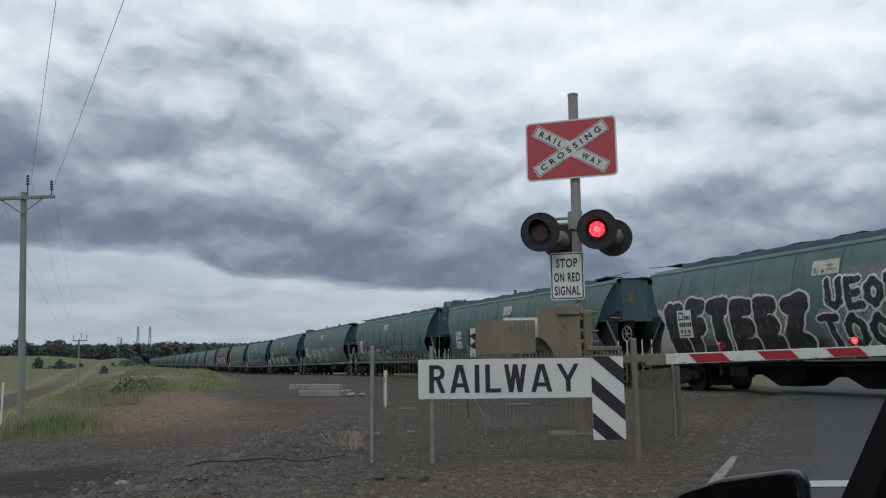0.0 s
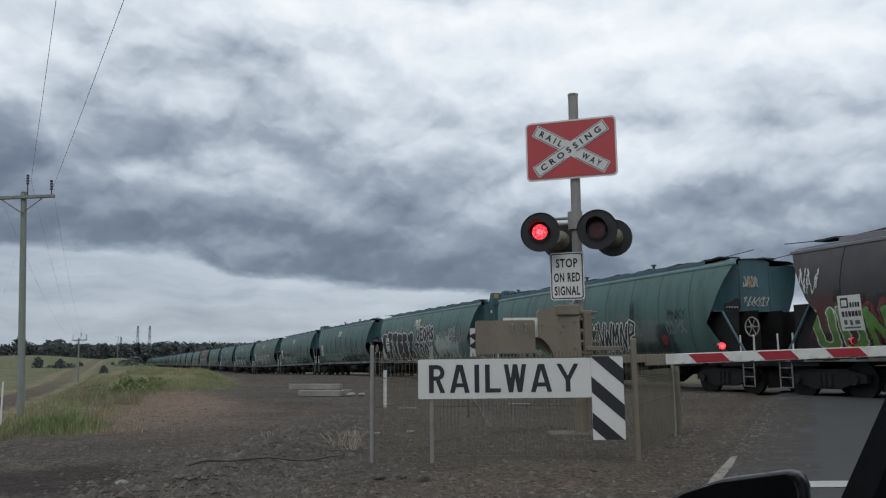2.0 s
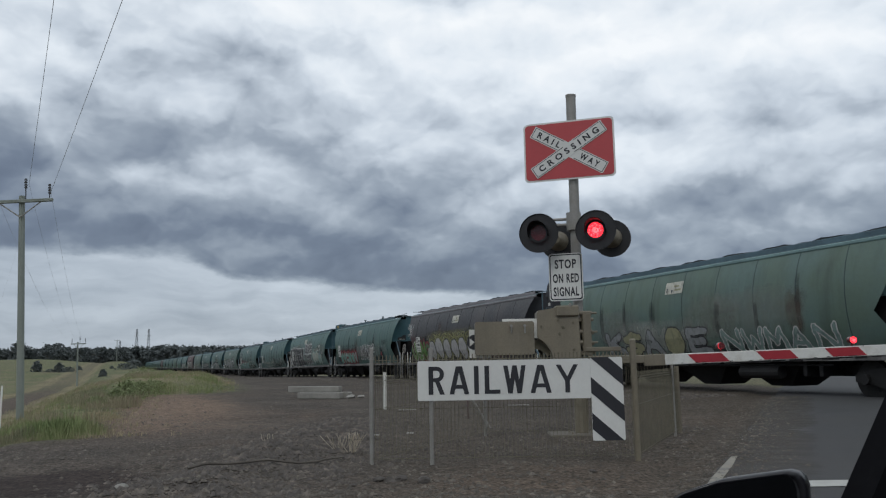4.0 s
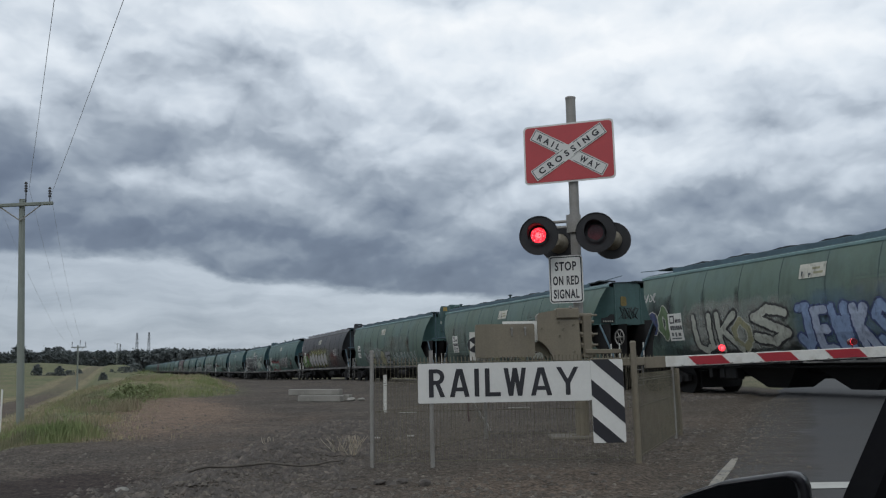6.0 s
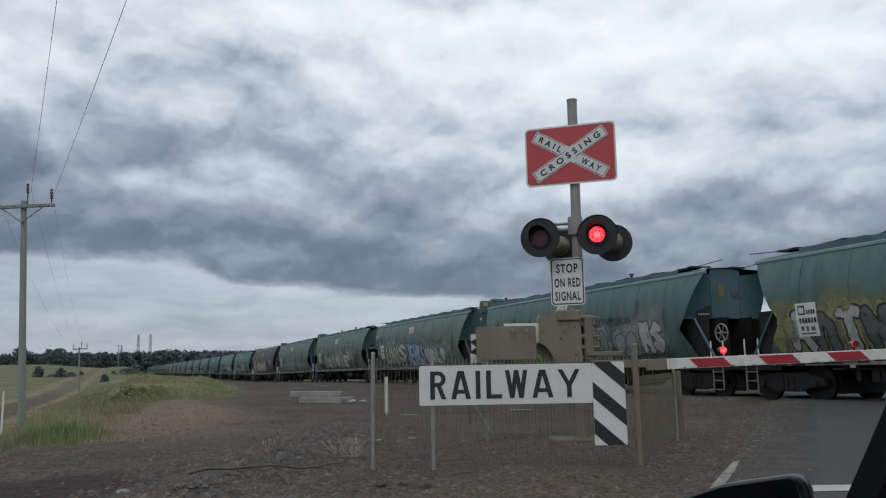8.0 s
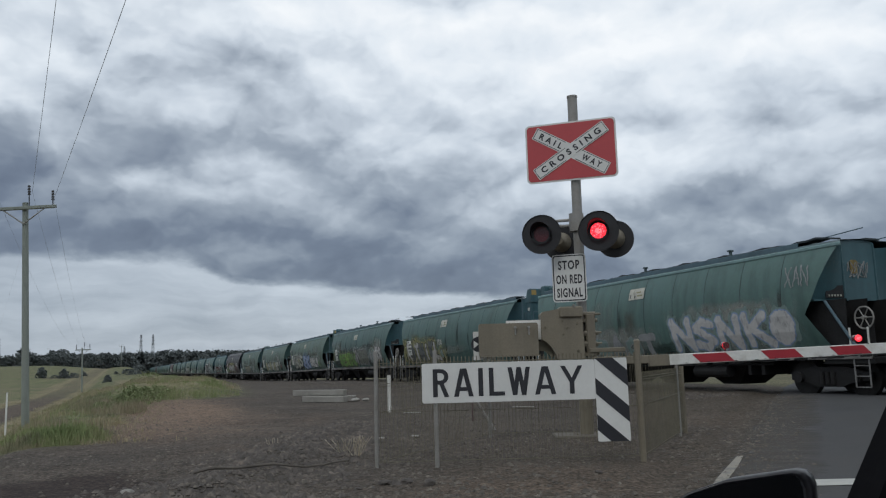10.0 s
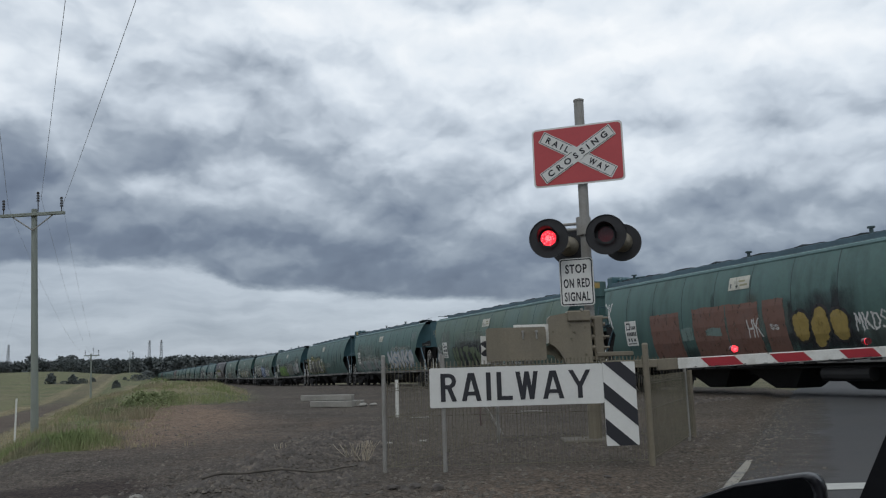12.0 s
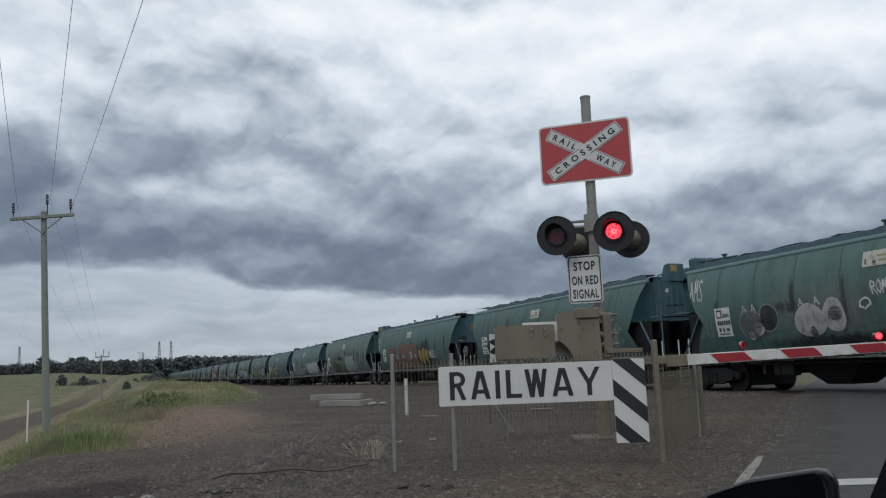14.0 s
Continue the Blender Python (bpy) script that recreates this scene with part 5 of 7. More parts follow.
SP = {
    "black": spray("black_spray_paint", (0.02, 0.02, 0.022), 0.3), "white": spray("white_spray_paint", (0.62, 0.62, 0.60), 0.15),
    "cream": spray("cream_spray_paint", (0.42, 0.43, 0.37)), "silver": spray("silver_spray_paint", (0.40, 0.39, 0.38)),
    "paleteal": spray("pale_teal_spray_paint", (0.26, 0.38, 0.35)), "mint": spray("mint_spray_paint", (0.16, 0.36, 0.29)),
    "darkred": spray("dark_red_spray_paint", (0.20, 0.03, 0.035)), "rust": spray("rust_red_primer", (0.17, 0.09, 0.068)), "primer": spray("brick_red_primer", (0.175, 0.092, 0.070), 0.15),
    "olive": spray("olive_yellow_spray_paint", (0.23, 0.225, 0.10)), "yellow": spray("yellow_spray_paint", (0.33, 0.24, 0.07)),
    "green": spray("bright_green_spray_paint", (0.12, 0.25, 0.055)), "moss": spray("moss_green_spray_paint", (0.10, 0.16, 0.07)),
    "blue": spray("dusty_blue_spray_paint", (0.22, 0.30, 0.46)), "sky": spray("sky_blue_spray_paint", (0.10, 0.21, 0.30)),
    "grey": spray("grey_spray_paint", (0.25, 0.26, 0.26)), "khaki": spray("khaki_spray_paint", (0.28, 0.27, 0.16)),
    "brown": spray("dark_brown_spray_paint", (0.07, 0.045, 0.035)), "fade": spray("faded_grey_green_paint", (0.17, 0.24, 0.22)),
    "chalk": spray("chalk_white_spray_paint", (0.50, 0.49, 0.47), 0.15), "paleblue": spray("pale_blue_spray_paint", (0.36, 0.41, 0.52)), "navy": spray("navy_spray_paint", (0.035, 0.05, 0.13)),
    "olivegreen": spray("olive_green_spray_paint", (0.115, 0.15, 0.085)), "drab": spray("drab_grey_spray_paint", (0.17, 0.18, 0.15)), "lime": spray("lime_spray_paint", (0.20, 0.36, 0.07)), "maroon": spray("maroon_spray_paint", (0.09, 0.03, 0.045)), "teal": spray("teal_spray_paint", (0.07, 0.20, 0.20)),
    "dustblue": spray("dull_blue_spray_paint", (0.11, 0.18, 0.33)), "seagreen": spray("sea_green_spray_paint", (0.12, 0.26, 0.20)), "seamgrey": spray("dark_grey_spray_paint", (0.10, 0.11, 0.11)),
    "label": spray("yellowed_label_paint", (0.50, 0.49, 0.42), 0.12), "panel": M["offwhite"], "ink": M["ink"], "gold": spray("gold_crest_paint", (0.20, 0.15, 0.05)),
}
# letter forms as strokes in a unit box; ~ is a loose scribble, b a bubble
GLYPHS = {
    "A": (((0, 0), (0.45, 1), (0.9, 0)), ((0.2, 0.4), (0.7, 0.4))),
    "B": (((0.1, 0), (0.1, 1), (0.8, 0.85), (0.7, 0.55), (0.1, 0.5)), ((0.7, 0.55), (0.95, 0.25), (0.1, 0))),
    "C": (((0.95, 0.85), (0.5, 1), (0.05, 0.7), (0.05, 0.3), (0.5, 0), (0.95, 0.15)),),
    "D": (((0.1, 0), (0.1, 1), (0.7, 0.9), (0.95, 0.5), (0.7, 0.1), (0.1, 0)),),
    "E": (((1, 1), (0.1, 1), (0.1, 0), (1, 0)), ((0.1, 0.5), (0.8, 0.5))),
    "F": (((1, 1), (0.1, 1), (0.1, 0)), ((0.1, 0.5), (0.8, 0.5))),
    "G": (((0.95, 0.85), (0.5, 1), (0.05, 0.7), (0.05, 0.3), (0.5, 0), (0.95, 0.2), (0.95, 0.5), (0.55, 0.5)),),
    "H": (((0.05, 0), (0.05, 1)), ((0.95, 0), (0.95, 1)), ((0.05, 0.5), (0.95, 0.5))),
    "I": (((0.5, 0), (0.5, 1)),),
    "J": (((0.3, 1), (0.95, 1), (0.8, 0.15), (0.4, 0), (0.05, 0.25)),),
    "K": (((0.1, 0), (0.1, 1)), ((0.1, 0.45), (0.95, 1)), ((0.3, 0.55), (1, 0))),
    "L": (((0.1, 1), (0.1, 0.05), (1, 0)),),
    "M": (((0, 0), (0.15, 1), (0.5, 0.4), (0.85, 1), (1, 0)),),
    "N": (((0.05, 0), (0.05, 1)), ((0.05, 1), (0.95, 0)), ((0.95, 0), (0.95, 1))),
    "O": (((0.5, 0), (0.05, 0.3), (0.05, 0.7), (0.5, 1), (0.95, 0.7), (0.95, 0.3), (0.5, 0)),),
    "P": (((0.1, 0), (0.1, 1), (0.85, 0.9), (0.85, 0.55), (0.1, 0.45)),),
    "R": (((0.1, 0), (0.1, 1), (0.8, 0.9), (0.85, 0.6), (0.1, 0.5)), ((0.5, 0.5), (1, 0))),
    "S": (((1, 0.85), (0.5, 1), (0.05, 0.75), (0.5, 0.5), (0.95, 0.25), (0.5, 0), (0, 0.15)),),
    "T": (((0, 1), (1, 1)), ((0.5, 1), (0.5, 0))),
    "U": (((0.05, 1), (0.1, 0.15), (0.5, 0), (0.9, 0.15), (0.95, 1)),),
    "V": (((0, 1), (0.5, 0), (1, 1)),),
    "W": (((0, 1), (0.2, 0), (0.5, 0.65), (0.8, 0), (1, 1)),),
    "X": (((0, 0), (1, 1)), ((0, 1), (1, 0))),
    "Y": (((0, 1), (0.5, 0.5), (1, 1)), ((0.5, 0.5), (0.5, 0))),
    "Z": (((0, 0.95), (1, 1), (0.05, 0.05), (1, 0)),),
    "b": (((0.45, 0.3), (0.5, 0.7)),),
    "i": (((0.5, 0), (0.5, 0.55)), ((0.5, 0.92), (0.52, 0.93))),
    "m": (((0.1, 0), (0.2, 0.6), (0.5, 0.6)), ((0.55, 0.2), (0.75, 0.9), (0.9, 0.5))),
    "n": (((0.1, 0), (0.1, 0.65), (0.5, 0.85), (0.9, 0.6), (0.9, 0)),),
    "o": (((0.5, 0.15), (0.55, 0.55)), ((0.4, 0.8), (0.45, 0.95))),
}
CELL = 0.018


def stroke_field(word, d0, d1, z0, z1, seed, fat, lean):
    """Distance to the strokes of each letter of the word, on a fine raster over the side."""
    rng = random.Random(seed)
    pad = fat + 0.3
    ds, zs = np.arange(d0 - pad, d1 + pad, CELL), np.arange(max(1.03, z0 - pad), min(3.5, z1 + pad), CELL)
    dd, zz = np.meshgrid(ds, zs)
    # a shaky line
    ds_, zs_ = dd + 0.010 * np.sin(zz * 17 + seed) + 0.006 * np.sin(zz * 41), zz + 0.010 * np.sin(dd * 13 + seed) + 0.006 * np.sin(dd * 37)
    fields = []
    step = (d1 - d0) / len(word)
    for k, ch in enumerate(word):
        thick = max(fat, 0.40 * step) if ch in "bo" else fat
        w, x0 = step * rng.uniform(0.88, 1.0), d0 + step * (k + rng.uniform(0.0, 0.06))
        lo, hi = z0 + rng.uniform(0, 0.08) * (z1 - z0), z1 - rng.uniform(0, 0.10) * (z1 - z0)
        slant = (lean + rng.uniform(-0.06, 0.06)) * (z1 - z0)
        if ch == "~":
            ph, fr = rng.uniform(0, 6.28), rng.uniform(1.2, 2.4)
            g = [[(0.5 + 0.5 * math.sin(fr * q * 0.55 + ph) + 0.03 * q, 0.5 + 0.48 * math.cos(q * 0.83 + 2 * ph)) for q in range(rng.randrange(6, 11))]]
        else:
            g = GLYPHS[ch]
        edge, rise = min(0.8 * fat, 0.42 * w), min(thick, 0.45 * (hi - lo))
        field = np.full(dd.shape, 9.0)
        for line in g:
            pts = [(x0 + edge + (w - 2 * edge) * a + slant * (b - 0.5), lo + rise + (hi - lo - 2 * rise) * b) for a, b in line]
            for (ax, az), (bx, bz) in zip(pts, pts[1:]):
                vx, vz = bx - ax, bz - az
                t = np.clip(((ds_ - ax) * vx + (zs_ - az) * vz) / (vx * vx + vz * vz + 1e-6), 0, 1)
                dist = np.hypot(ds_ - ax - t * vx, zs_ - az - t * vz) - (thick - fat)
                field = np.minimum(field, dist / (0.9 + 0.2 * t))
        fields.append(field)
    return ds, zs, np.array(fields)


def paint_layer(wagon, flip, name, ds, zs, mask, mt, lift, label=""):
    """One coat of paint as a thin skin that follows the curved side."""
    bm = bmesh.new()
    s = 1 if flip else -1
    for j, z in enumerate(zs[:-1]):
        row = mask[j].astype(np.int8)
        edge = np.flatnonzero(np.diff(np.concatenate(([0], row, [0]))))
        for a, b in zip(edge[::2], edge[1::2]):
            ya, yb = (HALF - (ds[0] + a * CELL)), (HALF - (ds[0] + b * CELL))
            lim = HALF - inset(z) - 0.02
            ya, yb = min(ya, lim), max(yb, -lim)
            if ya - yb < CELL * 0.5:
                continue
            if flip:
                ya, yb = -ya, -yb
            q = [(s * (half_width(zq) + lift), y, zq) for y, zq in ((ya, z), (yb, z), (yb, z + CELL), (ya, z + CELL))]
            bm.faces.new([bm.verts.new(v) for v in q])
    if not bm.faces:
        bm.free()
        return
    ob = part(name, bm, mt, wagon, label)
    return ob


def graffiti(k, word, d0, d1, z0, z1, fat, fills, line, rim, halo, lean, seed=0):
    """A painted word: a cloud behind it, an outline that also parts the letters, and each letter's fill."""
    wagon, flip = WAGONS[k], k in FLIPPED
    ds, zs, f = stroke_field(word, d0, d1, z0, z1, seed + 31 * k, fat, lean)
    near = np.sort(f, axis=0)
    first = near[0]
    gap = near[1] - first if len(word) > 1 else np.full(first.shape, 9.0)
    which = np.argmin(f, axis=0)
    step = 0.0002 * (seed % 7)
    if fat > 0.08:
        stain(k, d0 - 0.35, d1 + 0.35, z0 - 0.25, z1 + 0.35, HAZE.get(halo or fills[0], "dark"), 0.0125 + 0.0001 * (seed % 9), "overspray")
    if halo:
        dd, zz = np.meshgrid(ds, zs)
        wave = 0.07 + 0.05 * np.sin(dd * 7.0 + seed) * np.sin(zz * 6.0 + seed) + 0.04 * np.sin(dd * 19.0 + 2 * seed)
        paint_layer(wagon, flip, "graffiti_halo", ds, zs, first < fat + rim + np.maximum(wave, 0.02), SP[halo], 0.0155 + step)
    if line:
        paint_layer(wagon, flip, "graffiti_outline", ds, zs, first < fat + rim, SP[line], 0.0185 + step, "spray-painted outline of letter forms")
    rim = rim if line else 0.0
    tag = "spray-painted letter form" if line else "spray-painted tag"
    for letter in range(len(word)):
        paint_layer(wagon, flip, "graffiti_letter", ds, zs, (first < fat) & (which == letter) & (gap >= 0.9 * rim), SP[fills[letter % len(fills)]], 0.021 + step, tag)


def bubble(k, d, z, rd, rz, fill, line, lift=0.0225, rim=0.035):
    """A painted oval with its outline."""
    ds, zs = np.arange(d - rd - 0.1, d + rd + 0.1, CELL), np.arange(max(1.04, z - rz - 0.1), z + rz + 0.1, CELL)
    dd, zz = np.meshgrid(ds, zs)
    q = np.hypot((dd - d) / rd, (zz - z) / rz) + 0.05 * np.sin(3 * np.arctan2(zz - z, dd - d) + d)
    if line:
        paint_layer(WAGONS[k], k in FLIPPED, "graffiti_outline", ds, zs, q < 1 + rim / rd, SP[line], lift, "spray-painted outline")
    paint_layer(WAGONS[k], k in FLIPPED, "graffiti_shape", ds, zs, q < 1, SP[fill], lift + 0.002, "spray-painted oval")


def patch(k, d0, d1, z0, z1, mt, name="panel", lift=0.021, ragged=0.0, label=""):
    ds, zs = np.arange(d0, d1 + CELL, CELL), np.arange(z0, z1 + CELL, CELL)
    mask = np.ones((len(zs), len(ds)), bool)
    mask[:, -1] = False
    if ragged:
        for j, z in enumerate(zs):
            for i, d in enumerate(ds):
                mask[j, i] = min(d - d0, d1 - d, z - z0, z1 - z) > ragged * (0.5 + noise.noise((d * 2.2, z * 2.2, k)) + 0.5 * noise.noise((d * 6, z * 6, k)))
    return paint_layer(WAGONS[k], k in FLIPPED, name, ds, zs, mask, SP[mt], lift, label)


def stain(k, d0, d1, z0, z1, kind, lift, name="stain", label=""):
    """A soft-edged stain or thin coat that follows the curved side."""
    flip = k in FLIPPED
    s = 1 if flip else -1
    bm = bmesh.new()
    z0, z1 = max(1.03, z0), min(3.55, z1)
    rows = []
    for j in range(7):
        z = z0 + (z1 - z0) * j / 6
        lim = HALF - inset(z) - 0.02
        rows.append([])
        for i in range(5):
            y = max(-lim, min(lim, HALF - (d0 + (d1 - d0) * i / 4)))
            rows[-1].append(bm.verts.new((s * (half_width(z) + lift), -y if flip else y, z)))
    for u, v in zip(rows, rows[1:]):
        for i in range(4):
            bm.faces.new((u[i], u[i + 1], v[i + 1], v[i]))
    return part(name, bm, SOFT[kind], WAGONS[k], label)


HAZE = {"white": "pale", "cream": "pale", "silver": "pale", "black": "pale", "green": "pale", "mint": "pink", "olive": "yellow", "yellow": "dark", "blue": "blue", "sky": "blue", "khaki": "dark", "grey": "pale", "moss": "dark", "paleteal": "pale", "fade": "pale", "brown": "pink"}


def weathering(k):
    rng = random.Random(700 + k)
    for i in range(9):
        if rng.random() < 0.7:
            d = HALF + 5.8 - 1.45 * i + rng.uniform(-0.1, 0.1)
            w = rng.uniform(0.06, 0.18)
            stain(k, d - w, d + w, rng.uniform(1.5, 1.9), rng.uniform(2.4, 3.2), "soot", 0.0105, "soot_stain")
    for i in range(3):
        d, w = rng.uniform(2.5, 14.0), rng.uniform(0.8, 2.2)
        stain(k, d - w, d + w, rng.uniform(1.05, 1.6), rng.uniform(2.0, 3.3), "dust", 0.0095, "dust_stain")
    d = rng.uniform(3, 13)
    stain(k, d - 0.3, d + 0.3, rng.uniform(1.3, 1.9), rng.uniform(2.4, 3.3), "ruststain", 0.0115, "rust_stain")
    for i in range(2):
        d, w = rng.uniform(3.0, 13.0), rng.uniform(1.5, 3.0)
        stain(k, d - w, d + w, 0.8, rng.uniform(1.4, 1.7), "soot", 0.0112, "soot_stain")


def side_panels(k):
    rng = random.Random(100 + k)
    d, z = 2.58 + rng.uniform(-0.03, 0.03), 1.60
    patch(k, d, d + 0.62, z, z + 0.80, "panel", "data_panel", 0.023, 0, "white data panel")
    patch(k, d + 0.07, d + 0.27, z + 0.52, z + 0.74, "ink", "data_mark", 0.0255)
    patch(k, d + 0.10, d + 0.24, z + 0.56, z + 0.70, "panel", "data_mark", 0.028)
    marks = [(0.32 + 0.07 * i, 0.36 + 0.07 * i, 0.53, 0.62) for i in range(4)] + [(0.08 + 0.09 * i, 0.135 + 0.09 * i, 0.32, 0.44) for i in range(6)]
    marks += [(0.10, 0.18, 0.14, 0.24), (0.26, 0.32, 0.12, 0.24), (0.40, 0.52, 0.14, 0.22), (0.08, 0.52, 0.05, 0.075)]
    for i, (a, b, c, e) in enumerate(marks):
        patch(k, d + a, d + b, z + c, z + e, "ink" if c > 0.3 and (i + k) % 4 else "seamgrey", "data_mark", 0.0255)
    d = 7.66 + rng.uniform(-0.03, 0.03)
    patch(k, d, d + 0.80, 2.95, 3.31, "label", "upper_label", 0.023, 0, "yellowed white upper label")
    for a, b, c, e in ((0.40, 0.62, 0.20, 0.25), (0.44, 0.72, 0.09, 0.13), (0.06, 0.10, 0.06, 0.17), (0.28, 0.36, 0.07, 0.11), (0.30, 0.33, 0.02, 0.11)):
        patch(k, d + a, d + b, 2.95 + c, 2.95 + e, "seamgrey" if b - a < 0.1 else "khaki", "label_mark", 0.0255)
    # the crest on a trailing brake end
    if k not in FLIPPED:
        bm = bmesh.new()
        plate(bm, rounded(-0.30, -0.06, 2.98, 3.32, 0.06, 3), -(HALF - END + 0.02), -(HALF - END - 0.01))
        part("crest", bm, SP["gold"], WAGONS[k], "worn gold crest")
        # the plate sits low on the slanting corner
        p0, p1 = Vector((-0.55, -(HALF - END), 0)), Vector((-1.42, -(HALF - 1.66), 0))
        along = (p1 - p0).normalized()
        out = Vector((along.y, -along.x, 0))
        out = out if out.y < 0 else -out
        turn = Matrix(((along.x, out.x, 0, p0.x), (along.y, out.y, 0, p0.y), (0, 0, 1, 0), (0, 0, 0, 1)))
        bm = bmesh.new()
        box(bm, 0.05, 0.55, 0.012, 0.03, 2.38, 2.68, m=turn)
        part("number_plate", bm, M["black"], WAGONS[k], "black plate with pale bars")
        for a in range(5):
            bm = bmesh.new()
            box(bm, 0.12 + 0.08 * a, 0.16 + 0.08 * a, 0.031, 0.036, 2.41, 2.46, m=turn)
            part("bar", bm, SP["cream"], WAGONS[k])


for k in range(-8, 15):
    side_panels(k)

for k in range(-4, 15):
    weathering(k)
graffiti(1, "KFTEEZ", 2.08, 7.52, 1.00, 2.74, 0.245, ("black",), "white", 0.060, None, -0.04, 0)
graffiti(1, "UEOHS", 8.01, 10.73, 2.04, 2.86, 0.090, ("black",), "white", 0.048, None, -0.07, 7)
graffiti(1, "TOOK", 7.83, 10.45, 1.12, 2.03, 0.090, ("black",), "white", 0.042, "fade", -0.16, 14)
graffiti(1, "Obb", 10.93, 12.93, 1.22, 2.27, 0.130, ("cream",), "paleteal", 0.030, "paleteal", -0.09, 21)
graffiti(1, "AV", 12.76, 13.87, 1.12, 1.98, 0.100, ("paleteal",), "cream", 0.030, None, -0.09, 28)
graffiti(1, "O~KY", 12.74, 13.65, 2.14, 2.68, 0.013, ("white",), None, 0.000, None, -0.09, 35)
graffiti(1, "~~~", 13.12, 13.85, 1.84, 2.12, 0.012, ("sky",), None, 0.000, None, -0.09, 42)
graffiti(1, "~S~I", 14.13, 14.84, 1.87, 2.22, 0.013, ("grey",), None, 0.000, None, -0.09, 49)
graffiti(2, "WVCWWV", 2.91, 7.33, 1.07, 1.88, 0.110, ("mint", "mint", "paleteal",), "darkred", 0.045, "darkred", -0.10, 56)
graffiti(2, "~KN~S~A~KS", 3.50, 7.43, 2.08, 2.38, 0.013, ("black",), None, 0.000, None, -0.09, 63)
graffiti(2, "~~~~", 7.59, 8.23, 1.49, 2.30, 0.015, ("grey",), None, 0.000, None, -0.09, 70)
graffiti(2, "NMNWMNP", 8.38, 11.57, 1.26, 2.25, 0.045, ("black",), "white", 0.040, None, 0.20, 77)
graffiti(2, "MNKY", 13.26, 14.16, 2.15, 2.48, 0.013, ("black",), None, 0.000, None, -0.09, 84)
graffiti(2, "~~~~~", 13.18, 14.08, 1.70, 2.18, 0.013, ("grey",), None, 0.000, None, -0.09, 91)
graffiti(2, "b", 12.85, 13.20, 1.38, 1.75, 0.120, ("darkred",), None, 0.000, None, -0.10, 98)
graffiti(2, "~~~~~", 1.24, 2.43, 1.85, 2.64, 0.015, ("moss",), None, 0.000, None, -0.09, 105)
graffiti(3, "UU", 1.76, 3.23, 1.07, 2.18, 0.090, ("green",), "white", 0.030, "brown", -0.09, 112)
graffiti(3, "NG", 3.23, 4.67, 1.06, 2.11, 0.090, ("green", "moss",), "black", 0.030, "darkred", -0.09, 119)
graffiti(3, "bobbob", 4.50, 10.52, 1.07, 2.26, 0.170, ("silver",), "black", 0.060, "olive", -0.10, 126)
graffiti(3, "~~~~~~~~~~", 5.21, 10.38, 2.17, 2.51, 0.022, ("olive",), None, 0.000, None, -0.09, 133)
graffiti(3, "~O~O~", 12.61, 13.82, 1.81, 2.45, 0.017, ("white",), None, 0.000, None, -0.09, 140)
graffiti(3, "~~", 13.97, 14.59, 1.53, 2.24, 0.015, ("grey",), None, 0.000, None, -0.09, 147)
graffiti(3, "bbb", 11.59, 13.35, 1.10, 1.91, 0.100, ("brown",), "grey", 0.020, None, -0.09, 154)
graffiti(3, "NA~", 1.46, 2.07, 2.50, 3.19, 0.015, ("white",), None, 0.000, None, -0.09, 161)
graffiti(4, "~~~", 1.00, 1.73, 1.85, 2.36, 0.015, ("fade",), None, 0.000, None, -0.09, 168)
graffiti(4, "~~~~~", 1.00, 1.85, 1.28, 1.73, 0.022, ("moss", "olive",), None, 0.000, None, -0.09, 175)
graffiti(5, "bObGbE", 4.30, 11.39, 1.15, 2.04, 0.120, ("khaki", "cream",), "brown", 0.040, "fade", -0.10, 182)
graffiti(5, "E", 11.31, 12.07, 1.60, 2.08, 0.090, ("cream",), "brown", 0.040, None, -0.09, 189)
graffiti(5, "NWN~", 12.24, 13.26, 1.61, 2.40, 0.017, ("grey", "cream",), None, 0.000, None, -0.09, 196)
graffiti(5, "~~~~~", 13.48, 14.21, 1.57, 2.48, 0.015, ("seamgrey",), None, 0.000, None, -0.09, 203)
graffiti(5, "bb", 13.05, 13.66, 1.26, 1.79, 0.140, ("rust",), None, 0.000, None, -0.09, 210)
graffiti(6, "UK", 3.61, 5.51, 1.09, 2.44, 0.085, ("cream",), "black", 0.060, None, -0.07, 217)
graffiti(6, "O", 5.20, 6.00, 1.22, 2.15, 0.080, ("khaki",), "cream", 0.030, None, -0.09, 224)
graffiti(6, "S", 5.94, 7.25, 1.27, 2.40, 0.110, ("cream",), "black", 0.060, None, -0.07, 231)
graffiti(6, "JEWKS", 7.45, 10.24, 1.08, 2.35, 0.105, ("blue", "paleblue"), "navy", 0.045, None, -0.09, 238)
graffiti(6, "UnLb", 10.42, 13.23, 1.17, 2.12, 0.130, ("chalk",), "black", 0.050, "fade", -0.09, 245)
graffiti(6, "A~T~E~M", 10.57, 12.90, 2.17, 2.45, 0.015, ("moss", "black",), None, 0.000, None, -0.09, 252)
graffiti(6, "bV", 13.31, 13.91, 1.12, 1.87, 0.110, ("green", "moss",), "fade", 0.030, None, -0.09, 259)
graffiti(6, "~~~~~", 1.10, 1.95, 2.80, 3.12, 0.017, ("chalk",), None, 0.000, None, -0.09, 266)
graffiti(6, "bO", 1.52, 2.70, 1.56, 2.68, 0.100, ("navy", "moss",), "cream", 0.030, None, -0.09, 273)
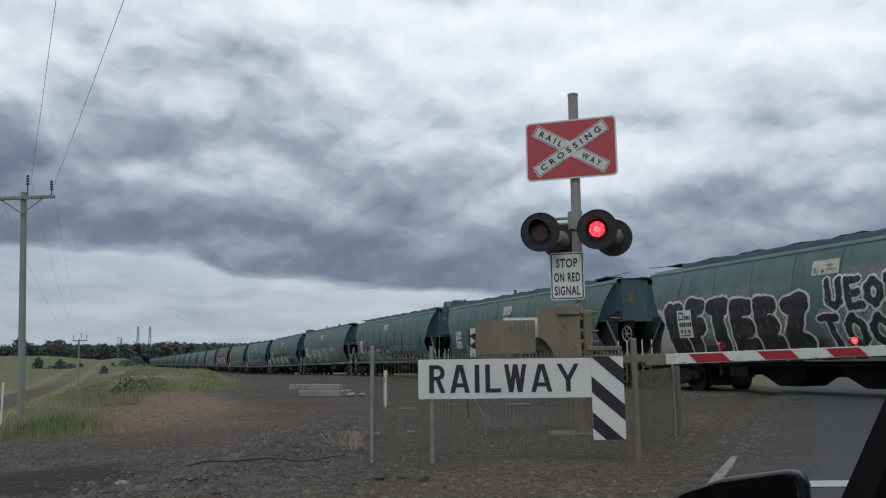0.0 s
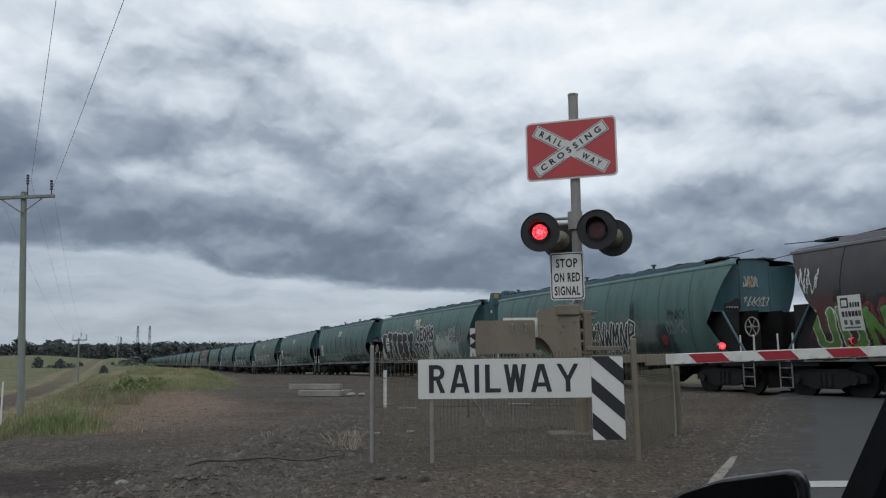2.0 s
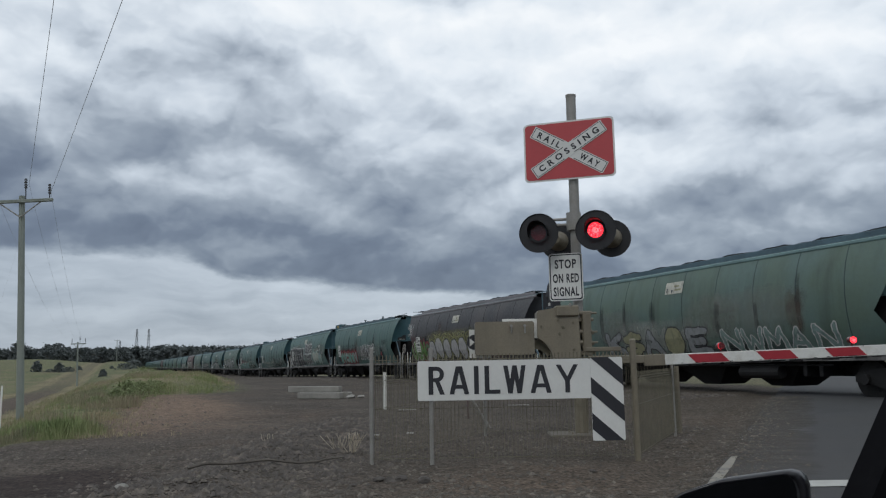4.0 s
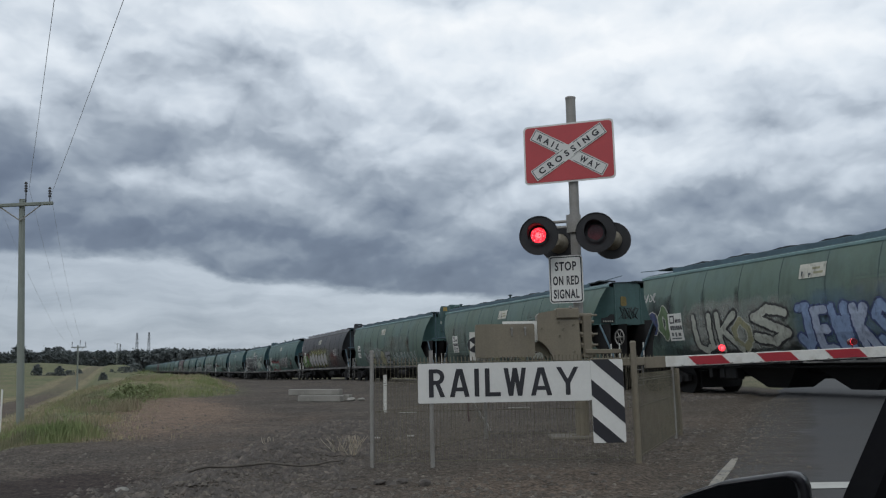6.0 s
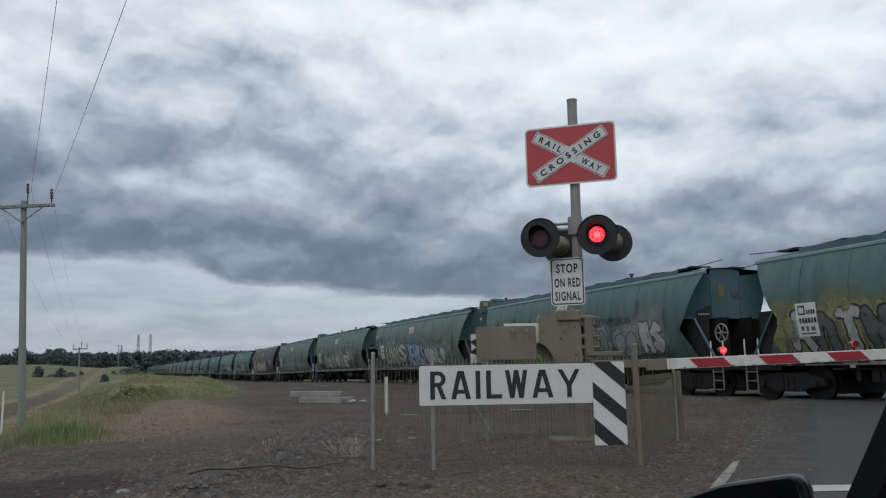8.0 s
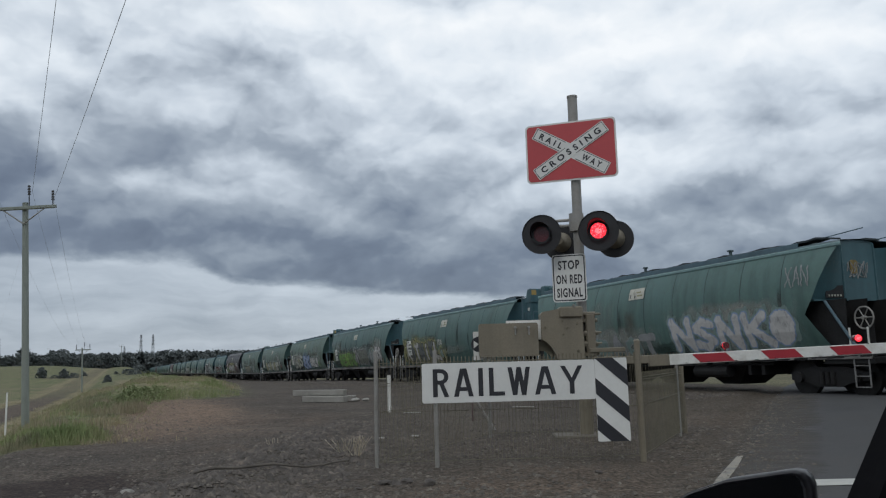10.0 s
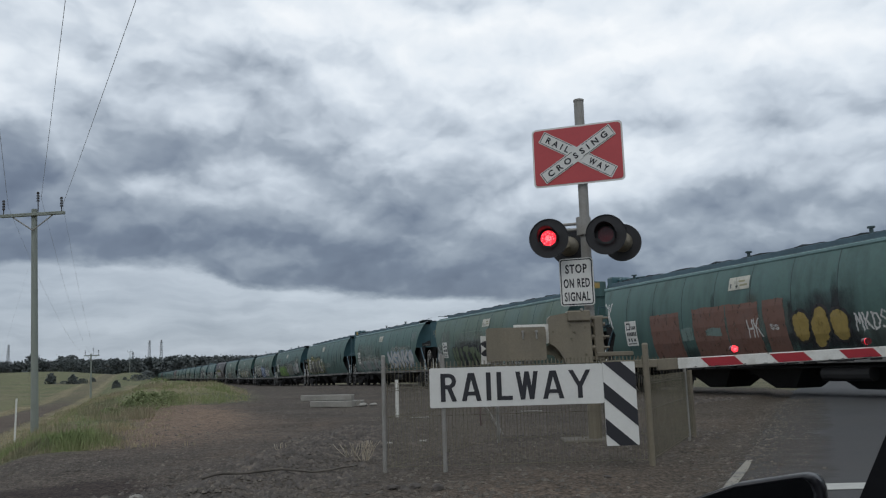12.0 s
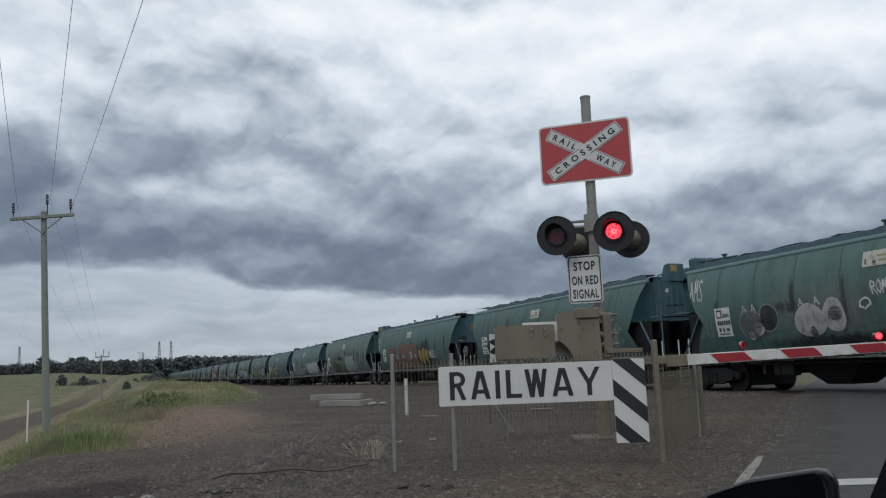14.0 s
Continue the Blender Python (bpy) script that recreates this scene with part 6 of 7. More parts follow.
graffiti(7, "SENDU", 3.60, 8.09, 1.08, 2.10, 0.130, ("green", "green", "lime",), "maroon", 0.045, "moss", -0.10, 280)
graffiti(7, "K~W~E~T~NE", 4.25, 7.99, 2.14, 2.46, 0.015, ("black", "grey",), None, 0.000, None, -0.09, 287)
graffiti(7, "bV", 7.85, 8.75, 1.19, 1.91, 0.100, ("grey",), "maroon", 0.030, None, -0.09, 294)
graffiti(7, "UNAD~", 7.82, 8.84, 1.92, 2.52, 0.017, ("white", "black",), None, 0.000, None, -0.09, 301)
graffiti(7, "AKMEO", 8.97, 11.15, 1.23, 2.21, 0.100, ("drab",), "black", 0.030, "grey", -0.10, 308)
graffiti(7, "A~SO~K~UM~S", 10.06, 12.56, 2.27, 2.57, 0.015, ("black",), None, 0.000, None, -0.09, 315)
graffiti(7, "bb", 11.56, 12.86, 1.25, 2.10, 0.130, ("grey",), "black", 0.030, "fade", -0.09, 322)
graffiti(7, "MS", 13.01, 14.22, 1.25, 2.40, 0.120, ("silver",), "black", 0.040, None, -0.09, 329)
graffiti(7, "N~", 1.44, 2.23, 2.53, 3.15, 0.017, ("grey",), None, 0.000, None, -0.09, 336)
graffiti(7, "MWK", 1.42, 2.48, 1.50, 2.27, 0.022, ("olive",), None, 0.000, None, -0.09, 343)
graffiti(8, "AnTNiKL", 2.21, 7.40, 1.17, 2.28, 0.120, ("silver", "seamgrey",), "black", 0.050, "olive", -0.12, 350)
graffiti(8, "C~K~D~", 6.04, 6.95, 2.36, 2.62, 0.013, ("black",), None, 0.000, None, -0.09, 357)
graffiti(8, "RSAM", 7.31, 7.93, 2.02, 2.33, 0.017, ("white",), None, 0.000, None, -0.09, 364)
graffiti(8, "Ob", 1.64, 2.53, 1.21, 2.31, 0.120, ("olive",), None, 0.000, None, -0.09, 371)
graffiti(8, "bb", 3.51, 4.19, 2.03, 2.47, 0.090, ("olive",), None, 0.000, None, -0.09, 378)
graffiti(8, "bbb", 7.26, 8.20, 1.24, 1.90, 0.090, ("olive", "fade",), "grey", 0.020, None, -0.09, 385)
graffiti(9, "NSNKb", 9.77, 14.74, 1.16, 2.24, 0.110, ("chalk",), "blue", 0.035, "fade", -0.09, 392)
graffiti(9, "XAN", 14.40, 15.18, 2.67, 3.22, 0.018, ("grey",), None, 0.000, None, -0.09, 399)
graffiti(10, "WNb", 1.31, 2.38, 1.24, 2.05, 0.090, ("chalk",), "seamgrey", 0.030, "grey", -0.09, 406)
graffiti(10, "UITTWV", 4.01, 8.28, 1.06, 2.13, 0.135, ("olivegreen",), "black", 0.050, None, -0.14, 413)
graffiti(10, "ATOR", 8.60, 11.24, 1.20, 2.24, 0.110, ("paleteal",), "seamgrey", 0.050, "chalk", -0.10, 420)
graffiti(10, "bL", 11.17, 12.15, 1.14, 1.79, 0.120, ("fade", "grey",), "seamgrey", 0.030, "grey", -0.09, 427)
graffiti(10, "YSNKA", 12.26, 13.45, 1.46, 2.23, 0.022, ("rust", "grey",), None, 0.000, None, -0.09, 434)
graffiti(10, "~~~~", 11.34, 12.06, 1.80, 2.12, 0.015, ("rust",), None, 0.000, None, -0.09, 441)
graffiti(11, "bmb", 9.86, 11.64, 1.19, 2.37, 0.170, ("yellow",), "black", 0.070, None, 0.00, 448)
graffiti(11, "MKDS", 11.76, 12.67, 1.58, 2.05, 0.022, ("white",), None, 0.000, None, -0.09, 455)
graffiti(11, "HK", 8.30, 8.81, 1.59, 2.11, 0.019, ("white",), None, 0.000, None, -0.09, 462)
graffiti(11, "SS", 9.11, 9.42, 1.76, 1.93, 0.015, ("white",), None, 0.000, None, -0.09, 469)
graffiti(11, "JSK", 1.05, 1.86, 2.18, 3.13, 0.026, ("white",), None, 0.000, None, -0.09, 476)
graffiti(12, "AOVNWUHVOL", 4.00, 12.80, 1.12, 2.42, 0.165, ("darkred", "teal", "sky", "dustblue", "paleteal", "seagreen", "sky", "darkred", "dustblue", "darkred",), "white", 0.036, "darkred", -0.02, 497)
graffiti(12, "WA~K~B", 13.07, 14.57, 1.46, 2.23, 0.022, ("grey", "seamgrey",), None, 0.000, "fade", -0.09, 490)
graffiti(12, "V~", 12.40, 12.76, 1.64, 2.16, 0.019, ("white",), None, 0.000, None, -0.09, 497)
graffiti(12, "I", 3.55, 3.86, 1.85, 2.17, 0.040, ("grey",), "black", 0.020, None, -0.09, 504)
graffiti(13, "AMS", 1.42, 2.02, 2.63, 3.37, 0.017, ("white",), None, 0.000, None, -0.09, 511)
graffiti(13, "ROMSA", 7.88, 8.66, 2.28, 2.64, 0.018, ("white",), None, 0.000, None, -0.09, 518)
graffiti(13, "O", 7.51, 7.89, 1.95, 2.30, 0.022, ("white",), None, 0.000, None, -0.09, 525)
graffiti(13, "~~~~", 1.69, 2.39, 1.52, 2.09, 0.015, ("fade",), None, 0.000, None, -0.09, 532)
graffiti(13, "MNWNY", 4.92, 6.00, 2.05, 2.40, 0.013, ("black",), None, 0.000, None, -0.09, 539)
graffiti(14, "AbNKEO", 2.0, 9.0, 1.06, 2.2, 0.130, ("grey",), "black", 0.040, None, -0.09, 546)
graffiti(4, "KSAbE", 4.30, 9.50, 1.06, 1.90, 0.100, ("grey", "khaki",), "black", 0.040, None, -0.09, 553)
graffiti(4, "NWMAN", 10.0, 14.0, 1.06, 1.80, 0.050, ("fade",), "chalk", 0.030, None, -0.09, 560)
graffiti(9, "NKESBAOT", 2.0, 9.0, 1.06, 1.80, 0.090, ("fade", "grey"), "grey", 0.030, None, -0.09, 567)
graffiti(0, "ANKSOM", 3.4, 9.0, 1.06, 1.70, 0.050, ("fade",), "cream", 0.030, None, -0.09, 574)
graffiti(0, "~~~~~~~", 9.0, 14.0, 1.10, 2.10, 0.022, ("grey",), None, 0.0, None, -0.09, 581)
graffiti(-1, "UKSNEAO", 2.0, 9.0, 1.06, 1.80, 0.090, ("mint", "fade"), "grey", 0.030, None, -0.09, 588)
graffiti(-1, "~~~~~~~", 9.0, 14.0, 1.10, 2.00, 0.022, ("cream",), None, 0.0, None, -0.09, 595)
graffiti(-2, "NAMEbKSOTN", 2.8, 13.0, 1.06, 2.20, 0.100, ("silver", "grey"), "fade", 0.040, None, -0.09, 602)
graffiti(-3, "SAKEbONT", 2.6, 12.0, 1.06, 1.90, 0.120, ("chalk", "fade"), "grey", 0.030, None, -0.09, 609)
graffiti(-4, "NWKAMSTEO", 2.8, 13.0, 1.06, 1.90, 0.070, ("silver",), "black", 0.040, None, -0.09, 616)
graffiti(-5, "KANSOEMT", 2.0, 12.0, 1.06, 1.80, 0.050, ("cream",), "grey", 0.030, None, -0.09, 623)
graffiti(-6, "SbKAOENM", 3.0, 13.0, 1.06, 2.40, 0.110, ("silver", "chalk"), "black", 0.040, None, -0.09, 630)
graffiti(-7, "AbNSKEOT", 3.0, 13.0, 1.06, 2.00, 0.110, ("grey",), "cream", 0.040, None, -0.09, 637)


def end_tag(k, x0, x1, z0, z1, tone, seed):
    """A scrawl on the trailing end panel."""
    rng = random.Random(seed)
    bm = bmesh.new()
    n = 26
    ph, fr = rng.uniform(0, 6.28), rng.uniform(2.2, 3.4)
    pts = [Vector((x0 + (x1 - x0) * (i / n + 0.10 * math.sin(fr * i * 0.9 + ph)), -(HALF - END) - 0.012, z0 + (z1 - z0) * (0.5 + 0.48 * math.sin(i * 1.35 + ph)))) for i in range(n + 1)]
    for a, b in zip(pts, pts[1:]):
        rod(bm, a, b, 0.013, 5)
    part("graffiti_tag", bm, SP[tone], WAGONS[k], "spray-painted tag")


for k, x0, x1, z0, z1, tone in ((2, -0.42, 0.10, 3.0, 3.35, "chalk"), (2, -0.42, 0.45, 2.45, 2.75, "chalk"), (5, -0.35, 0.40, 2.50, 2.95, "black"), (9, -0.40, 0.30, 2.85, 3.30, "grey"), (7, 0.20, 0.50, 2.9, 3.2, "seamgrey")):
    end_tag(k, x0, x1, z0, z1, tone, 50 * k + int(10 * z0))
# white ground beside the large letters
patch(1, 1.25, 2.25, 1.08, 2.50, "chalk", "white_wash", 0.0150, 0.10, "white spray wash")
for d0, d1, z0, z1 in ((3.99, 5.46, 1.10, 2.52), (6.05, 7.47, 1.08, 2.56), (7.50, 8.76, 1.10, 2.56), (8.92, 9.68, 1.15, 2.58)):
    patch(11, d0, d1, z0, z1, "primer", "primer_patch", 0.0165, 0.03, "rust red primer patch")
for d0, d1, z0, z1 in ((5.47, 6.03, 1.62, 2.02), (6.54, 7.26, 1.70, 1.97)):
    patch(11, d0, d1, z0, z1, "fade", "bare_patch", 0.0190, 0.05, "pale bare patch")
stain(6, 2.9, 7.6, 0.95, 2.7, "pale", 0.0148, "wash_patch")
stain(8, 1.2, 3.0, 1.0, 2.6, "yellow", 0.0149, "wash_patch")
stain(8, 5.6, 7.3, 1.5, 2.6, "yellow", 0.0149, "wash_patch")
stain(3, 4.0, 11.4, 1.4, 2.7, "yellow", 0.0149, "wash_patch")
stain(2, 2.3, 8.5, 0.95, 2.2, "pink", 0.0146, "wash_patch")
stain(10, 7.4, 9.6, 1.5, 2.5, "pale", 0.0147, "wash_patch")
# two groups of outlined ovals low on one wagon
for d, z, rd, rz, fill, line in ((3.95, 1.86, 0.42, 0.36, "seamgrey", "grey"), (4.63, 2.0, 0.31, 0.34, "black", "grey"), (4.22, 1.73, 0.18, 0.18, "chalk", "seamgrey"), (3.90, 1.56, 0.13, 0.12, "chalk", "seamgrey"), (6.0, 1.84, 0.47, 0.38, "silver", "chalk"), (6.76, 1.92, 0.30, 0.37, "silver", "chalk"), (6.80, 1.95, 0.21, 0.19, "black", None), (6.05, 1.57, 0.12, 0.12, "black", "seamgrey")):
    bubble(13, d, z, rd, rz, fill, line)
for d in (3.66, 4.02, 5.70, 6.20):
    graffiti(13, "A", d - 0.02, d + 0.2, 2.18, 2.42, 0.018, ("chalk",), None, 0.0, None, 0.0, 3)

# ---- power line ----
def make_pole(m, h, label, lean=0.0, scale=1.0):
    ob = empty("power_pole", m, label, "power pole", "power poles")
    tilt = pose(0, 0, 0, 0, lean, 0)
    bm = bmesh.new()
    rod(bm, (0, 0, -0.6), (0, 0, h), 0.142 * scale, 14, 0.105 * scale)
    part("shaft", bm, M["wood"], ob, "", tilt)
    bm = bmesh.new()
    box(bm, -1.2, 1.2, -0.2, -0.08, h - 0.29, h - 0.17, 0.01)
    arm = part("cross_arm", bm, M["wood"], ob, "timber cross arm", tilt)
    for s in (-1, 1):
        bm = bmesh.new()
        rod(bm, (s * 0.75, -0.14, h - 0.29), (0, -0.16, h - 0.85), 0.025, 6)
        part("stay", bm, M["galv"], arm)
    for x, z in ((-1.08, 0), (0.2, 0.25), (1.08, 0)):
        bm = bmesh.new()
        rod(bm, (x, -0.14, h - 0.22), (x, -0.14, h + z + 0.1), 0.02, 6)
        for q in range(4):
            zz = h + z + 0.02 + 0.1 * q
            rod(bm, (x, -0.14, zz), (x, -0.14, zz + 0.07), 0.06, 10, 0.04)
        part("insulator", bm, M["black"], arm, "dark insulator")
    return ob


make_pole(facing(-15.62, 30, -0.95, 4), 8.66, "grey-green weathered timber power pole beside a dirt lane", -2.6, 1.0)
make_pole(pose(-4.05, 105, height(-4.05, 105) - 0.1, 0, 0, 50), 5.3, "timber power pole beside the dirt lane", -2.0, 0.8)
for r, a, z in ((-150, 370, 3.6), (-180, 470, 3.6), (-190, 545, 3.6)):
    make_pole(facing(r, a, z, 10), 10, "distant timber power pole on the rise")


def cable(name, a, b, sag, label, r=0.011):
    cu = bmesh.new()
    a, b = Vector(a), Vector(b)
    n = 24
    pts = []
    for i in range(n + 1):
        u = i / n
        p = a.lerp(b, u)
        p.z -= sag * 4 * u * (1 - u)
        pts.append(p)
    side = (b - a).cross(Vector((0, 0, 1))).normalized()
    rings = [[cu.verts.new(p + side * (r * math.cos(k * 1.2566)) + Vector((0, 0, r * math.sin(k * 1.2566)))) for k in range(5)] for p in pts]
    for u, v in zip(rings, rings[1:]):
        for k in range(5):
            cu.faces.new((u[k], u[(k + 1) % 5], v[(k + 1) % 5], v[k]))
    tagged(part(name, cu, M["wire"]), label, "cable", "power cables")


def spot(right, ahead, z):
    return facing(right, ahead, z).translation


for x0, z0, x1, z1 in ((-15.78, 8.15, 8.7, 9.0), (-14.93, 7.85, 10.7, 8.7), (-17.05, 7.85, 6.9, 8.7)):
    cable("power_cable", spot(x0, 30, z0), spot(x1, -15, z1), 0.25, "thin power cable strung between poles", 0.006)
for x0, z0, x1 in ((-15.78, 8.15, -4.2), (-14.93, 7.85, -3.5), (-17.05, 7.85, -4.9)):
    cable("power_cable", spot(x0, 30, z0), (x1, 105, 4.2), 1.0, "thin power cable strung between poles", 0.004)
cable("stay_wire", spot(-15.9, 29.9, 6.2), spot(-17.2, 29, -0.9), 0.05, "steel stay wire of the pole", 0.006)


# ---- distance: trees and pylons ----
def make_tree(m, h, w, seed, label, group="far trees", clumps=85):
    rng = random.Random(seed)
    ob = empty("gum_tree", m, label, "tree", group)
    bm = bmesh.new()
    rod(bm, (0, 0, -0.5), (0.1 * w, 0, h * 0.55), 0.035 * h, 8, 0.015 * h)
    for i in range(5):
        a = rng.uniform(0, 6.28)
        rod(bm, (0.05 * w, 0, h * rng.uniform(0.2, 0.5)), (w * 0.4 * math.cos(a), w * 0.4 * math.sin(a), h * rng.uniform(0.55, 0.8)), 0.013 * h, 6, 0.005 * h)
    part("trunk", bm, M["bark"], ob)
    bm = bmesh.new()
    for i in range(clumps):
        a, rr = rng.uniform(0, 6.28), math.sqrt(rng.random())
        z = h * rng.uniform(0.12, 1.0)
        fat = w * 0.5 * math.sqrt(max(0.05, 1 - ((z / h - 0.5) / 0.55) ** 2))
        c = Vector((fat * rr * math.cos(a), fat * rr * math.sin(a), z - 0.06 * h))
        for q in range(11):
            s = h * rng.uniform(0.035, 0.085)
            o = c + Vector((rng.gauss(0, 0.07), rng.gauss(0, 0.07), rng.gauss(0, 0.05))) * h
            u = Vector((rng.gauss(0, 1), rng.gauss(0, 1), rng.gauss(0, 0.7))).normalized() * s
            v = u.cross(Vector((rng.gauss(0, 1), rng.gauss(0, 1), rng.gauss(0, 1)))).normalized() * s * 0.7
            bm.faces.new([bm.verts.new(o + d) for d in (u, v, -u, -v)])
    part("crown", bm, M["leaf"], ob, "dull dark green foliage with distance haze in its colour")
    return ob


def far_trees():
    rng = random.Random(5)
    kinds = [make_tree(pose(0, -900, 0), 9, 10, s, "dark gum tree in the far tree line") for s in range(4)]
    first = set()
    i = 0
    for a, b, z, hs in (((-300, 470), (-120, 452), 3.6, (7.5, 9.5)), ((-300, 500), (-100, 490), 3.6, (8.0, 10.0)), ((-120, 450), (-35, 470), 3.2, (6.5, 9)), ((-120, 500), (40, 520), 3.0, (7, 9)), ((-60, 540), (120, 640), 1.5, (7, 9.5))):
        n = int((Vector(b) - Vector(a)).length / 4.4)
        for j in range(n):
            u = (j + rng.random()) / n
            r, d = a[0] + (b[0] - a[0]) * u, a[1] + (b[1] - a[1]) * u + rng.gauss(0, 6)
            k = rng.randrange(4)
            h = rng.uniform(*hs) * 1.02 * (1.28 if rng.random() < 0.10 else 1.0)
            q = facing(r, d).translation
            low = height(q.x, q.y)
            h += max(0.0, z - low)
            m = facing(r, d, low - 0.4, rng.uniform(0, 360)) @ Matrix.Diagonal((h / 9, h / 9, h / 9, 1))
            if k not in first:
                first.add(k)
                kinds[k].matrix_basis = m
            else:
                copy_thing(kinds[k], m).scale = (h / 9,) * 3
            i += 1


far_trees()


def make_bush(m, h, w, seed, label, leaf="leaf"):
    rng = random.Random(seed)
    ob = empty("bush", m, label, "bush", "paddock bushes")
    bm = bmesh.new()
    rod(bm, (0, 0, -0.2), (0, 0, h * 0.5), 0.05 * h, 6)
    part("stem", bm, M["bark"], ob)
    bm = bmesh.new()
    small = leaf == "shrub"
    for i in range(420 if small else 160):
        a, rr, z = rng.uniform(0, 6.28), math.sqrt(rng.random()), h * rng.uniform(0.02, 1.0)
        fat = w * 0.5 * math.sqrt(max(0.08, 1 - (z / h) ** 2))
        o = Vector((fat * rr * math.cos(a), fat * rr * math.sin(a), z))
        for q in range(4):
            s = h * (rng.uniform(0.025, 0.055) if small else rng.uniform(0.05, 0.1))
            u = Vector((rng.gauss(0, 1), rng.gauss(0, 1), rng.gauss(0, 1))).normalized() * s
            v = u.cross(Vector((rng.gauss(0, 1), rng.gauss(0, 1), rng.gauss(0, 1)))).normalized() * s
            oo = o + Vector((rng.gauss(0, 0.06), rng.gauss(0, 0.06), rng.gauss(0, 0.06))) * h
            bm.faces.new([bm.verts.new(oo + d) for d in (u, v, -u, -v)])
    part("foliage", bm, M[leaf], ob)
    return ob


def bush_at(x, ahead, h, w, seed, label):
    p = facing((x - 784) / 1414 * ahead, ahead)
    q = p.translation
    make_bush(pose(q.x, q.y, height(q.x, q.y) - 0.1), h, w, seed, label)


for x, ahead, h, w, seed in ((72, 152, 2.0, 1.9, 1), (111, 152, 1.7, 2.2, 2), (128, 156, 1.0, 2.7, 3), (146, 170, 0.9, 1.4, 4), (95, 152, 0.7, 2.2, 5), (188, 100, 0.9, 1.1, 6), (225, 150, 1.2, 4.5, 7), (240, 160, 1.2, 4.0, 8), (203, 160, 0.6, 1.0, 9)):
    bush_at(x, ahead, h, w, seed, "dark green bush standing in the paddock")


def make_pylon(m, h, label):
    ob = empty("pylon", m, label, "pylon", "far pylons")
    bm = bmesh.new()
    for sx in (-1, 1):
        for sy in (-1, 1):
            rod(bm, (sx * 2.2, sy * 2.2, 0), (sx * 0.5, sy * 0.5, h), 0.17, 4)
    for k in range(10):
        z0, z1 = h * k / 10, h * (k + 1) / 10
        w0, w1 = 2.2 - 1.7 * k / 10, 2.2 - 1.7 * (k + 1) / 10
        for s in (-1, 1):
            rod(bm, (-w0 * s, -w0, z0), (w1 * s, -w1, z1), 0.08, 4)
            rod(bm, (-w0 * s, w0, z0), (w1 * s, w1, z1), 0.08, 4)
    part("tower", bm, M["lattice"], ob)
    for z, w in ((h * 0.93, 2.2), (h * 0.83, 2.8), (h * 0.73, 2.2)):
        bm = bmesh.new()
        rod(bm, (-w, 0, z), (w, 0, z), 0.12, 4)
        part("arm", bm, M["lattice"], ob)


for x, y1 in ((245, 575), (266, 577)):
    make_pylon(facing((x - 784) / 1414 * 900, 900, 0), 43, "grey lattice transmission tower on the skyline")
make_pylon(facing((-6 - 784) / 1414 * 900, 900, 0), 43, "grey lattice transmission tower on the skyline")
make_pylon(facing((216 - 784) / 1414 * 1100, 1100, 0), 37, "grey lattice transmission tower on the skyline")


# ---- yard clutter ----
def make_slab(m, l, label):
    bm = bmesh.new()
    box(bm, -l / 2, l / 2, -0.13, 0.13, 0, 0.2, 0.015)
    bmesh.ops.subdivide_edges(bm, edges=bm.edges, cuts=1)
    for v in bm.verts:
        v.co += Vector((0, noise.noise(v.co * 3) * 0.01, noise.noise(v.co * 4 + Vector((3, 0, 0))) * 0.01))
    ob = part("concrete_sleeper", bm, M["concrete"])
    ob.matrix_basis = m
    tagged(ob, label, "concrete sleeper", "stacked sleepers")


make_slab(facing(-4.15, 27.2, 0.0, -24), 1.65, "weathered concrete sleeper lying in the yard")
make_slab(facing(-4.0, 27.75, 0.0, -22), 1.8, "weathered concrete sleeper lying in the yard")
make_slab(facing(-4.4, 27.65, 0.2, -20), 1.95, "weathered concrete sleeper on top of the stack")


def make_marker(m, h, mt, label, w=0.05):
    ob = empty("marker_post", m, label, "marker post", "marker posts")
    bm = bmesh.new()
    box(bm, -w, w, -0.012, 0.012, -0.1, h, 0.004)
    part("stake", bm, mt, ob)
    bm = bmesh.new()
    box(bm, -w - 0.005, w + 0.005, -0.016, 0.016, h, h + 0.012)
    part("cap", bm, M["galv"], ob)


make_marker(facing(-1.49, 20.4, 0), 0.91, M["offwhite"], "white steel marker post in the gravel yard")
make_marker(facing(-16.25, 29.8, -1.0), 1.55, M["white"], "tall white marker post beside the grassy bank", 0.032)


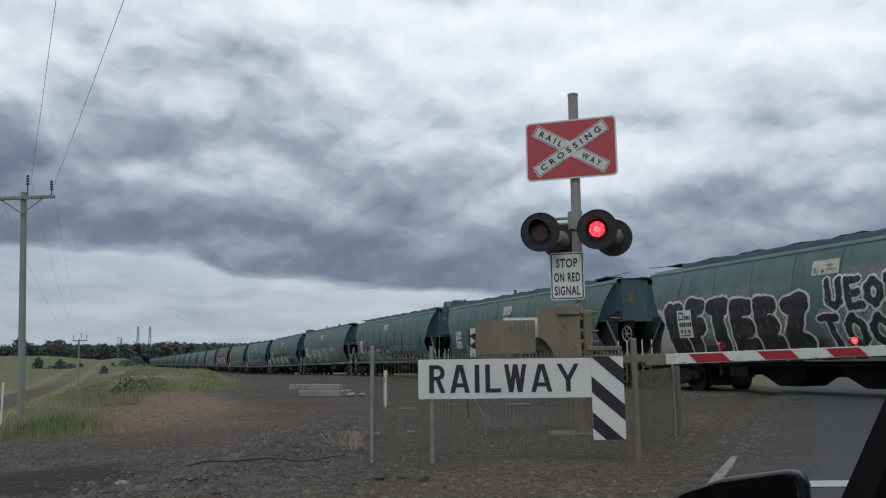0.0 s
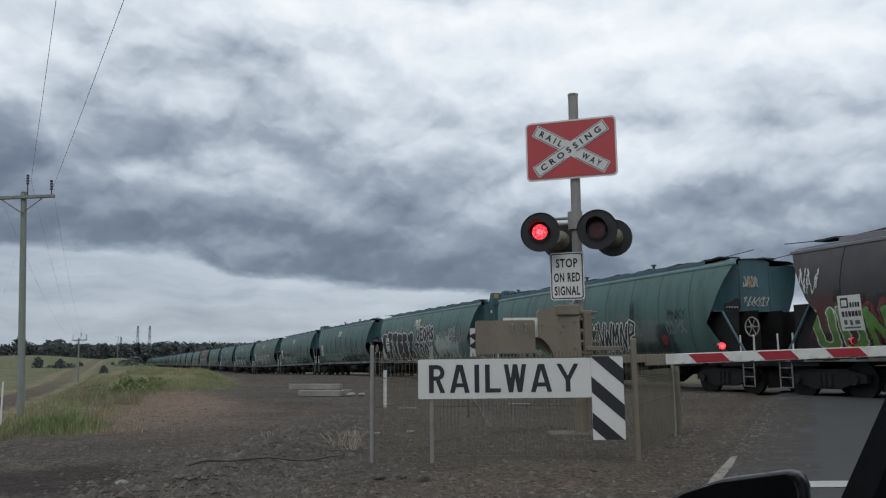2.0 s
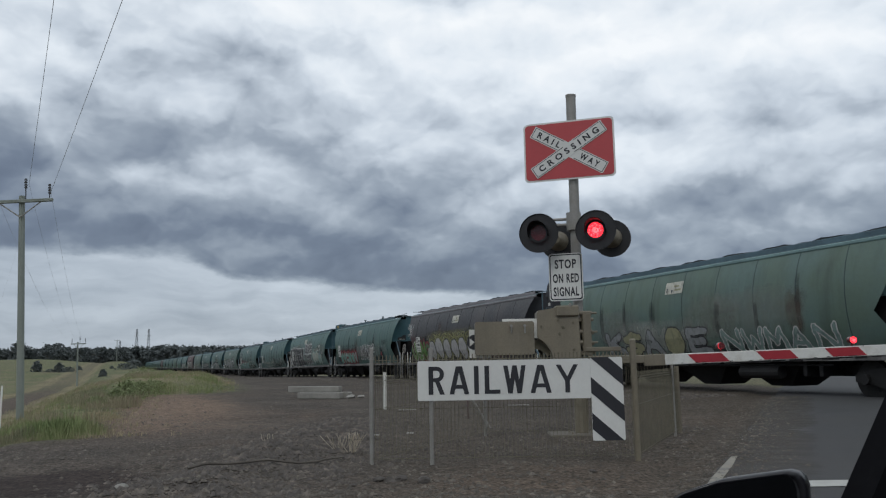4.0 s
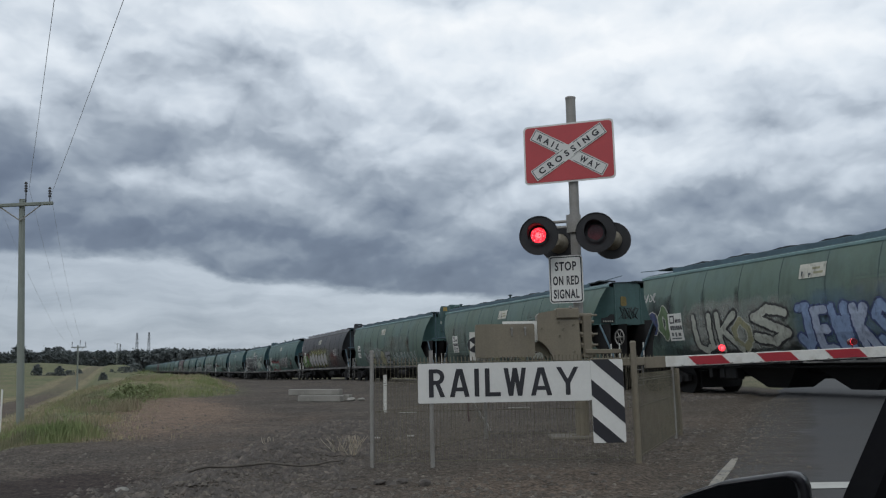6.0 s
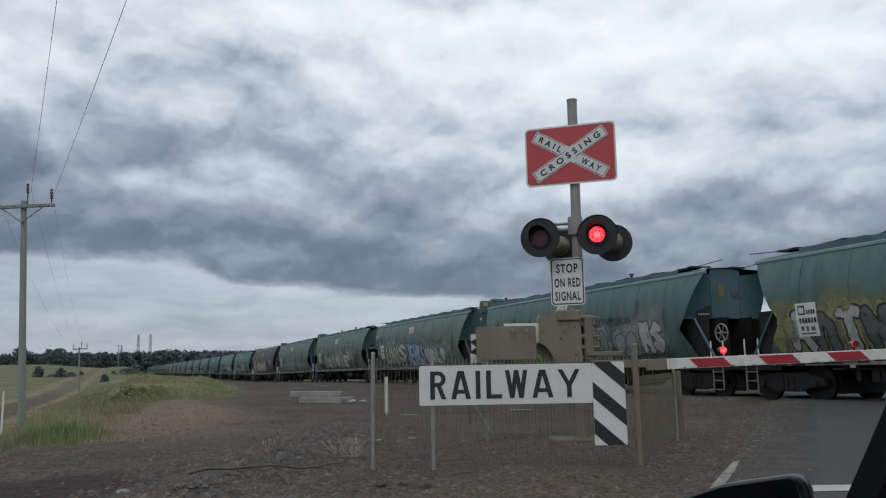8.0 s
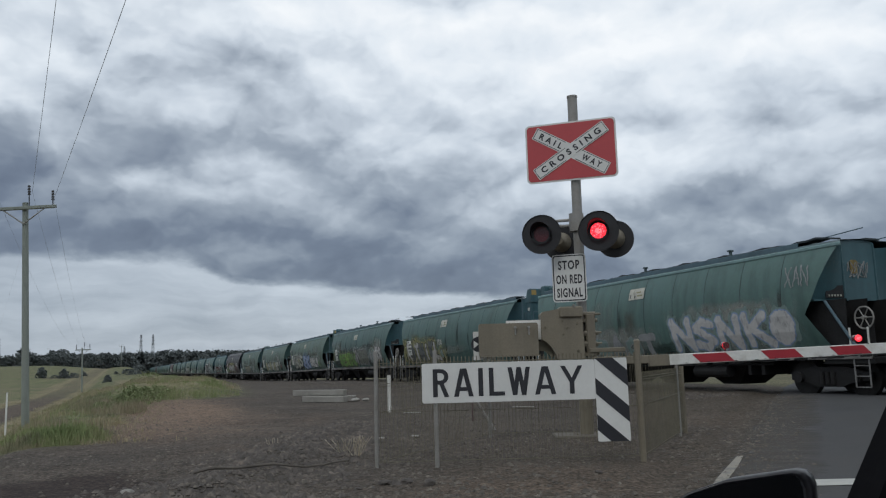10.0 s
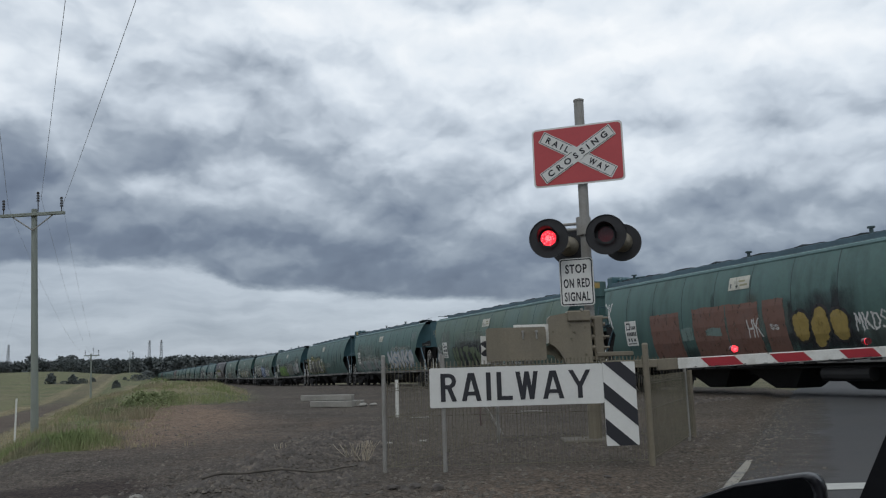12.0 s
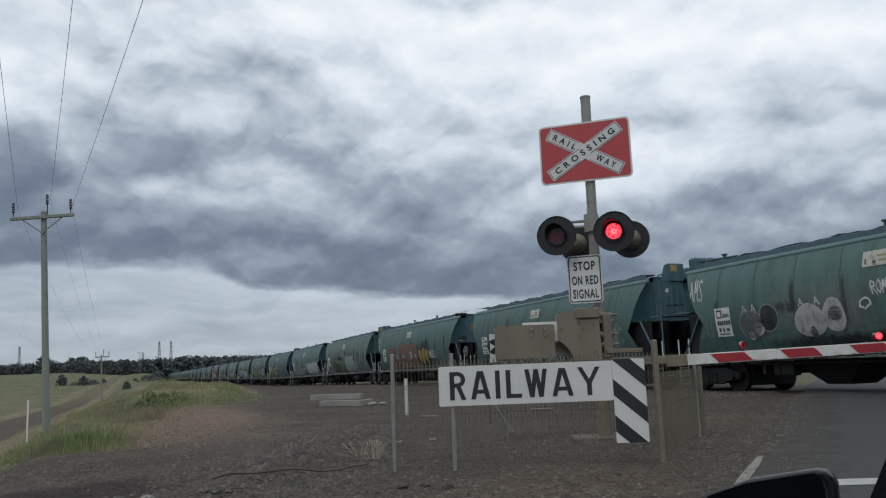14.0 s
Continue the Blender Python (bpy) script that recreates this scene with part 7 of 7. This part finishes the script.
# ---- the car in which the camera sits ----
def make_car():
    ob = empty("car", facing(0.5, 0.95, 0.0), "black car seen by its door mirror and windscreen pillar", "car")
    inv = ob.matrix_basis.inverted()

    def p(right, ahead, z):
        return inv @ facing(right, ahead, z).translation

    bm = bmesh.new()
    # windscreen pillar: a tapering bar
    a, b = p(0.652, 0.98, 1.22), p(0.452, 0.96, 0.84)
    rows = []
    for c, w in ((a, 0.085), (b, 0.115)):
        rows.append([bm.verts.new(c + Vector((x * w, y * 0.05, 0))) for x, y in ((-0.55, 0.3), (-0.45, -0.6), (1.4, -0.8), (1.4, 0.9), (-0.3, 0.9))])
    for i in range(5):
        bm.faces.new((rows[0][i], rows[0][(i + 1) % 5], rows[1][(i + 1) % 5], rows[1][i]))
    bm.faces.new(rows[0])
    bm.faces.new(rows[1][::-1])
    bmesh.ops.recalc_face_normals(bm, faces=bm.faces)
    part("windscreen_pillar", bm, M["car"], ob, "black windscreen pillar trim")
    # mirror
    bm = bmesh.new()
    pts = ((0.243, 0.90), (0.243, 0.95), (0.256, 0.972), (0.285, 0.988), (0.33, 1.001), (0.40, 1.009), (0.416, 1.0105), (0.428, 1.008), (0.435, 1.002), (0.439, 0.990), (0.440, 0.90))
    
    def ring(y, k, off=0.0):
        return [bm.verts.new(p(0.345 + off + (x - 0.345) * k, y, 0.95 + (z - 0.95) * k)) for x, z in pts]

    r0, r1, r2 = ring(1.0, 1.0), ring(1.05, 0.95, 0.03), ring(1.10, 0.7, 0.07)
    n = len(pts)
    for u, v in ((r0, r1), (r1, r2)):
        for i in range(n):
            bm.faces.new((u[i], u[(i + 1) % n], v[(i + 1) % n], v[i]))
    bm.faces.new(r2)
    # the rim turns in to the glass
    r3, r4 = ring(0.999, 0.93), ring(1.012, 0.92)
    for u, v in ((r0, r3), (r3, r4)):
        for i in range(n):
            bm.faces.new((u[i], u[(i + 1) % n], v[(i + 1) % n], v[i]))
    bmesh.ops.recalc_face_normals(bm, faces=bm.faces)
    part("mirror_housing", bm, M["carpaint"], ob, "dark door mirror housing", smooth=True)
    bm = bmesh.new()
    bm.faces.new([bm.verts.new(p(0.345 + (x - 0.345) * 0.93, 1.008, 0.95 + (z - 0.95) * 0.93)) for x, z in pts])
    part("mirror_glass", bm, M["mirror"], ob, "door mirror glass")
    bm = bmesh.new()
    q = [p(0.44, 1.02, 0.93), p(0.56, 1.02, 0.90), p(0.56, 1.02, 0.80), p(0.42, 1.02, 0.88)]
    q2 = [p(0.44, 1.07, 0.93), p(0.56, 1.09, 0.90), p(0.56, 1.09, 0.80), p(0.42, 1.07, 0.88)]
    a, b = [bm.verts.new(v) for v in q], [bm.verts.new(v) for v in q2]
    bm.faces.new(a)
    bm.faces.new(b[::-1])
    for i in range(4):
        bm.faces.new((a[i], b[i], b[(i + 1) % 4], a[(i + 1) % 4]))
    part("mirror_arm", bm, M["car"], ob)
    # an unseen door panel beside the seat, added to darken mirror and pillar
    bm = bmesh.new()
    a = [bm.verts.new(p(x, y, z)) for x, y, z in ((0.70, 1.0, 0.25), (0.62, -1.6, 0.25), (0.62, -1.6, 1.45), (0.68, 0.6, 1.40), (0.72, 1.0, 1.05))]
    b = [bm.verts.new(v.co + (p(0.06, 0, 0) - p(0, 0, 0))) for v in a]
    bm.faces.new(a)
    bm.faces.new(b[::-1])
    for i in range(5):
        bm.faces.new((a[i], b[i], b[(i + 1) % 5], a[(i + 1) % 5]))
    bmesh.ops.recalc_face_normals(bm, faces=bm.faces)
    part("cabin_trim", bm, M["car"], ob, "unseen dark door panel, added for the mirror to reflect")


make_car()


# ---- loose stones, grass and weeds ----
def scatter_stones(name, spots, mt, label, rng):
    verts, faces = [], []
    for x, y, r in spots:
        z = max(height(x, y), 0.012 + hump(x)) if 0.0 < road_across(x, y)[0] < 8.7 else height(x, y)
        base = len(verts)
        a = rng.uniform(0, 6.28)
        ca, sa = math.cos(a), math.sin(a)
        for px, py, pz in ((1, 0, 0.1), (0.3, 0.9, 0), (-0.8, 0.6, 0.1), (-0.9, -0.5, 0), (0.2, -1, 0.1), (0.25, 0.2, 0.75), (-0.35, -0.15, 0.65)):
            f = r * rng.uniform(0.75, 1.25)
            verts.append((x + f * (px * ca - py * sa), y + f * (px * sa + py * ca), z + f * pz - 0.1 * r))
        for t in ((0, 1, 5), (1, 2, 6), (1, 6, 5), (2, 3, 6), (3, 4, 6), (4, 5, 6), (4, 0, 5)):
            faces.append(tuple(base + i for i in t))
    me = bpy.data.meshes.new(name)
    me.from_pydata(verts, [], faces)
    me.materials.append(mt)
    tagged(new(name, me), label, "stones", kind="stuff")


def stone_fields():
    rng = random.Random(11)
    spots, heap = [], []
    while len(spots) < 15000:
        d = 6.2 + 26 * rng.random() ** 2.0
        a = radians(HEAD + rng.uniform(-31, 31))
        x, y = d * math.sin(a), d * math.cos(a)
        g, s, r, p = zones(x, y)
        across, _ = road_across(x, y)
        if g > 0.4 or 0.25 < across < 8.9 or x > 14.2 or rng.random() < max(0.75 * r, 0.9 * patch_share(x, y)):
            continue
        if noise.noise((x * 0.5, y * 0.5, 12)) < rng.uniform(-0.5, 0.35):
            continue
        spots.append((x, y, min(0.042, 0.008 + rng.expovariate(115))))
    for i in range(5200):
        along, out = rng.uniform(-4, 13), 0.12 + rng.gauss(0, 0.28)
        q = ROAD_A + ROAD_D * along + ROAD_R * (out + 0.25 * noise.noise((along * 0.9, 2.0, 4)))
        if -0.5 < road_across(q.x, q.y)[0] < 1.4:
            spots.append((q.x, q.y, min(0.03, 0.006 + rng.expovariate(150))))
    scatter_stones("gravel", spots, M["stone"], "loose dusty gravel over the yard", rng)
    while len(heap) < 9000:
        y = rng.uniform(7.2, 16.5)
        x = 0.75 + (y - 8.0) * 0.486 + rng.gauss(0, 0.55) + (0.5 if rng.random() < 0.4 else 0)
        heap.append((x, y, min(0.075, 0.011 + rng.expovariate(85))))
    for i in range(5000):
        heap.append((rng.uniform(12.3, 14.6), rng.uniform(16, 60), rng.uniform(0.02, 0.06)))
    for i in range(1500):
        x, y = rng.uniform(2.5, 9), rng.uniform(9, 13)
        heap.append((x, y, rng.uniform(0.012, 0.04)))
    heap = [h for h in heap if not -0.3 < road_across(h[0], h[1])[0] < 9]
    scatter_stones("spoil_heap", heap, M["ballast"], "dark crushed stone spoil in low heaps", rng)
    for x, y, r, label in ((0.10, 8.37, 0.05, "pale dusty boulder on the gravel"), (2.41, 7.62, 0.045, "dark broken clod on the gravel"), (2.62, 7.59, 0.055, "dark broken clod on the gravel"), (2.79, 7.42, 0.06, "dark broken clod on the gravel"), (4.62, 7.3, 0.035, "dark broken clod on the gravel"), (2.12, 7.52, 0.03, "dark broken clod on the gravel"), (7.31, 26.2, 0.15, "pale broken concrete lump by the sleepers"), (7.62, 26.0, 0.10, "pale broken concrete lump by the sleepers")):
        bm = bmesh.new()
        bmesh.ops.create_icosphere(bm, subdivisions=2, radius=r)
        for v in bm.verts:
            v.co *= 1 + 0.5 * noise.noise(v.co * (1.6 / r * 0.5) + Vector((x, y, 0)))
            v.co.z *= 0.6
            v.co.x *= 1.35
        ob = part("rock", bm, M["concrete"] if "pale" in label else M["ballast"])
        ob.matrix_basis = pose(x, y, height(x, y) + 0.3 * r, 0, 0, 40 * r * 100)
        tagged(ob, label, "rock", "yard rocks")


stone_fields()


def blades(name, spots, mt, label, rng, lean=0.5):
    verts, faces = [], []
    for x, y, h, n in spots:
        z = height(x, y) - 0.02
        for i in range(n):
            a, l = rng.uniform(0, 6.28), h * rng.uniform(0.55, 1.1)
            ox, oy = rng.gauss(0, 0.28 * h), rng.gauss(0, 0.28 * h)
            w = 0.004 + 0.010 * h
            dx, dy = math.cos(a), math.sin(a)
            k = lean * rng.uniform(0.1, 1.0) * l
            b = len(verts)
            verts += [(x + ox - dy * w, y + oy + dx * w, z), (x + ox + dy * w, y + oy - dx * w, z), (x + ox + dx * k * 0.35 + dy * w * 0.7, y + oy + dy * k * 0.35 - dx * w * 0.7, z + l * 0.6), (x + ox + dx * k * 0.35 - dy * w * 0.7, y + oy + dy * k * 0.35 + dx * w * 0.7, z + l * 0.6), (x + ox + dx * k, y + oy + dy * k, z + l)]
            faces += [(b, b + 1, b + 2, b + 3), (b + 3, b + 2, b + 4)]
    me = bpy.data.meshes.new(name)
    me.from_pydata(verts, [], faces)
    me.materials.append(mt)
    tagged(new(name, me), label, "grass", kind="stuff")


def grasses():
    rng = random.Random(21)
    lush, dry, weeds = [], [], []
    # shaggy lumps at the near end of the bank
    for cx, cy, rx, ry, n, h, where in ((-0.80, 15.7, 0.62, 0.9, 900, 0.36, lush), (-1.35, 15.6, 0.6, 0.7, 600, 0.22, weeds), (-1.5, 17.2, 0.9, 1.3, 900, 0.24, lush), (-0.7, 17.6, 0.5, 1.2, 400, 0.2, weeds), (-0.45, 20.5, 0.6, 1.6, 500, 0.22, dry), (-1.7, 19.5, 1.0, 1.8, 700, 0.22, weeds)):
        for i in range(n):
            a, r = rng.uniform(0, 6.28), rng.random() ** 0.7
            k = 1 - 0.75 * r * r
            where.append((cx + rx * 1.15 * r * math.cos(a), cy + ry * 1.15 * r * math.sin(a), h * k * rng.uniform(0.4, 1.15), 6))
    # along the top of the bank and the end of the yard
    for i in range(21000):
        y = 15.2 + 50 * rng.random() ** 1.25
        x = rng.uniform(-4.5, 10.0)
        g, s, r, p = zones(x, y)
        if g < rng.uniform(0.25, 0.75):
            continue
        k = noise.noise((x * 0.55, y * 0.3, 31)) + 0.5 * noise.noise((x * 1.7, y * 0.9, 33))
        tall = max(0.25, 0.75 + 1.3 * noise.noise((x * 0.8, y * 0.45, 35)))
        h = rng.uniform(0.05, 0.2) * tall
        if x > 1.5 and y < 50 and k > -0.3:
            (lush if y < 44 else dry).append((x, y, h * (1.9 if y < 44 else 1.0), 6))
        elif k > 0.12:
            weeds.append((x, y, h * 1.5, 6))
        elif k > -0.15:
            lush.append((x, y, h * 1.2, 5))
        else:
            dry.append((x, y, h, 4))
    for i in range(3000):
        x, y = rng.uniform(-8.5, -2.2), rng.uniform(17, 80)
        g, s, r, p = zones(x, y)
        if s > 0.3:
            dry.append((x, y, rng.uniform(0.05, 0.2), 5))
    # thin tufts straying onto the dirt
    for i in range(1500):
        y = 14.5 + 30 * rng.random() ** 1.3
        x = -0.55 + 0.082 * max(0.0, y - 18) + abs(rng.gauss(0, 0.55))
        (dry if rng.random() < 0.6 else weeds).append((x, y, rng.uniform(0.03, 0.13), 4))
    # scrub on the shoulder
    for cx, cy, rx, ry, n in ((0.5, 34, 0.6, 2.5, 300), (0.3, 26, 0.4, 1.6, 220), (1.5, 45, 0.9, 3.0, 260), (-0.6, 30, 0.9, 3.0, 260)):
        for i in range(n):
            a, r = rng.uniform(0, 6.28), math.sqrt(rng.random())
            weeds.append((cx + rx * r * math.cos(a), cy + ry * r * math.sin(a), rng.uniform(0.12, 0.4), 7))
    blades("grass", lush, M["grass"], "lush green grass on the bank", rng)
    blades("dry_grass", dry, M["drygrass"], "pale dry grass beside the lane", rng)
    blades("weeds", weeds, M["weed"], "dull grey-green weeds on the bank", rng)


grasses()


def dry_weed(x, y, h, n, seed, label):
    rng = random.Random(seed)
    ob = empty("dry_weed", pose(x, y, height(x, y)), label, "weed", "dry weeds")
    for i in range(n):
        bm = bmesh.new()
        a, k = rng.uniform(0, 6.28), rng.uniform(0.1, 0.6)
        p = [Vector((0.05 * math.cos(a), 0.05 * math.sin(a), 0))]
        for j in range(1, 4):
            p.append(p[-1] + Vector((math.cos(a) * k * 0.3 + rng.gauss(0, 0.12), math.sin(a) * k * 0.3 + rng.gauss(0, 0.12), 0.33)) * h)
        for u, v in zip(p, p[1:]):
            rod(bm, u, v, 0.0042, 5, 0.0026)
        part("stalk", bm, M["straw"], ob)


dry_weed(2.84, 10.15, 0.24, 20, 1, "dry bleached weed stalks beside the fence")
dry_weed(2.76, 10.4, 0.21, 12, 2, "dry bleached weed stalks beside the fence")
dry_weed(2.05, 11.6, 0.12, 6, 3, "dry bleached weed stalks on the spoil")


def stick(name, a, b, r, mt, label, category):
    bm = bmesh.new()
    a, b = Vector(a), Vector(b)
    pts = [a.lerp(b, i / 6) + Vector((math.sin(i * 2.1), 0, 0.5 * math.sin(i * 1.3))) * (0.01 * (b - a).length) for i in range(7)]
    rings = []
    side = (b - a).cross(Vector((0, 0, 1)))
    side = side.normalized() if side.length > 0.01 else Vector((1, 0, 0))
    up = side.cross(b - a).normalized()
    for p in pts:
        rings.append([bm.verts.new(p + r * (side * math.cos(k * 1.047) + up * math.sin(k * 1.047))) for k in range(6)])
    for u, v in zip(rings, rings[1:]):
        for k in range(6):
            bm.faces.new((u[k], u[(k + 1) % 6], v[(k + 1) % 6], v[k]))
    bm.faces.new(rings[0])
    bm.faces.new(rings[-1][::-1])
    bmesh.ops.recalc_face_normals(bm, faces=bm.faces)
    tagged(part(name, bm, mt), label, category)



def trailing(name, pts, r, mt, label, category):
    """A thin bent thing lying on the ground through the given places."""
    line = []
    for (x0, y0), (x1, y1) in zip(pts, pts[1:]):
        for i in range(5):
            u = i / 5
            x, y = x0 + (x1 - x0) * u, y0 + (y1 - y0) * u
            line.append(Vector((x, y, height(x, y) + 0.9 * r + 0.036 + 0.012 * noise.noise((x * 4, y * 4, 2)))))
    bm = bmesh.new()
    side, up = Vector((-0.3, 0.95, 0)), Vector((0, 0, 1))
    rings = [[bm.verts.new(q + r * (1 - 0.5 * (i / len(line)) ** 2) * (side * math.cos(k * 1.047) + up * math.sin(k * 1.047))) for k in range(6)] for i, q in enumerate(line)]
    for u, v in zip(rings, rings[1:]):
        for k in range(6):
            bm.faces.new((u[k], u[(k + 1) % 6], v[(k + 1) % 6], v[k]))
    bm.faces.new(rings[0])
    bm.faces.new(rings[-1][::-1])
    bmesh.ops.recalc_face_normals(bm, faces=bm.faces)
    tagged(part(name, bm, mt), label, category)


trailing("branch", [(0.70, 8.43), (1.05, 8.56), (1.46, 8.73), (1.90, 8.98), (2.30, 9.30), (2.66, 9.66)], 0.017, M["sleeper"], "long dark dead branch half buried in the gravel", "branch")
s0, s1 = spot(0.78, 14.1, 0.0), spot(0.44, 14.1, 0.58)
stick("stake", s0, s1, 0.026, M["galv"], "leaning grey steel stake behind the sign", "stake")
s0, s1 = spot(0.48, 16.5, 0.22), spot(0.47, 16.5, 0.5)
stick("stake", spot(0.48, 16.5, -0.05), s1, 0.022, M["maroon"], "short faded red stake in the gravel", "stake")
for r, a, w in ((1.85, 20.3, 0.55), (-0.9, 19.8, 0.45), (-0.55, 13.0, 0.12), (-1.05, 12.6, 0.1)):
    q = spot(r, a, 0)
    bm = bmesh.new()
    box(bm, -w / 2, w / 2, -0.07, 0.07, 0, 0.02, 0.004)
    ob = part("debris", bm, M["concrete"])
    ob.matrix_basis = pose(q.x, q.y, height(q.x, q.y) + 0.012, 0, 0, -20)
    tagged(ob, "pale flat scrap lying on the gravel", "debris", "yard debris")


for x, y, h, w, seed in ((0.1, 29.4, 0.5, 0.9, 48), (0.45, 31.0, 0.7, 1.3, 49), (0.85, 33.6, 0.65, 1.5, 50), (-0.5, 27.5, 0.35, 0.9, 51), (1.5, 36.8, 0.5, 1.7, 41), (0.25, 26.2, 0.32, 0.7, 43), (1.6, 49.0, 0.6, 2.4, 44), (-0.75, 15.7, 0.26, 0.7, 46), (3.0, 52.0, 0.4, 1.6, 47)):
    make_bush(pose(x, y, height(x, y) - 0.08), h, w, seed, "low green shrub on the grassy bank", "shrub")


def road_dust():
    """Gravel dust thinning out over the edge of the asphalt."""
    bm = bmesh.new()
    rows = []
    for a in (-0.25, 0.03, 0.28, 0.60, 1.0):
        row = []
        for i in range(41):
            along = -3.0 + 0.45 * i
            q = ROAD_A + ROAD_D * along + ROAD_R * a
            z = hump(q.x) + (0.019 if a > 0 else -0.03)
            row.append(bm.verts.new((-z, along, a)))
        rows.append(row)
    for u, v in zip(rows, rows[1:]):
        for i in range(40):
            bm.faces.new((u[i], u[i + 1], v[i + 1], v[i]))
    ob = part("road_dust", bm, soft("gravel_dust", (0.076, 0.064, 0.051), 0.55))
    ob.matrix_basis = Matrix(((0, ROAD_D.x, ROAD_R.x, ROAD_A.x), (0, ROAD_D.y, ROAD_R.y, ROAD_A.y), (-1, 0, 0, 0), (0, 0, 0, 1)))
    tagged(ob, "brown gravel dust spilling over the asphalt edge", "dust", kind="stuff")


road_dust()


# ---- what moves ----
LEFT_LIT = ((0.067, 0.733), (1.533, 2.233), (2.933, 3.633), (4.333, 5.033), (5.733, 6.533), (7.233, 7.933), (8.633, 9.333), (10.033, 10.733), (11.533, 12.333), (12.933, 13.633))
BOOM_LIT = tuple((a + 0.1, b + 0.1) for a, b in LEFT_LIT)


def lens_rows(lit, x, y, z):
    """A lens disc that stands lit side out during the given spans and turns its dark side out between them, imitating a
    switched lamp.
    """
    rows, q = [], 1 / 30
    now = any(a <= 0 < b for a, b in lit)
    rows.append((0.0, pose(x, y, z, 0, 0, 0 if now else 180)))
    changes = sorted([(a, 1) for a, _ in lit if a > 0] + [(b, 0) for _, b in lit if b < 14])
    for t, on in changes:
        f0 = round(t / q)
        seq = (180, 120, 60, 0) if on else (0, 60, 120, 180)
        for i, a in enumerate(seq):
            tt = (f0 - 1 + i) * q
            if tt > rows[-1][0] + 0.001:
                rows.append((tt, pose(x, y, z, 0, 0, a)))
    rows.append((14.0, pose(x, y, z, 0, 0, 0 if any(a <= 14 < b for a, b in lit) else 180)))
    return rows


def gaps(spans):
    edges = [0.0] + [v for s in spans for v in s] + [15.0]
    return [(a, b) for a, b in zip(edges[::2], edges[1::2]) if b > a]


HALVES = [0.5 * i for i in range(29)]


def motions():
    for k, wagon in WAGONS.items():
        walk(wagon, [(t, wagon_pose(k, t)) for t in HALVES])
    # wheel pairs roll; those at the same place under alike wagons share one set of keys
    shared = {}
    for k, wagon in WAGONS.items():
        for wheels in [o for o in wagon.children_recursive if o.name.startswith("wheelset")]:
            way, dy = (1 if k in FLIPPED else -1), wheels.location.y
            if (way, dy) not in shared:
                rows = []
                for f in range(421):
                    t = f / 30
                    rows.append((t, pose(0, dy, 0.445) @ Matrix.Rotation(way * (train_y(0, t) - train_y(0, 0)) / 0.445, 4, "X")))
                walk(wheels, rows)
                shared[way, dy] = wheels.animation_data
            else:
                wheels.rotation_mode = "QUATERNION"
                keys = wheels.animation_data_create()
                keys.action = shared[way, dy].action
                keys.action_slot = shared[way, dy].action_slot
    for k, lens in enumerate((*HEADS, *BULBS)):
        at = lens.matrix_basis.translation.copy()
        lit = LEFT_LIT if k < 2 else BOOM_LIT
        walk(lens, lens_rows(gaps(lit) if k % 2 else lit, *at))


motions()
